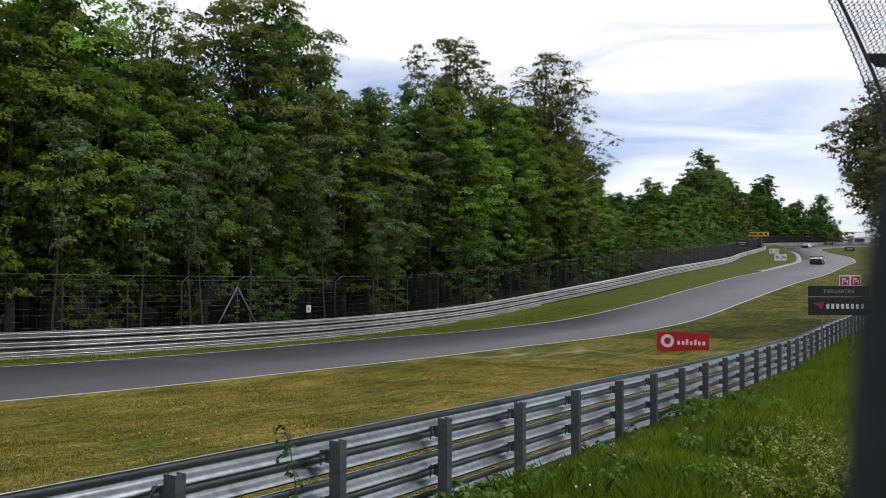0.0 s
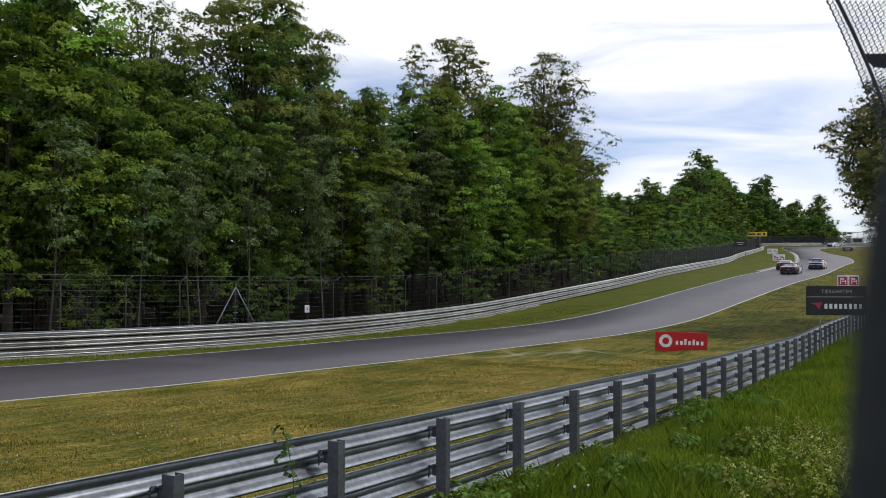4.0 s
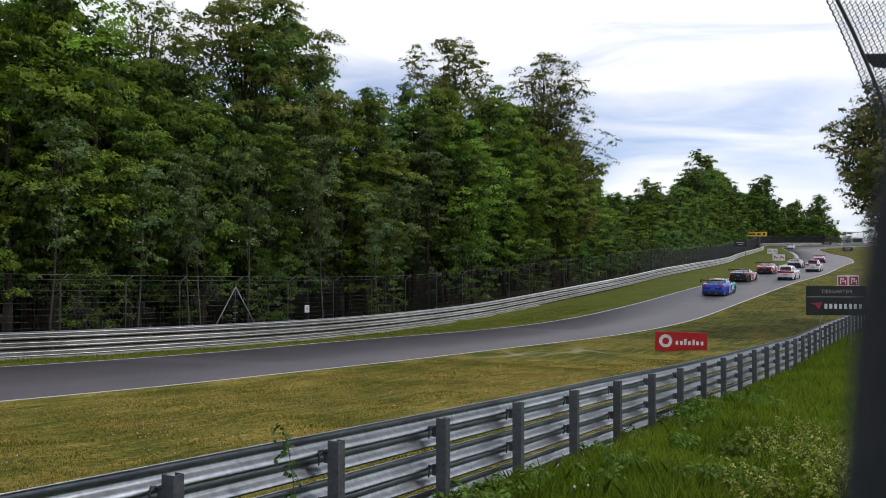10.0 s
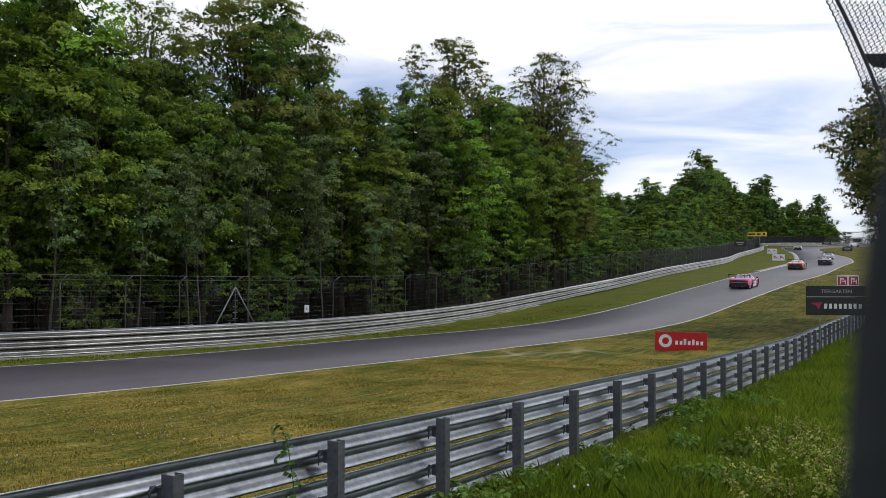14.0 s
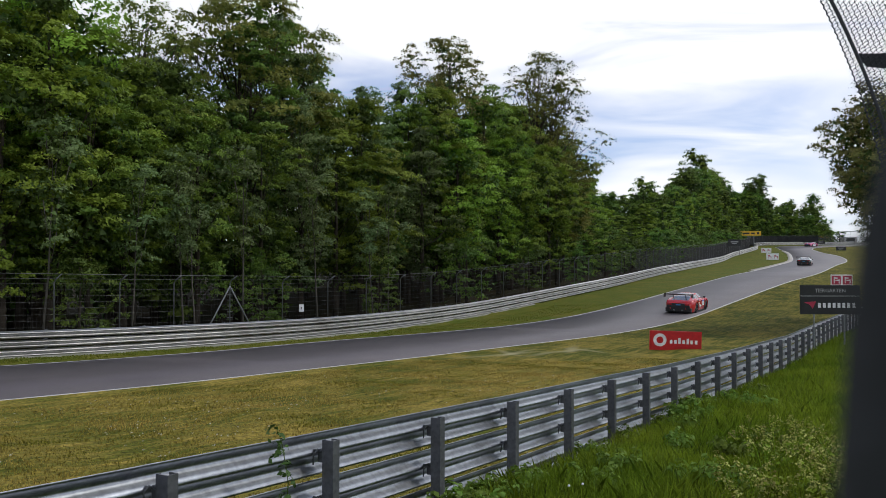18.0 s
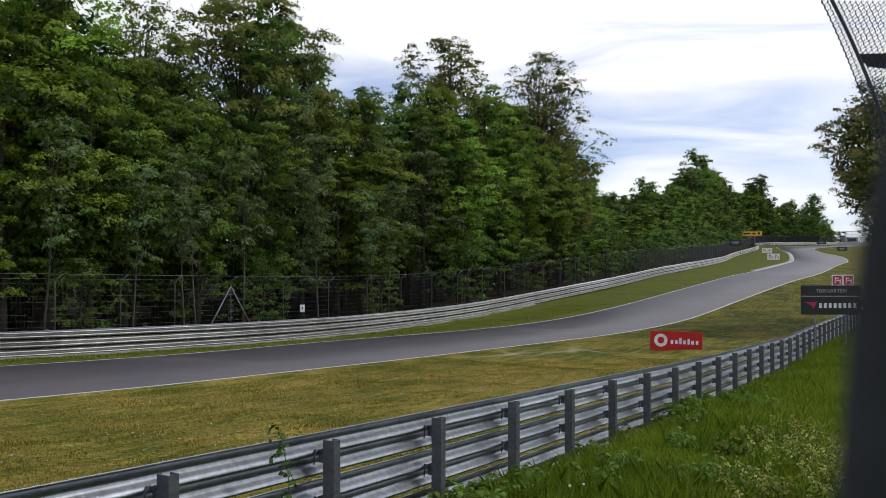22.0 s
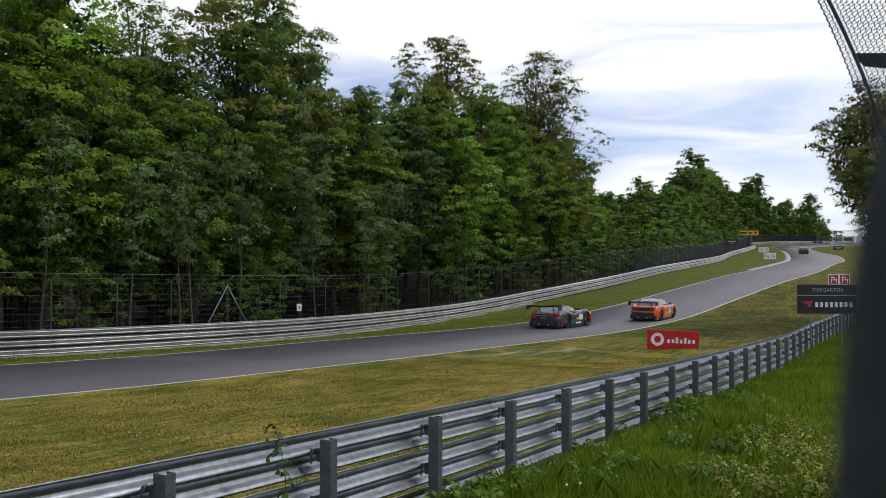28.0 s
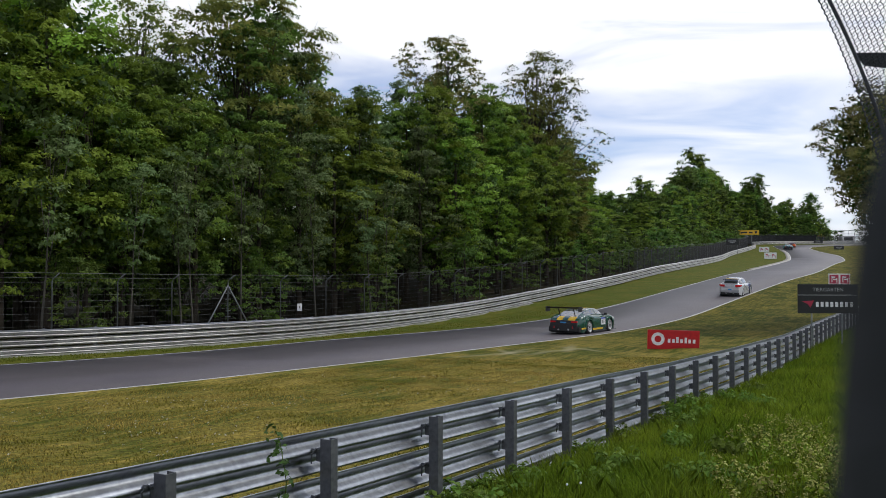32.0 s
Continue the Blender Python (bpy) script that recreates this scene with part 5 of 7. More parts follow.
def weed(x, y, h, seed, flowers, label, name="weed"):
    """A leafy stalked plant, with or without small blossoms."""
    rng = np.random.default_rng(seed)
    th = empty(name, (x, y, gz(x, y) - 0.02), label, "plant", "weeds on the bank")
    bm = bmesh.new()
    tips = []
    for k in range(7):
        a, q = rng.uniform(0, 6.28), rng.uniform(0.05, 0.28)
        tip = Vector((q * math.cos(a), q * math.sin(a), h * rng.uniform(0.6, 1.0)))
        tube(bm, [(0.02 * math.cos(a), 0.02 * math.sin(a), 0), tip * 0.6 + Vector((0, 0, 0.06)), tip], [0.005, 0.004, 0.002], 4)
        tips.append(tip)
    tagged(part("stalk", bm, M_BLADE, th), kind="stuff")
    cs = [t * f for t in tips for f in (0.45, 0.7, 0.92)]
    v, f = leaves(rng, cs, [0.06] * len(cs), 5 if flowers else 14, 0.045 if flowers else 0.062)
    part("foliage", soup("foliage", v, f, M_BLADE if flowers else M_LEAF[0]), None, th)
    if flowers:
        v, f = leaves(rng, tips + [t * 0.9 for t in tips], [0.03] * (2 * len(tips)), 7, 0.026)
        tagged(part("blossom", soup("blossom", v, f, M_FLOWER), None, th), kind="stuff")
    return th


def weeds():
    rng = random.Random(21)
    kinds = [weed(3.3, 7.3, 0.45, 31 + k, True, "tall weed with small yellow-white blossoms on the grassy bank") for k in range(3)]
    plain_ = [weed(0.35, 7.2, 0.30, 41 + k, False, "dark green leafy weed growing beside the crash barrier") for k in range(3)]
    for i in range(30):
        y = 6.3 + 4.2 * rng.random() ** 1.2
        x = y * (0.455 - 0.12 * rng.random() ** 1.3)
        o = copy_thing(kinds[i % 3], pose(x, y, gz(x, y) - 0.02, 0, 0, rng.uniform(0, 360)))
    for i in range(10):
        y = rng.uniform(6.2, 8.4)
        x = -0.79 + (y - 6.62) * 0.579 + rng.uniform(0.15, 0.7)
        copy_thing(plain_[i % 3], pose(x, y, gz(x, y) - 0.02, 0, 0, rng.uniform(0, 360)))
    for i in range(22):
        y = rng.uniform(7.2, 18)
        x = max(y * rng.uniform(0.16, 0.38), -0.6 + (y - 6.62) * 0.579)
        copy_thing(plain_[i % 3], pose(x, y, gz(x, y) - 0.02, 0, 0, rng.uniform(0, 360)))


weeds()


def creeper():
    """A thin climbing shoot that leans over the rail."""
    x, y = -1.05, 5.85
    rng = np.random.default_rng(8)
    th = empty("creeper", (x, y, gz(x, y)), "thin green climbing shoot against the crash barrier", "plant")
    bm = bmesh.new()
    pts = [(0.02, 0, 0), (-0.01, 0.0, 0.35), (0.02, 0.0, 0.7), (-0.02, 0.0, 0.95), (-0.06, 0.0, 1.08)]
    tube(bm, pts, [0.006, 0.005, 0.004, 0.003, 0.002], 5)
    part("stem", bm, M_LEAF[1], th)
    cs = [Vector(p) + Vector((rng.uniform(-0.04, 0.04), 0, 0)) for k in range(4) for p in [np.array(pts[k]) * (1 - q) + np.array(pts[k + 1]) * q for q in (0.2, 0.5, 0.8)]]
    cs += [(-0.12, 0, 0.42), (-0.2, 0, 0.44)]
    v, f = leaves(rng, cs, [0.045] * len(cs), 9, 0.05)
    part("foliage", soup("foliage", v, f, M_INNER), None, th)


creeper()


def dandelion(x, y):
    th = empty("dandelion", (x, y, gz(x, y)), "white dandelion clock on a thin stalk in the grass", "flower", "dandelion clocks")
    part("stalk", tube(bmesh.new(), [(0, 0, 0), (0.01, 0, 0.27)], 0.003, 4), M_BLADE, th)
    bm = bmesh.new()
    bmesh.ops.create_icosphere(bm, subdivisions=2, radius=0.011, matrix=pose(0.01, 0, 0.29))
    part("seed_head", bm, M_WHITE, th, "white fluffy seed head")


for q in ((1.02, 7.1), (1.14, 7.15)):
    dandelion(*q)


# ---- race cars ----
def livery(name, colours, direction=(1, 0, 0.35), wobble=0.05, rough=0.24, metal=0.0):
    """Car paint in bands along a direction: colours as (position in metres, colour)."""
    m = bpy.data.materials.new(name)
    m.use_nodes = True
    n, l = m.node_tree.nodes, m.node_tree.links
    b = n["Principled BSDF"]
    b.inputs["Roughness"].default_value, b.inputs["Coat Weight"].default_value, b.inputs["Coat Roughness"].default_value = rough, 0.5, 0.05
    b.inputs["Metallic"].default_value = metal
    co, dot = n.new("ShaderNodeTexCoord"), n.new("ShaderNodeVectorMath")
    dot.operation = "DOT_PRODUCT"
    dot.inputs[1].default_value = direction
    no = n.new("ShaderNodeTexNoise")
    no.inputs["Scale"].default_value = 2.3
    l.new(co.outputs["Object"], dot.inputs[0])
    l.new(co.outputs["Object"], no.inputs["Vector"])
    ma = n.new("ShaderNodeMath")
    ma.operation = "MULTIPLY_ADD"
    ma.inputs[1].default_value = wobble * 6
    l.new(no.outputs["Fac"], ma.inputs[0])
    l.new(dot.outputs["Value"], ma.inputs[2])
    mr = n.new("ShaderNodeMapRange")
    mr.inputs["From Min"].default_value, mr.inputs["From Max"].default_value = -2.6 + wobble * 3, 2.6 + wobble * 3
    l.new(ma.outputs[0], mr.inputs["Value"])
    ramp = n.new("ShaderNodeValToRGB")
    ramp.color_ramp.interpolation = "CONSTANT"
    el = ramp.color_ramp.elements
    while len(el) < len(colours):
        el.new(0.5)
    for e, (p, c) in zip(el, colours):
        e.position, e.color = min(max((p + 2.6) / 5.2, 0), 1), (*c, 1)
    l.new(mr.outputs["Result"], ramp.inputs["Fac"])
    dirt = n.new("ShaderNodeTexNoise")
    dirt.inputs["Scale"].default_value, dirt.inputs["Detail"].default_value = 9.0, 5.0
    l.new(co.outputs["Object"], dirt.inputs["Vector"])
    dm = n.new("ShaderNodeMapRange")
    dm.inputs["From Min"].default_value, dm.inputs["To Max"].default_value = 0.45, 0.22
    l.new(dirt.outputs["Fac"], dm.inputs["Value"])
    mix = n.new("ShaderNodeMix")
    mix.data_type = "RGBA"
    mix.inputs["B"].default_value = (0.05, 0.045, 0.04, 1)
    l.new(dm.outputs["Result"], mix.inputs["Factor"])
    l.new(ramp.outputs["Color"], mix.inputs["A"])
    l.new(mix.outputs["Result"], b.inputs["Base Color"])
    return m


M_TYRE = surf("tyre_rubber", (0.012, 0.012, 0.013), (0.022, 0.021, 0.020), 6.0, 0.8, fine=60.0)
M_RIM_DARK = surf("dark_alloy", (0.03, 0.03, 0.032), (0.05, 0.05, 0.052), 5.0, 0.4, 0.7)
M_RIM_SILVER = surf("silver_alloy", (0.62, 0.62, 0.63), (0.48, 0.48, 0.49), 5.0, 0.3, 0.8)
M_RIM_GOLD = surf("bronze_alloy", (0.20, 0.15, 0.045), (0.14, 0.105, 0.035), 5.0, 0.35, 0.7)
M_CARBON = surf("carbon_fibre", (0.012, 0.012, 0.013), (0.02, 0.02, 0.021), 12.0, 0.6)
M_DKRED = surf("dark_red_print", (0.30, 0.020, 0.025), (0.24, 0.016, 0.02), 2.0, 0.4)
M_BLUE = surf("blue_print", (0.02, 0.06, 0.45), (0.02, 0.05, 0.38), 2.0, 0.4)
M_SKYBLUE = surf("light_blue_print", (0.05, 0.30, 0.60), (0.05, 0.26, 0.52), 2.0, 0.4)
M_GREEN = surf("green_print", (0.01, 0.35, 0.22), (0.01, 0.3, 0.2), 2.0, 0.4)
M_SILVER = surf("satin_silver", (0.5, 0.5, 0.52), (0.42, 0.42, 0.44), 2.0, 0.35, 0.6)


def plain(name, colour, rough, emission=0.0, alpha_glass=False):
    m = bpy.data.materials.new(name)
    m.use_nodes = True
    b = m.node_tree.nodes["Principled BSDF"]
    b.inputs["Base Color"].default_value, b.inputs["Roughness"].default_value = (*colour, 1), rough
    if emission:
        b.inputs["Emission Color"].default_value, b.inputs["Emission Strength"].default_value = (*colour, 1), emission
    if alpha_glass:
        b.inputs["Transmission Weight"].default_value = 0.35
        b.inputs["IOR"].default_value = 2.1
    return m


M_GLASS = plain("tinted_glass", (0.17, 0.19, 0.20), 0.05, alpha_glass=True)
M_TAIL = plain("red_lamp_lens", (0.45, 0.008, 0.012), 0.15, 0.22)
M_HEAD = plain("clear_lamp_lens", (0.75, 0.75, 0.72), 0.1)

# length, width, height, wheelbase, wheel radius, rear overhang, deck line, glasshouse (rear base, rear top, front top, front base), wing height
CAR_TYPES = {
    "porsche": (4.60, 1.98, 1.27, 2.48, 0.345, 1.12, [(0, .60), (.03, .78), (.10, .90), (.3, .95), (.5, .93), (.65, .88), (.8, .84), (.93, .70), (1, .46)], (.09, .42, .55, .72), 1.22),
    "cup": (4.56, 1.90, 1.27, 2.46, 0.335, 1.10, [(0, .60), (.03, .78), (.10, .90), (.3, .95), (.5, .93), (.65, .88), (.8, .82), (.93, .70), (1, .46)], (.09, .42, .55, .72), 1.25),
    "cayman": (4.40, 1.84, 1.28, 2.48, 0.33, 0.98, [(0, .62), (.03, .84), (.12, .92), (.4, .92), (.65, .88), (.8, .82), (.94, .68), (1, .46)], (.14, .40, .52, .72), 1.12),
    "audi": (4.58, 1.99, 1.19, 2.65, 0.35, 1.00, [(0, .66), (.03, .86), (.15, .93), (.4, .89), (.6, .83), (.8, .78), (.93, .62), (1, .40)], (.16, .42, .53, .76), 1.16),
    "amg": (4.75, 2.03, 1.24, 2.63, 0.35, 1.02, [(0, .62), (.04, .85), (.2, .92), (.4, .90), (.6, .92), (.8, .88), (.94, .70), (1, .44)], (.08, .30, .42, .58), 1.15),
    "bmw": (4.90, 2.04, 1.36, 2.90, 0.355, 1.02, [(0, .70), (.03, .94), (.15, .99), (.35, .96), (.55, .94), (.7, .93), (.88, .82), (.97, .66), (1, .48)], (.12, .33, .50, .66), 1.22),
    "saloon_coupe": (4.42, 1.86, 1.36, 2.66, 0.34, 1.02, [(0, .70), (.03, .97), (.15, 1.02), (.35, .99), (.55, .96), (.7, .95), (.88, .84), (.97, .68), (1, .48)], (.10, .27, .52, .66), 1.08),
    "lambo": (4.55, 2.04, 1.16, 2.65, 0.35, 0.98, [(0, .66), (.04, .84), (.2, .92), (.45, .85), (.65, .77), (.85, .66), (1, .36)], (.18, .42, .52, .80), 1.18),
    "proto": (4.75, 2.02, 1.22, 2.80, 0.355, 0.98, [(0, .72), (.05, .84), (.2, .88), (.36, .78), (.52, .66), (.66, .74), (.8, .80), (.92, .64), (1, .34)], (.26, .46, .56, .74), 1.02),
    "hatch": (4.02, 1.78, 1.46, 2.58, 0.315, 0.66, [(0, .72), (.02, .92), (.1, 1.0), (.4, .97), (.65, .95), (.8, .88), (.95, .72), (1, .48)], (.015, .13, .50, .72), 0),
    "hatch_coupe": (4.46, 1.86, 1.45, 2.69, 0.325, 0.82, [(0, .72), (.02, .95), (.1, 1.02), (.4, .98), (.65, .95), (.82, .86), (.96, .70), (1, .48)], (.03, .24, .50, .74), 0),
    "saloon": (4.52, 1.82, 1.42, 2.76, 0.32, 0.95, [(0, .70), (.03, .98), (.15, 1.03), (.4, .99), (.66, .96), (.85, .84), (.97, .68), (1, .48)], (.14, .30, .55, .70), 0),
    "coupe": (4.30, 1.82, 1.31, 2.57, 0.325, 0.88, [(0, .66), (.03, .90), (.15, .95), (.4, .92), (.66, .90), (.85, .80), (.97, .64), (1, .44)], (.10, .34, .50, .68), 1.08),
}


def wheel_meshes(r, rim_mat, print_mat):
    """Tyre, rim with spokes, and hub, about the y axis; outside towards -y."""
    def lathe(profile, n=28):
        bm = bmesh.new()
        rings = [[bm.verts.new((rad * math.cos(2 * math.pi * k / n), y, rad * math.sin(2 * math.pi * k / n))) for k in range(n)] for rad, y in profile]
        for a, b in zip(rings, rings[1:]):
            for k in range(n):
                bm.faces.new((a[k], b[k], b[(k + 1) % n], a[(k + 1) % n]))
        return bm
    w = 0.29
    tyre = finish("tyre", lathe([(r * 0.70, -w / 2 + 0.01), (r * 0.78, -w / 2), (r * 0.93, -w / 2 + 0.01), (r, -w / 2 + 0.04), (r, w / 2 - 0.04), (r * 0.93, w / 2 - 0.01), (r * 0.72, w / 2)]), M_TYRE, True)
    bm = lathe([(r * 0.72, -w / 2 + 0.005), (r * 0.69, -w / 2 - 0.004), (r * 0.65, -w / 2 + 0.01), (r * 0.62, -w / 2 + 0.09)])
    for k in range(10):
        a = 2 * math.pi * (k // 2) / 5 + (0.16 if k % 2 else -0.16)
        tube(bm, [(0.05 * math.cos(a), -w / 2 + 0.055, 0.05 * math.sin(a)), (r * 0.67 * math.cos(a), -w / 2 + 0.02, r * 0.67 * math.sin(a))], [0.026, 0.016], 4)
    rim = finish("rim", bm, rim_mat)
    hub = finish("wheel", lathe([(0.001, -w / 2 + 0.03), (0.05, -w / 2 + 0.035), (0.06, -w / 2 + 0.07), (r * 0.66, -w / 2 + 0.11), (r * 0.68, w / 2 - 0.02), (0.001, w / 2 - 0.01)]), M_CARBON, True)
    # printed arcs on the sidewall
    bm = bmesh.new()
    for a0 in (0.5, 3.64):
        prev = None
        for a in np.linspace(a0, a0 + 0.95, 8):
            cur = [bm.verts.new((q * math.cos(a), y, q * math.sin(a))) for q, y in ((r * 0.80, -w / 2 - 0.002), (r * 0.89, -w / 2 + 0.004))]
            if prev:
                bm.faces.new((prev[0], cur[0], cur[1], prev[1]))
            prev = cur
    return tyre, rim, hub, finish("tyre_marking", bm, print_mat)


def race_car(kind, label, paint, roof_paint, rim_mat=None, number="", panel=None, wing_mat=None, tail=0.34, spoiler=None, marks=(), strip=None, rear_lower=None, tyre_print=None):
    L, W, H, wb, r, rear, deck, (g0, g1, g2, g3), wing = CAR_TYPES[kind]
    rim_mat, wing_mat, panel = rim_mat or M_RIM_DARK, wing_mat or M_CARBON, panel or M_WHITE
    th = empty("race_car", (0, 0, 0), label, "race car", "cars on the track")
    xr, xf = -L / 2 + rear, -L / 2 + rear + wb
    hw = W / 2
    fx = np.array([p[0] for p in deck]) * L - L / 2
    fz = np.array([p[1] for p in deck])

    def deck_z(x):
        return float(np.interp(x, fx, fz))

    ra = r + 0.072
    xs = set(np.linspace(-L / 2, L / 2, 40))
    for xw in (xr, xf):
        xs |= {xw + ra * math.cos(a) for a in np.linspace(0, math.pi, 13)}
    xs = sorted(xs)
    rings = []
    for x in xs:
        u = (x + L / 2) / L
        w = hw * (1 - 0.19 * max(0, 1 - u / 0.10) ** 1.7 - 0.30 * max(0, (u - 0.90) / 0.10) ** 2)
        w *= 0.965 + 0.035 * max(math.exp(-((x - xr) / 0.55) ** 2), math.exp(-((x - xf) / 0.5) ** 2))
        zd = deck_z(x) + 0.02 * math.exp(-((x - xf) / 0.4) ** 2)
        zb = 0.09 + 0.12 * max(0, 1 - u / 0.06) + 0.05 * max(0, (u - 0.95) / 0.05)
        for xw in (xr, xf):
            d = abs(x - xw)
            if d < ra:
                zb = max(zb, r + math.sqrt(max(ra * ra - d * d, 0)))
        swell = (0.13 if kind == "proto" else 0.04 if wing else 0.0) * max(math.exp(-((x - xr) / 0.50) ** 2), math.exp(-((x - xf) / 0.46) ** 2))
        zb = min(zb, zd - 0.06)
        h = zd - zb
        half = [(w * 0.95, zb), (w * 0.985, zb + 0.10 * h), (w, zb + 0.42 * h), (w * 0.99, zb + 0.78 * h), (w * 0.955, zb + 0.94 * h + swell * 0.7), (w * 0.86, zd + swell), (w * 0.70, zd + swell * 0.75), (w * 0.52, zd + 0.008), (0, zd + 0.018)]
        rings.append([(x, -y, z) for y, z in half] + [(x, y, z) for y, z in half[-2::-1]])
    k = len(rings[0])
    v = np.array(rings).reshape(-1, 3)
    f = [(i * k + j, (i + 1) * k + j, (i + 1) * k + j + 1, i * k + j + 1) for i in range(len(rings) - 1) for j in range(k - 1)]
    me = bpy.data.meshes.new("body")
    tails = [tuple(range(k))[::-1], tuple((len(rings) - 1) * k + j for j in range(k))]
    me.from_pydata([tuple(p) for p in v], [], f + tails)
    me.materials.append(paint)
    for p in me.polygons:
        p.use_smooth = len(p.vertices) == 4
    part("body", me, None, th)
    # dark chassis inside, between the wheels
    bm = boxed(-L / 2 + 0.25, L / 2 - 0.3, -hw + 0.32, hw - 0.32, 0.085, 0.52)
    box(bm, xr + ra + 0.02, xf - ra - 0.02, -hw * 0.93, hw * 0.93, 0.075, 0.2)
    part("underbody", bm, M_CARBON, th)
    # glasshouse
    x0, x1, x2, x3 = (g * L - L / 2 for g in (g0, g1, g2, g3))
    gx = np.unique(np.concatenate([np.linspace(x0, x1, 9), np.linspace(x1, x2, 6), np.linspace(x2, x3, 9)]))
    roof = np.interp(gx, [x0, x0 + (x1 - x0) * 0.55, x1, (x1 + x2) / 2, x2, x2 + (x3 - x2) * 0.5, x3],
                     [deck_z(x0) + 0.01, deck_z(x0) + 0.01 + (H - deck_z(x0)) * (0.68 if kind in ("porsche", "cup", "amg", "coupe", "audi", "lambo") else 0.74), H - 0.025, H, H - 0.03, deck_z(x3) + (H - deck_z(x3)) * 0.60, deck_z(x3) + 0.01])
    rows_ = []
    for x, zr in zip(gx, roof):
        belt = deck_z(x) + 0.004
        hh = max(zr - belt, 0.0)
        e = min((x - x0) / (x1 - x0 + 0.01), (x3 - x) / (x3 - x2 + 0.01), 1)
        wb0 = hw * (0.74 + 0.11 * min(1, max(0, e) * 1.6)) * (0.74 if kind == "proto" else 1.0)
        wt = hw * (0.46 if kind == "proto" else 0.60)
        q = [(wb0, belt - 0.04), (wb0 + (wt - wb0) * 0.10, belt + 0.08 * hh), (wb0 + (wt - wb0) * 0.86, belt + 0.84 * hh), (wt * 0.97, belt + 0.95 * hh), (wt * 0.55, zr), (0, zr + 0.012)]
        rows_.append([(x, -y, z) for y, z in q] + [(x, y, z) for y, z in q[-2::-1]])
    k = 11
    v = np.array(rows_).reshape(-1, 3)
    sets = {"roof": [], "windscreen": [], "rear_window": [], "side_window": [], "side_window.001": [], "quarter_window": [], "quarter_window.001": []}
    split = x1 * 0.55 + x2 * 0.45 - 0.12
    for i in range(len(rows_) - 1):
        xm = (gx[i] + gx[i + 1]) / 2
        tall = roof[i] - deck_z(gx[i]) > 0.10 and roof[i + 1] - deck_z(gx[i + 1]) > 0.10
        for j in range(k - 1):
            q = (i * k + j, (i + 1) * k + j, (i + 1) * k + j + 1, i * k + j + 1)
            name = "roof"
            if j in (1, 8) and tall and x0 + 0.25 < xm:
                if xm > split + 0.06:
                    name = "side_window" if j == 1 else "side_window.001"
                elif xm < split - 0.02:
                    name = "quarter_window" if j == 1 else "quarter_window.001"
            elif 3 <= j <= 6 and xm > x2:
                name = "windscreen"
            elif 3 <= j <= 6 and xm < x1 and xm > x0 + 0.06:
                name = "rear_window"
            sets[name].append(q)
    for name, fs in sets.items():
        if fs:
            used = sorted({a for q in fs for a in q})
            idx = {a: b for b, a in enumerate(used)}
            me = soup(name.split(".")[0], v[used], [[idx[a] for a in q] for q in fs], roof_paint if name == "roof" else M_GLASS, True)
            part(name.split(".")[0], me, None, th, "" if name == "roof" else "dark tinted glass")
    for sy in (-1, 1):
        js = 1 if sy < 0 else 9
        line_ = [Vector(rows_[i][js]) + Vector((0, sy * 0.004, 0.004)) for i in range(len(rows_)) if roof[i] - deck_z(gx[i]) > 0.10 and gx[i] > x0 + 0.25]
        if len(line_) > 2:
            part("window_seal", tube(bmesh.new(), line_, 0.011, 4), M_CARBON, th)
    # a dark cockpit behind the glass, with the roll cage
    bm = boxed(x0 + 0.4, x3 - 0.5, -hw * 0.55, hw * 0.55, 0.5, deck_z((x1 + x2) / 2) + 0.02)
    for sy in (-1, 1):
        tube(bm, [(x1 - 0.2, sy * hw * 0.5, 0.8), (x1 + 0.05, sy * hw * 0.48, H - 0.09), (x2 - 0.02, sy * hw * 0.48, H - 0.10), (x3 - 0.35, sy * hw * 0.55, 0.85)], 0.022, 5)
    box(bm, x1 + 0.1, x1 + 0.3, 0.1, 0.55, 0.6, H - 0.25, 0.03)
    part("cockpit", bm, M_CARBON, th)
    # dark arch liners, flares, shut lines and the vents of the wings
    for xw, flare in ((xr, 0.05), (xf, 0.04)):
        for sy in (-1, 1):
            bm = bmesh.new()
            prev = None
            for a in np.linspace(0.02, math.pi - 0.02, 15):
                ca, sa = math.cos(a), math.sin(a)
                cur = [bm.verts.new((xw + q * ca, sy * yy, r + q * sa)) for q, yy in ((ra - 0.03, hw * 0.90), (ra - 0.012, hw + 0.012), (ra + flare, hw + 0.008), (ra + flare + 0.012, hw * 0.93))]
                if prev:
                    for k_ in range(3):
                        bm.faces.new((prev[k_], cur[k_], cur[k_ + 1], prev[k_ + 1]))
                prev = cur
            part("wheel_arch", bm, paint, th)
            part("arch_liner", boxed(xw - ra * 0.97, xw + ra * 0.97, min(sy * hw * 0.42, sy * hw * 0.62), max(sy * hw * 0.42, sy * hw * 0.62), 0.12, r + ra * 0.95), M_CARBON, th)
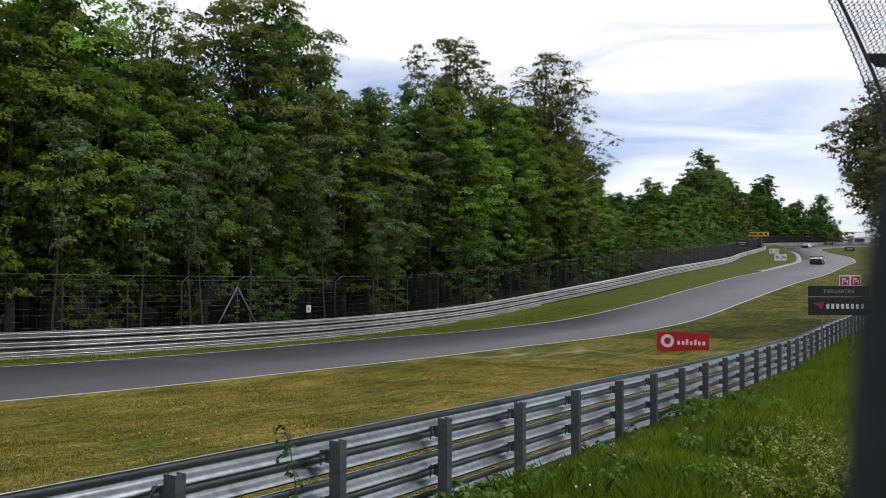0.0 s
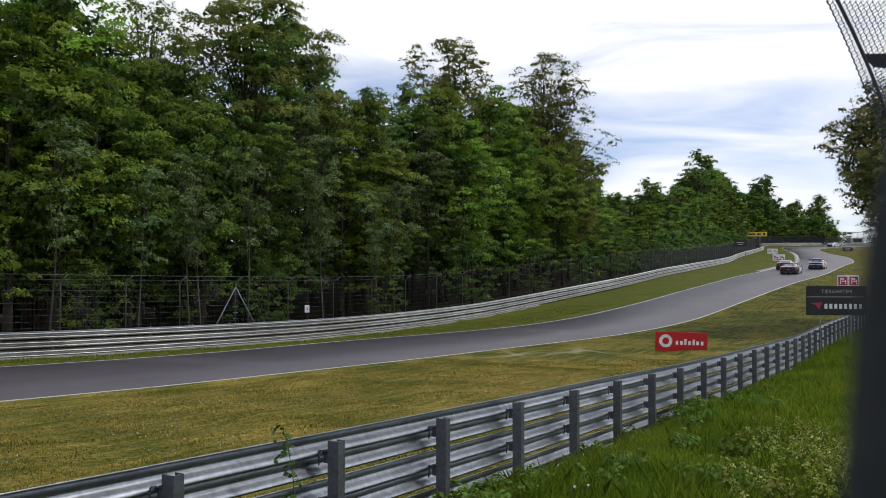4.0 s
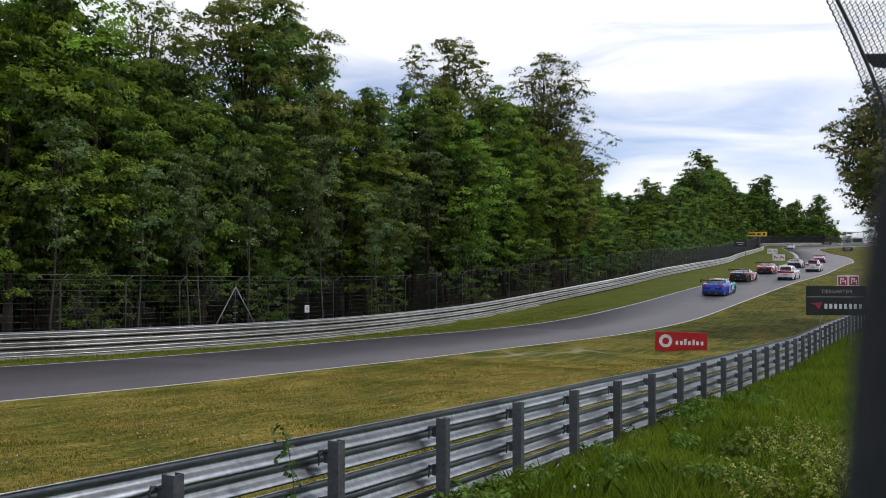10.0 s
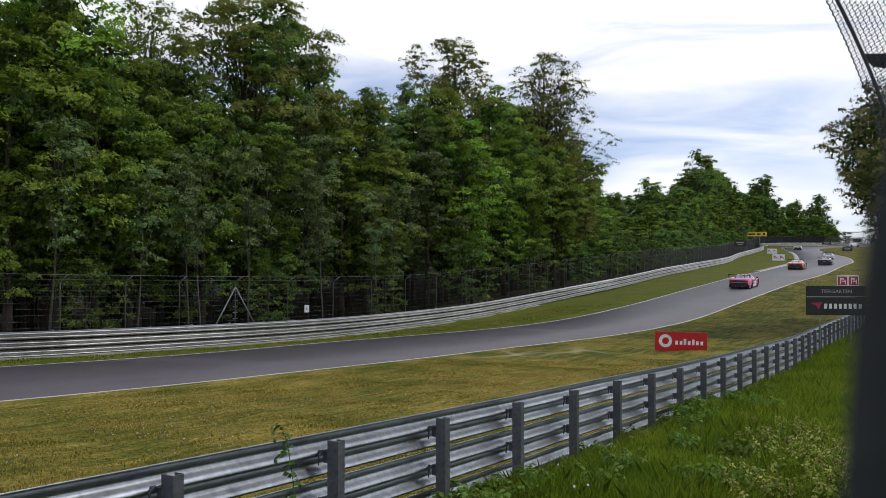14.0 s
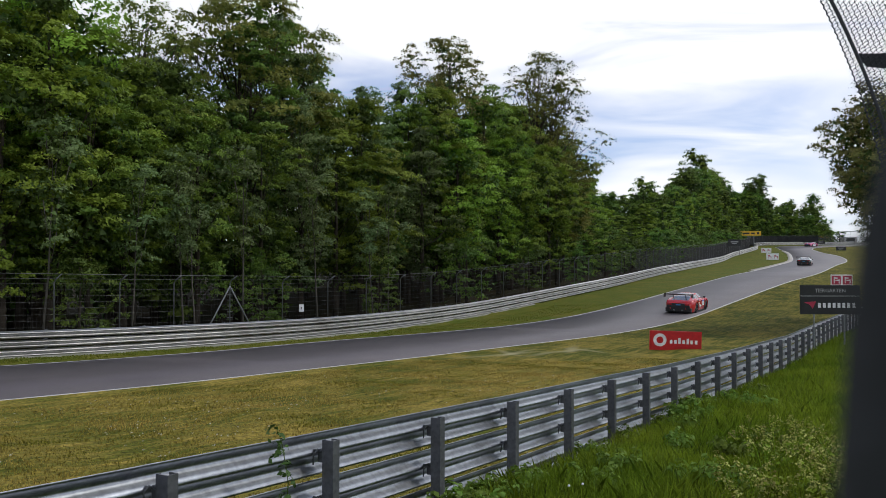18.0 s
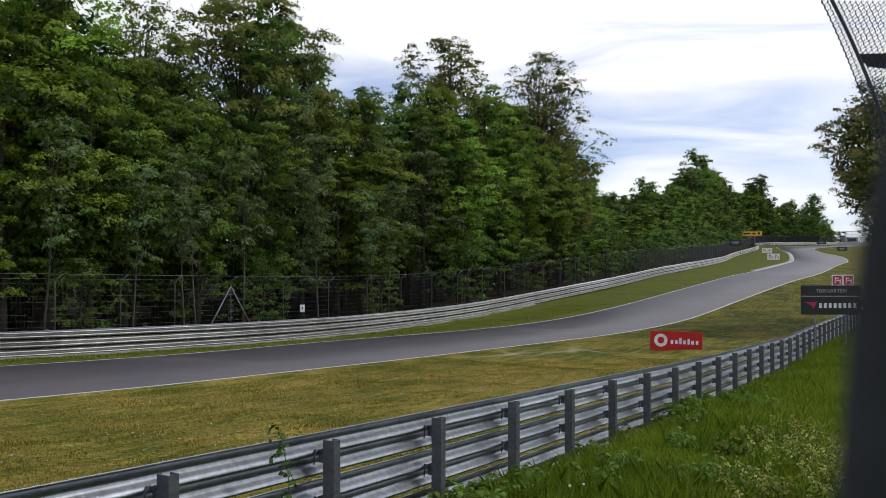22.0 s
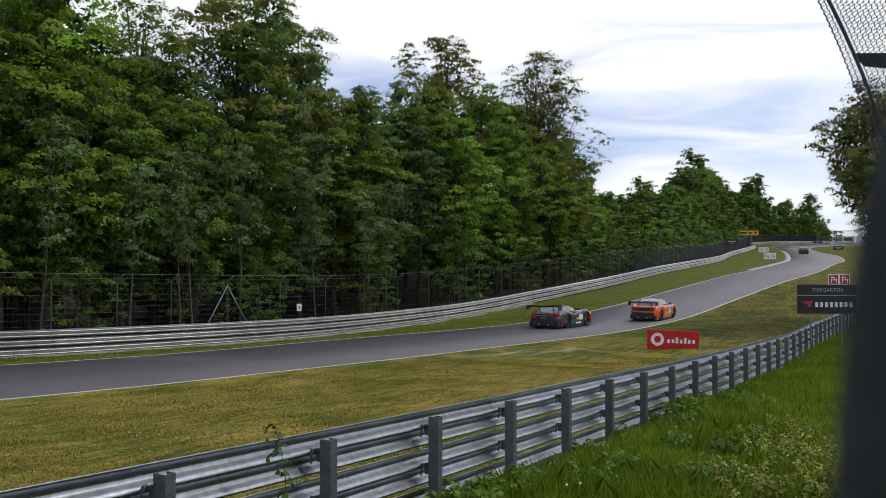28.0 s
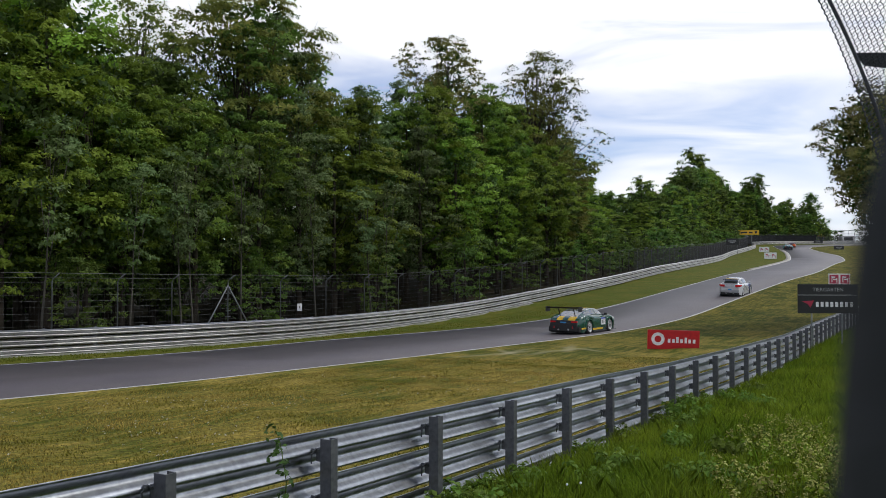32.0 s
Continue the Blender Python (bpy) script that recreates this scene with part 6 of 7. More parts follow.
    for sy in (-1, 1):
        ys_ = sorted((sy * hw * 0.955, sy * hw * 0.975))
        for xl in (xf - ra - 0.10, xr + ra + 0.12):
            part("shut_line", boxed(xl - 0.006, xl + 0.006, ys_[0], ys_[1], 0.22, deck_z(xl) - 0.10), M_CARBON, th)
        if wing:
            xv = xf - ra - 0.06
            part("wing_vent", boxed(xv - 0.07, xv + 0.03, min(sy * hw * 0.90, sy * hw * 0.978), max(sy * hw * 0.90, sy * hw * 0.978), 0.14, 0.62, 0.01), M_CARBON, th, "black wing vent")
            part("corner_vent", boxed(-L / 2 + 0.03, -L / 2 + 0.26, min(sy * hw * 0.74, sy * hw * 0.90), max(sy * hw * 0.74, sy * hw * 0.90), 0.13, 0.40, 0.02), rear_lower or M_CARBON, th, "rear corner vent")
            part("dive_plane", boxed(L / 2 - 0.42, L / 2 - 0.12, min(sy * hw * 0.70, sy * hw * 0.92), max(sy * hw * 0.70, sy * hw * 0.92), 0.30, 0.315), M_CARBON, th)
    # wheels
    tyre, rim, hub, arcs = wheel_meshes(r, rim_mat, tyre_print or M_GREY)
    wheels = []
    for xw in (xr, xf):
        for sy in (-1, 1):
            wl = part("wheel", hub, None, th)
            wl.matrix_basis = pose(xw, sy * (hw - 0.15), r, 0, 0, 0 if sy < 0 else 180)
            part("tyre", tyre, None, wl)
            part("rim", rim, None, wl)
            if wing:
                part("tyre_marking", arcs, None, wl)
            wheels.append(wl)
    # tail
    zt = deck_z(-L / 2 + 0.12)
    xb = -L / 2
    zl = min(zt - 0.17, 0.80)
    for sy in (-1, 1):
        y0, y1 = sorted((sy * hw * 0.79, sy * hw * (0.79 - tail)))
        part("tail_lamp", boxed(xb - 0.012, xb + 0.10, y0, y1, zl, zl + (0.09 if wing else 0.17), 0.02), M_TAIL, th, "red tail lamp")
        if not wing:
            bm = bmesh.new()
            tube(bm, [(xb + 0.02, sy * hw * 0.70, zl + 0.085), (xb + 0.09, sy * hw * 0.80, zl + 0.09), (xb + 0.26, sy * hw * 0.895, zl + 0.12), (xb + 0.40, sy * hw * 0.93, zl + 0.15)], [0.085, 0.09, 0.075, 0.02], 8)
            part("tail_lamp_side", bm, M_TAIL, th, "red tail lamp wrapped round the corner", True)
        part("headlamp", boxed(L / 2 - 0.52, L / 2 - 0.22, min(sy * hw * 0.62, sy * hw * 0.86), max(sy * hw * 0.62, sy * hw * 0.86), deck_z(L / 2 - 0.36) - 0.06, deck_z(L / 2 - 0.36) + 0.025, 0.03), M_HEAD, th, "clear headlamp")
        bm = boxed(x3 - 0.42, x3 - 0.24, min(sy * hw * 0.94, sy * hw * 1.08), max(sy * hw * 0.94, sy * hw * 1.08), deck_z(x3) + 0.04, deck_z(x3) + 0.16, 0.03)
        box(bm, x3 - 0.34, x3 - 0.30, min(sy * hw * 0.78, sy * hw * 0.98), max(sy * hw * 0.78, sy * hw * 0.98), deck_z(x3) + 0.03, deck_z(x3) + 0.06)
        part("mirror", bm, roof_paint if not wing else M_CARBON, th)
        part("side_skirt", boxed(xr + ra + 0.02, xf - ra - 0.02, min(sy * hw * 0.93, sy * hw * 0.995), max(sy * hw * 0.93, sy * hw * 0.995), 0.06, 0.13, 0.008), M_CARBON, th)
        part("exhaust", tube(bmesh.new(), [(xb - 0.03, sy * 0.28, 0.24), (xb + 0.15, sy * 0.28, 0.24)], 0.045, 10), M_SILVER, th)
    part("rear_bumper", boxed(xb - 0.02, xb + 0.22, -hw * 0.80, hw * 0.80, 0.33 if rear_lower else 0.15, 0.56 if wing or rear_lower else 0.33, 0.03), rear_lower or M_CARBON, th, "" if rear_lower else "dark lower rear bumper")
    if rear_lower:
        part("rear_valance", boxed(xb - 0.012, xb + 0.20, -hw * 0.79, hw * 0.79, 0.14, 0.325, 0.02), M_CARBON, th, "black rear valance")
    if wing and not rear_lower:
        part("tail_panel", boxed(xb - 0.005, xb + 0.06, -hw * 0.77, hw * 0.77, zl - 0.06, zl + 0.12, 0.01), M_CARBON, th, "black mesh tail panel")
        for sy in (-1, 1):
            part("tow_strap", boxed(xb - 0.04, xb - 0.015, sy * 0.52 - 0.02, sy * 0.52 + 0.02, 0.30, 0.42), M_RED, th)
    bm = boxed(xb - 0.03, xb + 0.5, -hw * 0.8, hw * 0.8, 0.09, 0.11)
    for y in (-0.55, -0.18, 0.18, 0.55):
        box(bm, xb - 0.03, xb + 0.45, y - 0.008, y + 0.008, 0.09, 0.2)
    part("diffuser", bm, M_CARBON, th)
    part("splitter", boxed(L / 2 - 0.45, L / 2 + 0.06, -hw * 0.86, hw * 0.86, 0.07, 0.09, 0.005), M_CARBON, th)
    part("grille", boxed(L / 2 - 0.04, L / 2 + 0.006, -hw * 0.45, hw * 0.45, 0.18, 0.36, 0.01), M_CARBON, th)
    part("licence_bar", boxed(xb - 0.035, xb - 0.012, -0.16, 0.16, 0.575 if wing else 0.515, 0.645 if wing else 0.60), M_SKYBLUE, th, "small blue plate")
    if wing:
        wx, wing = xb + 0.08, wing + 0.05
        bm = bmesh.new()
        arc = [(-0.21, 0.075), (-0.12, 0.028), (0.0, 0.004), (0.10, 0.0), (0.17, 0.012)]
        prof = arc + [(a_, b_ + 0.016 + 0.016 * (1 - abs(a_ + 0.02) / 0.2)) for a_, b_ in arc[::-1]]
        ends = [[bm.verts.new((wx + a_, yy, wing + b_)) for a_, b_ in prof] for yy in (-hw * 0.955, hw * 0.955)]
        for k_ in range(len(prof)):
            bm.faces.new((ends[0][k_], ends[0][(k_ + 1) % len(prof)], ends[1][(k_ + 1) % len(prof)], ends[1][k_]))
        bm.faces.new(ends[0][::-1])
        bm.faces.new(ends[1])
        bmesh.ops.recalc_face_normals(bm, faces=bm.faces[:])
        wg = part("rear_wing", bm, wing_mat, th, "dark carbon rear wing")
        for sy in (-1, 1):
            part("endplate", boxed(wx - 0.25, wx + 0.20, sy * hw * 0.96 - 0.010, sy * hw * 0.96 + 0.010, wing - 0.16, wing + 0.10), wing_mat, wg)
            part("wing_post", tube(bmesh.new(), [(wx + 0.42, sy * 0.42, deck_z(wx + 0.42) - 0.02), (wx + 0.20, sy * 0.42, wing - 0.02), (wx + 0.02, sy * 0.42, wing + 0.06)], 0.026, 6), wing_mat, wg)
    elif spoiler:
        sp = boxed(x0 - 0.10, x0 + 0.42, -hw * 0.62, hw * 0.62, H - 0.10, H - 0.055, 0.01) if kind != "saloon" else boxed(xb - 0.02, xb + 0.2, -hw * 0.7, hw * 0.7, zt + 0.05, zt + 0.08, 0.01)
        part("roof_spoiler", sp, spoiler, th)
    if strip:
        zs = roof[6] if kind.startswith("hatch") else roof[5]
        part("sun_strip", boxed(gx[5] - 0.03, gx[5] + 0.03, -hw * 0.5, hw * 0.5, zs - 0.05, zs + 0.045, 0.01), strip, th, "coloured strip across the rear window")
    # start number and sponsors' marks on both flanks
    for sy in (-1, 1):
        yo = sy * (hw * 0.968 + 0.004)
        cx = xf - ra - 0.42
        pn = part("number_panel", boxed(cx - 0.27, cx + 0.27, min(yo, yo + sy * 0.006), max(yo, yo + sy * 0.006), 0.40, 0.76), panel, th)
        part("bar", boxed(cx - 0.27, cx + 0.27, min(yo, yo + sy * 0.009), max(yo, yo + sy * 0.009), 0.70, 0.76), M_BLUE, th)
        if number:
            lettering(number, 0.30, M_BLACK, pn, pose(cx, yo + sy * 0.009, 0.55, 90, 0, 0 if sy < 0 else 180))
        for mx, mz, mw, mh, mm in marks:
            part("mark", boxed(mx - mw / 2, mx + mw / 2, min(yo, yo + sy * 0.005), max(yo, yo + sy * 0.005), mz - mh / 2, mz + mh / 2), mm, th)
    return th, wheels, r


WHITE, BLACKC, REDC, YEL, ORG = (0.82, 0.82, 0.83), (0.015, 0.015, 0.017), (0.55, 0.015, 0.02), (0.80, 0.50, 0.01), (0.72, 0.13, 0.015)
DKRED, BLUEC, PINKC, TURQ = (0.22, 0.01, 0.015), (0.008, 0.055, 0.46), (0.70, 0.12, 0.30), (0.02, 0.42, 0.42)
SILV, GRN, DKGRN, SKY, NAVY = (0.55, 0.56, 0.58), (0.01, 0.42, 0.28), (0.012, 0.075, 0.045), (0.08, 0.30, 0.55), (0.02, 0.03, 0.14)


def solid(name, c, **k):
    return livery(name, [(-2.6, c), (2.5, c)], **k)


CARS = []


def field(rows, *args, **more):
    CARS.append((*race_car(*args, **more), rows))


field([(0, 529, -0.2)],
      "porsche", "white grand touring race car far up the track", solid("paint_white_a", WHITE), solid("roof_white_a", WHITE))
field([(0, 424, -0.6), (1, 502, 0.2)],
      "audi", "dark red and white race car heading for the bend", livery("paint_red_white", [(-2.6, DKRED), (0.2, WHITE)]), solid("roof_dark_red", DKRED))
field([(0.5, 292.5, 1.6), (0.6, 299, 2.35), (0.7, 308, 1.45), (1, 327.75, 1.9), (1.5, 368.5, -0.2), (2, 396.5, -0.5), (2.5, 434, -1.6), (3, 477.5, -2.1)],
      "porsche", "white rear-engined race car with red and blue front wing flash", livery("paint_white_flash", [(-2.6, WHITE), (1.05, REDC), (1.32, SKY), (1.42, WHITE)], (1, 0, -0.6)), solid("roof_silver_dark", (0.30, 0.30, 0.33)), rim_mat=M_RIM_SILVER, number="17", marks=[(-0.35, 0.62, 0.16, 0.20, M_BLACK), (-0.12, 0.62, 0.18, 0.20, M_BLACK), (0.10, 0.62, 0.16, 0.20, M_BLACK)], strip=M_YELLOW)
field([(2.5, 295.75, 1.9), (3, 330.5, 1.75)],
      "bmw", "white race coupe with red roof and yellow stripes", livery("paint_white_red_yellow", [(-2.6, SILV), (-1.7, YEL), (-1.45, REDC), (-0.7, WHITE), (1.7, YEL), (1.95, WHITE)], (1, 0, 0.5)), solid("roof_red_a", REDC), number="102", marks=[(-0.5, 0.60, 0.3, 0.16, M_RED), (0.02, 0.5, 0.1, 0.3, M_RED)], strip=M_YELLOW)
field([(2.5, 293.75, -2.75), (3, 327.75, -1.7)],
      "porsche", "red and white rear-engined race car with silver wheels", livery("paint_red_rear", [(-2.6, DKRED), (-1.3, REDC), (-0.65, WHITE), (1.5, REDC)], (1, 0, 0.4)), solid("roof_red_b", REDC), rim_mat=M_RIM_SILVER, number="30", marks=[(-0.1, 0.62, 0.4, 0.14, M_GREY)], wing_mat=M_SILVER)
field([(2.5, 286.85, 1.15), (3, 319.5, 1.75), (3.5, 351.5, 0.25)],
      "audi", "mid-engined race car with black tail, pale flanks and orange roof", livery("paint_black_white", [(-2.6, BLACKC), (-1.0, WHITE), (0.15, (0.30, 0.52, 0.52)), (0.6, WHITE), (1.5, BLACKC)], (1, 0, 0.3)), livery("roof_orange_white", [(-2.6, ORG), (0.1, (0.60, 0.45, 0.42)), (0.4, WHITE)]), marks=[(-0.2, 0.45, 0.5, 0.16, M_GREEN), (-0.3, 0.25, 0.8, 0.05, M_BLACK)], strip=M_WHITE)
field([(5.5, 314.75, 1.15), (6, 338.5, 1), (7, 386.5, -0.5), (8, 435.5, -1.6), (8.5, 468, -1.8)],
      "saloon", "white touring saloon with yellow roof and blue and red flanks", livery("paint_multi", [(-2.6, WHITE), (-1.35, SKY), (-0.6, REDC), (0.9, YEL), (1.5, BLUEC), (1.9, REDC)], (1, 0, 0.3)), solid("roof_pale_yellow", (0.62, 0.60, 0.16)), marks=[(-0.3, 0.55, 0.6, 0.2, M_BLACK)], spoiler=M_SKYBLUE, rear_lower=M_WHITE)
field([(6, 286.45, 0.25), (6.5, 314.5, 0.85), (7, 338.75, 1.15), (7.5, 365.5, -0.1), (8, 390, -0.6), (8.5, 415.5, -1.2), (9, 449.5, -2.2)],
      "cayman", "white sports car with dull red roof pillars and red door graphics", livery("paint_white_c", [(-2.6, WHITE), (1.72, DKRED), (1.82, WHITE), (1.92, DKRED), (2.02, WHITE), (2.1, BLACKC)], (1, 0, 0), 0.0), solid("roof_dull_red", (0.40, 0.06, 0.05)), number="134", marks=[(0.0, 0.53, 0.34, 0.30, M_DKRED), (0.05, 0.40, 0.40, 0.08, M_BLACK), (0.80, 0.66, 0.13, 0.05, M_DKRED), (0.80, 0.55, 0.13, 0.05, M_BLACK), (0.80, 0.44, 0.13, 0.05, M_BLACK), (0.80, 0.33, 0.13, 0.05, M_DKRED), (0.1, 0.20, 1.1, 0.03, M_GREY), (-0.55, 0.76, 0.5, 0.06, M_DKRED), (0.1, 0.78, 0.7, 0.04, M_DKRED)], strip=M_YELLOW, rear_lower=M_WHITE)
field([(8, 297.75, 1.75), (8.5, 322.5, 1.6), (9, 345.75, 1.75), (10, 392.5, 1.8)],
      "hatch", "white hatchback race car with orange stripe behind the door", livery("paint_white_orange", [(-2.6, WHITE), (-0.92, ORG), (-0.72, (0.35, 0.33, 0.32)), (-0.6, WHITE)], (1, 0, 0.2), 0.0), solid("roof_white_d", WHITE), number="129", marks=[(-0.15, 0.55, 0.3, 0.05, M_GREY), (0.0, 0.42, 0.8, 0.025, M_GREY), (0.1, 0.36, 0.5, 0.02, M_GREY), (-1.2, 0.72, 0.22, 0.04, M_BLUE)], spoiler=M_RED, strip=M_YELLOW)
field([(8, 301.25, -2.3), (8.5, 335.5, -0.95), (9, 368.5, -0.7)],
      "audi", "magenta and pale pink mid-engined race car with black tail", livery("paint_purple", [(-2.6, (0.42, 0.05, 0.22)), (-1.75, (0.72, 0.42, 0.58)), (-0.9, (0.45, 0.05, 0.22)), (-0.5, (0.70, 0.30, 0.50))], (1, 0, 0.7)), solid("roof_pale_pink", (0.70, 0.32, 0.52)), strip=M_YELLOW, wing_mat=M_PINK)
field([(8.5, 308.25, 2.5), (9, 330.75, 1.9), (10, 372.5, 2)],
      "hatch", "white hatchback race car with red tail and yellow window strip", solid("paint_white_e", WHITE), solid("roof_white_e", WHITE), number="125", tail=0.78, spoiler=M_WHITE, strip=M_YELLOW, marks=[(0.0, 0.44, 1.2, 0.02, M_GREY), (-0.7, 0.46, 0.14, 0.05, M_BLACK)])
field([(8.5, 306.25, -2.45), (9, 337.75, -2.45), (10, 406, -1.7)],
      "amg", "silver and black long-bonnet race coupe", livery("paint_silver_black", [(-2.6, SILV), (-1.15, BLACKC), (0.0, (0.30, 0.28, 0.26)), (0.5, BLACKC), (1.3, SILV)], (1, 0, -0.4)), solid("roof_silver", SILV), number="11", marks=[(-0.2, 0.3, 0.9, 0.06, M_WHITE)])
field([(8.5, 292.75, -2.45), (9, 325.25, -2.45), (10, 383.5, -2.3)],
      "porsche", "red and white rear-engined race car with wavy colours", livery("paint_red_wave", [(-2.6, WHITE), (-1.75, REDC), (-1.25, WHITE), (-0.5, REDC), (0.7, WHITE), (1.5, REDC)], (1, 0, 0.9), 0.12), solid("roof_red_c", (0.62, 0.03, 0.03)), number="12", strip=M_YELLOW, wing_mat=M_CARBON, marks=[(-0.45, 0.62, 0.3, 0.16, M_WHITE), (0.0, 0.25, 0.5, 0.06, M_WHITE)])
field([(9, 312, -0.8), (10, 368, -1.6)],
      "audi", "black, red and white mid-engined race car", livery("paint_black_red", [(-2.6, BLACKC), (-1.2, REDC), (-0.85, WHITE), (-0.5, REDC), (0.45, WHITE), (1.3, (0.6, 0.62, 0.64))], (1, 0, 0.3)), solid("roof_red_d", REDC), strip=M_YELLOW, number="8", marks=[(-0.2, 0.60, 0.3, 0.05, M_WHITE), (0.0, 0.15, 1.1, 0.03, M_GREY)])
field([(9, 291.25, 1.75), (9.3, 312.5, 0.25), (9.7, 336.75, -0.8), (10, 351.25, 0.25), (11, 410, -1)],
      "bmw", "blue race coupe with turquoise-green front and bonnet", livery("paint_blue_green", [(-2.6, BLUEC), (-0.55, (0.40, 0.52, 0.78)), (-0.38, BLUEC), (0.0, (0.10, 0.25, 0.62)), (0.08, BLUEC), (1.15, GRN)], (1, 0, 0.75)), livery("roof_blue", [(-2.6, BLUEC), (1.3, GRN)], (1, 0, 0.45)), rear_lower=M_BLUE, number="33", strip=M_YELLOW, marks=[(-0.25, 0.72, 0.5, 0.05, M_SKYBLUE), (-0.2, 0.25, 0.9, 0.05, M_SKYBLUE)])
field([(11, 295.1, 2.25), (11.5, 336.25, 0.3), (12, 363.5, 0.7), (12.5, 402, -0.4)],
      "proto", "white low prototype race car with yellow roof flash", livery("paint_white_f", [(-2.6, WHITE), (2.4, WHITE)]), livery("roof_white_yellow", [(-2.6, (0.45, 0.50, 0.05)), (-1.0, WHITE), (0.05, (0.62, 0.62, 0.10)), (0.25, WHITE)], (1, 0.6, 0)), rim_mat=M_RIM_GOLD, number="704", marks=[(0.30, 0.20, 0.8, 0.12, M_BLACK), (-0.75, 0.66, 0.16, 0.05, M_BLACK), (-0.3, 0.52, 0.3, 0.05, M_SKYBLUE), (-0.2, 0.42, 0.2, 0.03, M_GREY)])
field([(12, 316.75, 2.2), (12.5, 348.75, 1.9), (13, 384.5, 0.3)],
      "amg", "white long-bonnet race coupe with black tail", livery("paint_white_g", [(-2.6, (0.5, 0.5, 0.52)), (-2.0, WHITE), (0.6, WHITE)]), solid("roof_white_g", WHITE), rear_lower=M_WHITE, marks=[(-0.2, 0.30, 0.8, 0.10, M_BLACK), (-0.3, 0.6, 0.3, 0.12, M_RED)])
field([(12, 286.85, 1.15), (12.5, 322, 1.6), (13, 354.25, 1)],
      "audi", "white mid-engined race car with blue and black tail and red roof", livery("paint_white_black", [(-2.6, BLACKC), (-2.15, NAVY), (-0.85, (0.04, 0.15, 0.52)), (-0.45, WHITE)], (1, 0, -0.4)), livery("roof_red_blue", [(-2.6, (0.50, 0.05, 0.03)), (-0.35, (0.04, 0.15, 0.52)), (-0.1, WHITE)]), tyre_print=M_YELLOW, strip=M_YELLOW, number="3", marks=[(-0.2, 0.50, 0.3, 0.06, M_BLUE), (0.0, 0.18, 1.0, 0.05, M_BLACK), (0.35, 0.55, 0.06, 0.3, M_BLUE)])
field([(12.5, 296.25, 1.45), (13, 332, 0.85), (13.5, 364, -0.2), (14, 398.5, -0.8)],
      "lambo", "orange and white race car with black tail and yellow sills", livery("paint_orange", [(-2.6, BLACKC), (-1.95, ORG), (-1.0, WHITE), (0.0, (0.16, 0.03, 0.04)), (0.75, ORG), (1.6, (0.5, 0.5, 0.45))], (1, 0, 0.8), 0.08), solid("roof_orange", ORG), tyre_print=M_YELLOW, number="35", marks=[(-0.1, 0.17, 1.3, 0.05, M_YELLOW)])
field([(13, 288.45, 1.75), (13.5, 325, 0.85), (14, 359.5, 0.4), (14.5, 381, -0)],
      "audi", "pink and white mid-engined race car with blue lettering bars", livery("paint_pink", [(-2.6, (0.75, 0.18, 0.35)), (-1.0, PINKC), (2.1, (0.75, 0.3, 0.4))]), solid("roof_pink", PINKC), tyre_print=M_YELLOW, number="24", marks=[(-0.2, 0.40, 1.5, 0.44, M_WHITE), (-0.78, 0.46, 0.12, 0.22, M_BLUE), (-0.48, 0.46, 0.16, 0.22, M_BLUE), (-0.27, 0.46, 0.16, 0.22, M_BLUE), (-0.06, 0.46, 0.16, 0.22, M_BLUE)])
field([(16.5, 312, 1.15), (17, 343.25, 1.75), (17.5, 372.5, 0.5), (18, 413.5, -0.4), (19, 495.5, -0.6)],
      "audi", "grey and black mid-engined race car with red trim", livery("paint_grey_red", [(-2.6, BLACKC), (-1.7, SILV), (0.2, REDC), (0.6, (0.4, 0.4, 0.42))], (1, 0, 0.3)), solid("roof_grey", (0.45, 0.44, 0.45)), marks=[(-0.3, 0.4, 0.4, 0.1, M_RED)])
field([(17.5, 304.5, 0.85), (18, 336.75, 2.05), (18.5, 368.5, 0.9), (19, 410, -0.5), (20, 487.5, -1.2)],
      "porsche", "bright red rear-engined race car with pink and yellow marks", livery("paint_red", [(-2.6, REDC), (1.3, (0.62, 0.03, 0.06)), (1.8, REDC)]), solid("roof_red_e", (0.62, 0.03, 0.04)), number="2", marks=[(-0.55, 0.58, 0.2, 0.24, M_WHITE), (-0.2, 0.42, 0.4, 0.14, M_WHITE), (0.95, 0.72, 0.2, 0.12, M_PINK)])
# the grey rear half of this roof's paint stands in for sky glare
field([(24.6, 288.25, 1.75), (25, 311.25, 1.45), (25.5, 336, 0.55), (27.5, 444, -1.3), (28, 476, -0.9)],
      "saloon_coupe", "black touring race coupe with pink graphics", livery("paint_black_pink", [(-2.6, BLACKC), (-0.9, (0.10, 0.01, 0.04)), (-0.3, BLACKC), (1.6, (0.04, 0.03, 0.03))], (1, 0, 0.6), 0.12), livery("roof_black_with_glare", [(-2.6, (0.40, 0.40, 0.39)), (-0.5, (0.60, 0.42, 0.05)), (-0.3, BLACKC)], (1, 0, 0), 0.0), number="119", panel=M_WHITE, rim_mat=M_RIM_DARK, marks=[(0.95, 0.40, 0.3, 0.16, M_RED), (0.25, 0.22, 0.3, 0.07, M_YELLOW), (-0.2, 0.5, 0.3, 0.04, M_PINK)], strip=M_WHITE)
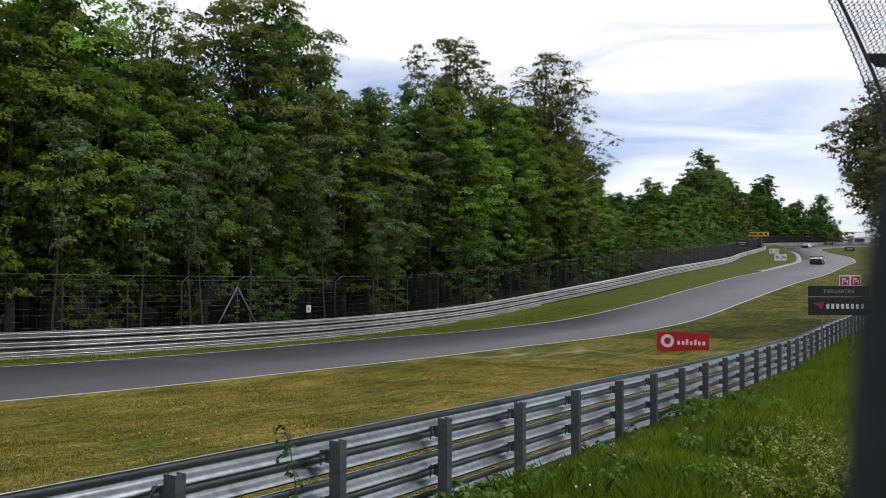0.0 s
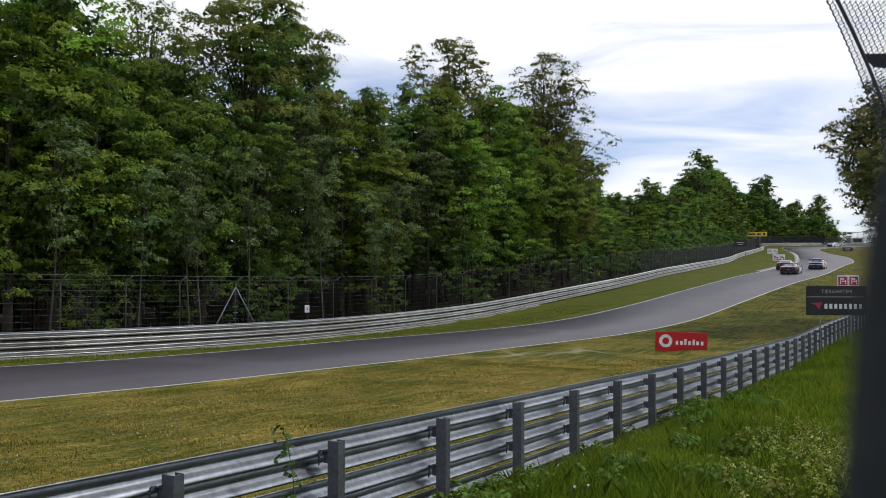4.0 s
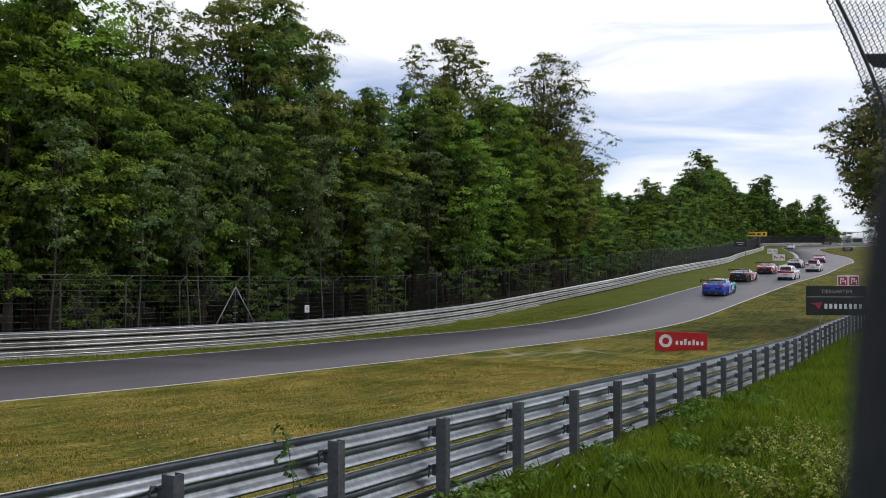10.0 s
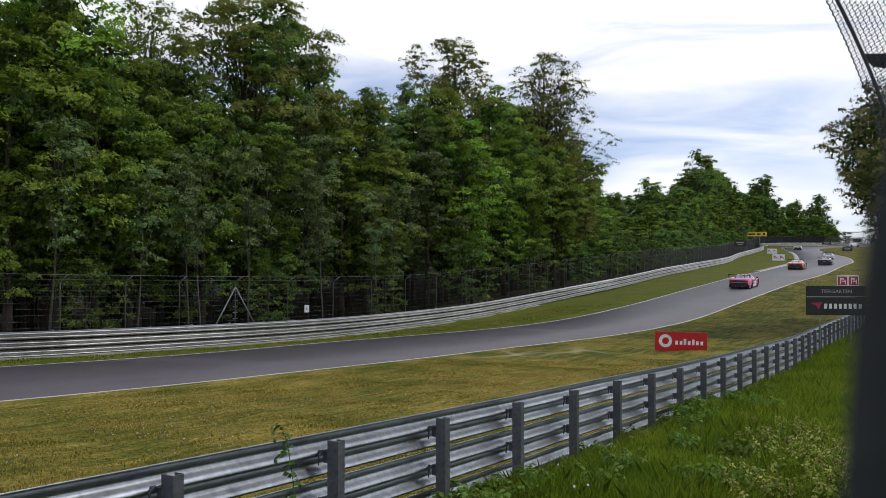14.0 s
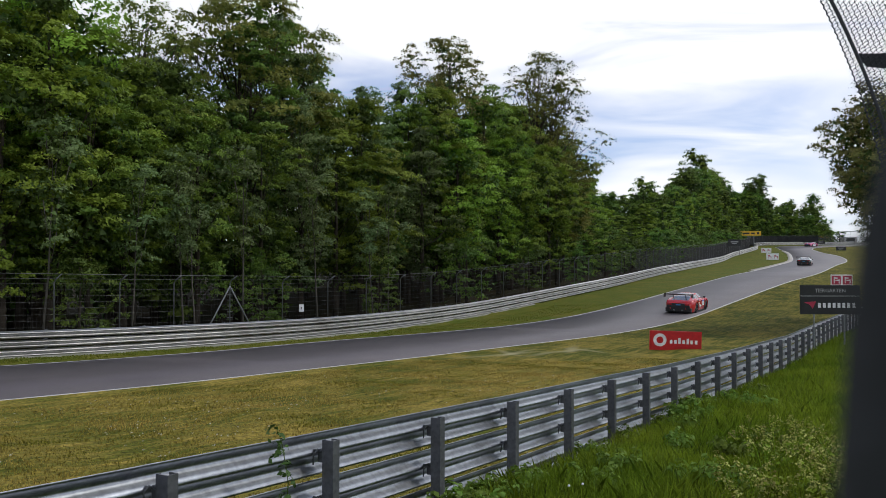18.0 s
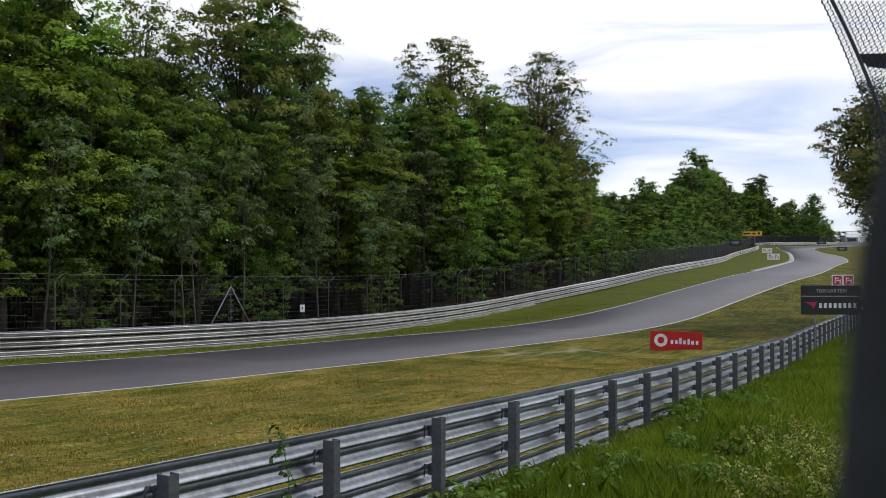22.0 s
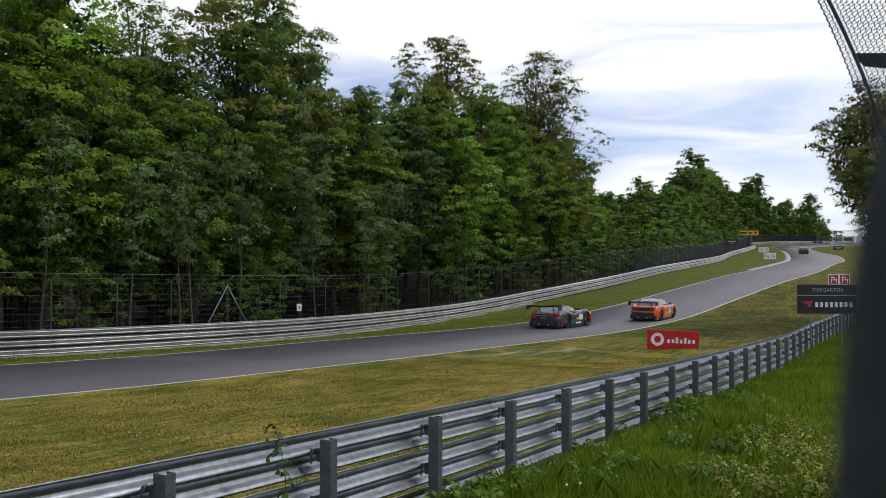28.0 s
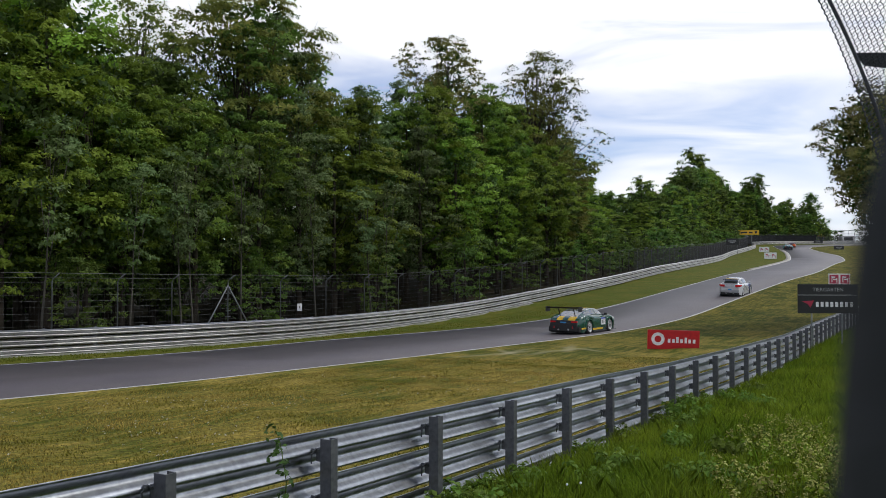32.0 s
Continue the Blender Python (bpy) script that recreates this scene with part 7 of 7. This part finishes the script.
field([(27.5, 307.25, 1.9), (28, 330, 1.9), (28.4, 347.25, 1.6), (29, 374, 1.5), (30, 419.5, 0.6), (31, 468, -0.3)],
      "coupe", "orange touring race coupe with yellow and red splashes", livery("paint_orange_red", [(-2.6, ORG), (-1.2, (0.60, 0.05, 0.015)), (-0.3, ORG), (0.6, (0.7, 0.25, 0.02)), (1.3, (0.58, 0.05, 0.015))], (1, 0, 0.5), 0.15), solid("roof_orange_red", (0.60, 0.08, 0.015)), number="71", rim_mat=M_RIM_DARK, marks=[(-0.3, 0.45, 0.4, 0.12, M_YELLOW)])
field([(27.5, 287.2, 1.15), (27.8, 307.5, 0.7), (28, 321.75, -0.8), (28.4, 342.25, -0.5), (29, 383, -1.7), (30, 447.5, -2.4)],
      "amg", "black and dark red long-bonnet race car with broad rear wing", livery("paint_black_dkred", [(-2.6, (0.10, 0.01, 0.012)), (-1.6, BLACKC), (0.6, (0.14, 0.012, 0.015)), (1.0, BLACKC), (1.9, REDC)], (1, 0, 0.5), 0.1), solid("roof_dkred", (0.16, 0.012, 0.015)), marks=[(0.0, 0.5, 0.3, 0.12, M_YELLOW), (0.1, 0.25, 0.7, 0.08, M_WHITE)])
field([(28.7, 288.35, 1.8), (29, 311, 1.3), (29.3, 332.25, -0.8), (29.6, 349, -0.2), (30, 370, 0.2), (31, 423, -0.9), (31.7, 480.5, -1.9)],
      "lambo", "turquoise wedge-shaped race car with black tail", livery("paint_turquoise", [(-2.6, BLACKC), (-1.6, TURQ), (-1.15, (0.42, 0.55, 0.55)), (-0.8, TURQ), (-0.35, (0.02, 0.14, 0.15)), (-0.1, TURQ), (0.3, (0.02, 0.20, 0.20)), (0.5, TURQ)], (1, 0, 0.6), 0.12), solid("roof_turquoise", TURQ), number="14", marks=[(-0.3, 0.3, 0.6, 0.10, M_BLACK)])
field([(30.8, 299.25, 2.35), (31, 309.75, 2.2), (31.4, 328.25, 0.85), (31.7, 339.5, 1.9), (32, 350.25, 2.35)],
      "hatch_coupe", "silver three-door race hatchback with dark blue front", livery("paint_silver_blue", [(-2.6, (0.66, 0.66, 0.67)), (-0.75, (0.10, 0.10, 0.11)), (-0.6, (0.60, 0.60, 0.62)), (0.75, NAVY), (1.45, (0.20, 0.21, 0.28))], (1, 0, 0.3), 0.10, 0.3, 0.1), solid("roof_silver_b", (0.66, 0.66, 0.67), metal=0.1), number="164", rim_mat=M_RIM_SILVER, marks=[(-0.78 + 0.11 * k + 0.04 * math.sin(5 * k), 0.80 - 0.05 * k + 0.07 * math.sin(3.1 * k), 0.08 + 0.04 * (k % 3), 0.05 + 0.03 * (k % 2), M_BLACK) for k in range(10)], spoiler=M_BLACK, strip=M_YELLOW, rear_lower=M_SILVER)
field([(31.7, 300.5, 2.35), (32, 318.25, 2.35)],
      "cup", "dark green rear-engined race car with yellow stripes", livery("paint_green_yellow", [(-2.6, DKGRN), (-0.62, YEL), (-0.22, DKGRN), (0.10, YEL), (0.42, DKGRN)], (0, 1, 0), 0.0), livery("roof_green_yellow", [(-2.6, DKGRN), (-0.28, YEL), (0.28, DKGRN)], (0, 1, 0), 0.0), rim_mat=M_RIM_SILVER, number="61", marks=[(-0.2, 0.22, 1.2, 0.09, M_YELLOW), (-1.85, 0.3, 0.5, 0.08, M_YELLOW)])



# ---- what moves ----
S_AT = np.concatenate([[0], np.cumsum(np.linalg.norm(np.diff(CENTRE, axis=0), axis=1))])
TANGENT = np.gradient(CENTRE, axis=0)
TANGENT = np.stack([np.convolve(np.pad(TANGENT[:, k], 20, mode="edge"), np.hanning(43)[1:-1], "valid") for k in (0, 1)], 1)
TANGENT /= np.linalg.norm(TANGENT, axis=1)[:, None]


def on_track(s, e, drift=0.0):
    """The pose of a car s metres along the track, e metres right of its middle, drifting sideways as it goes."""
    p = np.array([np.interp(s, S_AT, CENTRE[:, k]) for k in (0, 1)])
    t = np.array([np.interp(s, S_AT, TANGENT[:, k]) for k in (0, 1)])
    t /= np.linalg.norm(t)
    right = np.array([t[1], -t[0]])
    q = p + e * right
    t = (t + drift * right) / math.hypot(1, drift)
    right = np.array([t[1], -t[0]])
    a, b = q + t * 1.3, q - t * 1.3
    x = Vector((a[0] - b[0], a[1] - b[1], float(road_z(a[1]) - road_z(b[1])))).normalized()
    c, d = q + right * 0.8, q - right * 0.8
    y = Vector((d[0] - c[0], d[1] - c[1], float(road_z(d[1]) - road_z(c[1])))).normalized()
    z = x.cross(y).normalized()
    y = z.cross(x)
    m = Matrix((x, y, z)).transposed().to_4x4()
    zq = float(road_z(a[1]) + road_z(b[1]) + road_z(c[1]) + road_z(d[1])) / 4
    m.translation = (q[0], q[1], max(zq, float(road_z(q[1]))) + 0.004)
    return m


def drive(order, car, wheels, r, rows, quick):
    """Rows (t, s, e): the car waits up the track, drives through and draws up beyond the bend."""
    wait, park = 255 - 7.5 * order, 745 - 5.6 * order
    drift = 0.0
    if len(rows) > 2:
        # one calm line through the corner
        line = np.polyfit([q[1] for q in rows], [q[2] for q in rows], 1 if len(rows) < 5 else 2)
        rows = [(t, s, 0.8 * e + 0.2 * float(np.polyval(line, s))) for t, s, e in rows]
        drift = min(max((rows[-1][2] - rows[0][2]) / (rows[-1][1] - rows[0][1]), -0.06), 0.06)
    t1, s1, e1 = rows[0]
    v0 = (rows[1][1] - s1) / (rows[1][0] - t1) if len(rows) > 1 else 60.0
    v0 = max(v0, 64.0) if quick else max(v0, 55.0)
    t9, s9, e9 = rows[-1]
    v9 = min(max((s9 - rows[-2][1]) / (t9 - rows[-2][0]), 45), 70) if len(rows) > 1 else 60.0
    full = []
    if t1 > 0.05:
        tw = t1 - (s1 - wait) / v0
        if tw > 0.3:
            full += [(0.0, wait, e1), (tw - 0.25, wait, e1), (tw + 0.25, wait + 0.3 * v0, e1)]
            full += [(t, s1 - (t1 - t) * v0, e1) for t in np.linspace(tw + 0.5, t1 - 0.12, max(2, int((t1 - tw) / 0.5)))]
        else:
            full += [(0.0, s1 - t1 * v0, e1)]
            if t1 > 0.3:
                full += [(t1 - 0.15, s1 - 0.15 * v0, e1)]
    full += rows
    e_out = max(min(e9, 1.5), -1.5)
    te = t9 + (park - s9) / v9
    if te < 31.5:
        full += [(t, s9 + (t - t9) * v9, e9 + (e_out - e9) * (t - t9) / (te - t9)) for t in np.linspace(t9, te, max(3, int((te - t9) / 0.5)))[1:]] + [(32.0, park + 0.01, e_out)]
    elif t9 < 31.95:
        full += [(t, s9 + (t - t9) * v9, e9) for t in np.linspace(t9, 32.0, max(2, int((32 - t9) / 0.5)))[1:]]
    walk(car, [(t, on_track(s, e, drift if rows[0][1] - 5 < s < rows[-1][1] else 0.0)) for t, s, e in full])
    # wheels turn on while the car passes
    ts, ss = [q[0] for q in full], [q[1] for q in full]
    span = np.arange(max(0.0, rows[0][0] - 0.4), min(32.0, rows[-1][0], rows[0][0] + 2.2) + 0.05, 0.1)
    for wl in wheels:
        base = wl.matrix_basis.copy()
        spin = -1 if base.to_3x3()[1][1] < 0 else 1
        keys = [(0.0, base)] if span[0] > 0.05 else []
        for n_, t in enumerate(span):
            keys.append((float(t), base @ pose(0, 0, 0, 0, spin * 67.0 * n_, 0)))
        if span[-1] < 31.9:
            keys.append((32.0, keys[-1][1]))
        walk(wl, keys)


def motions():
    for order, (car, wheels, r, rows) in enumerate(CARS):
        drive(order, car, wheels, r, rows, "rear_wing" in [c.name.split(".")[0] for c in car.children])


motions()
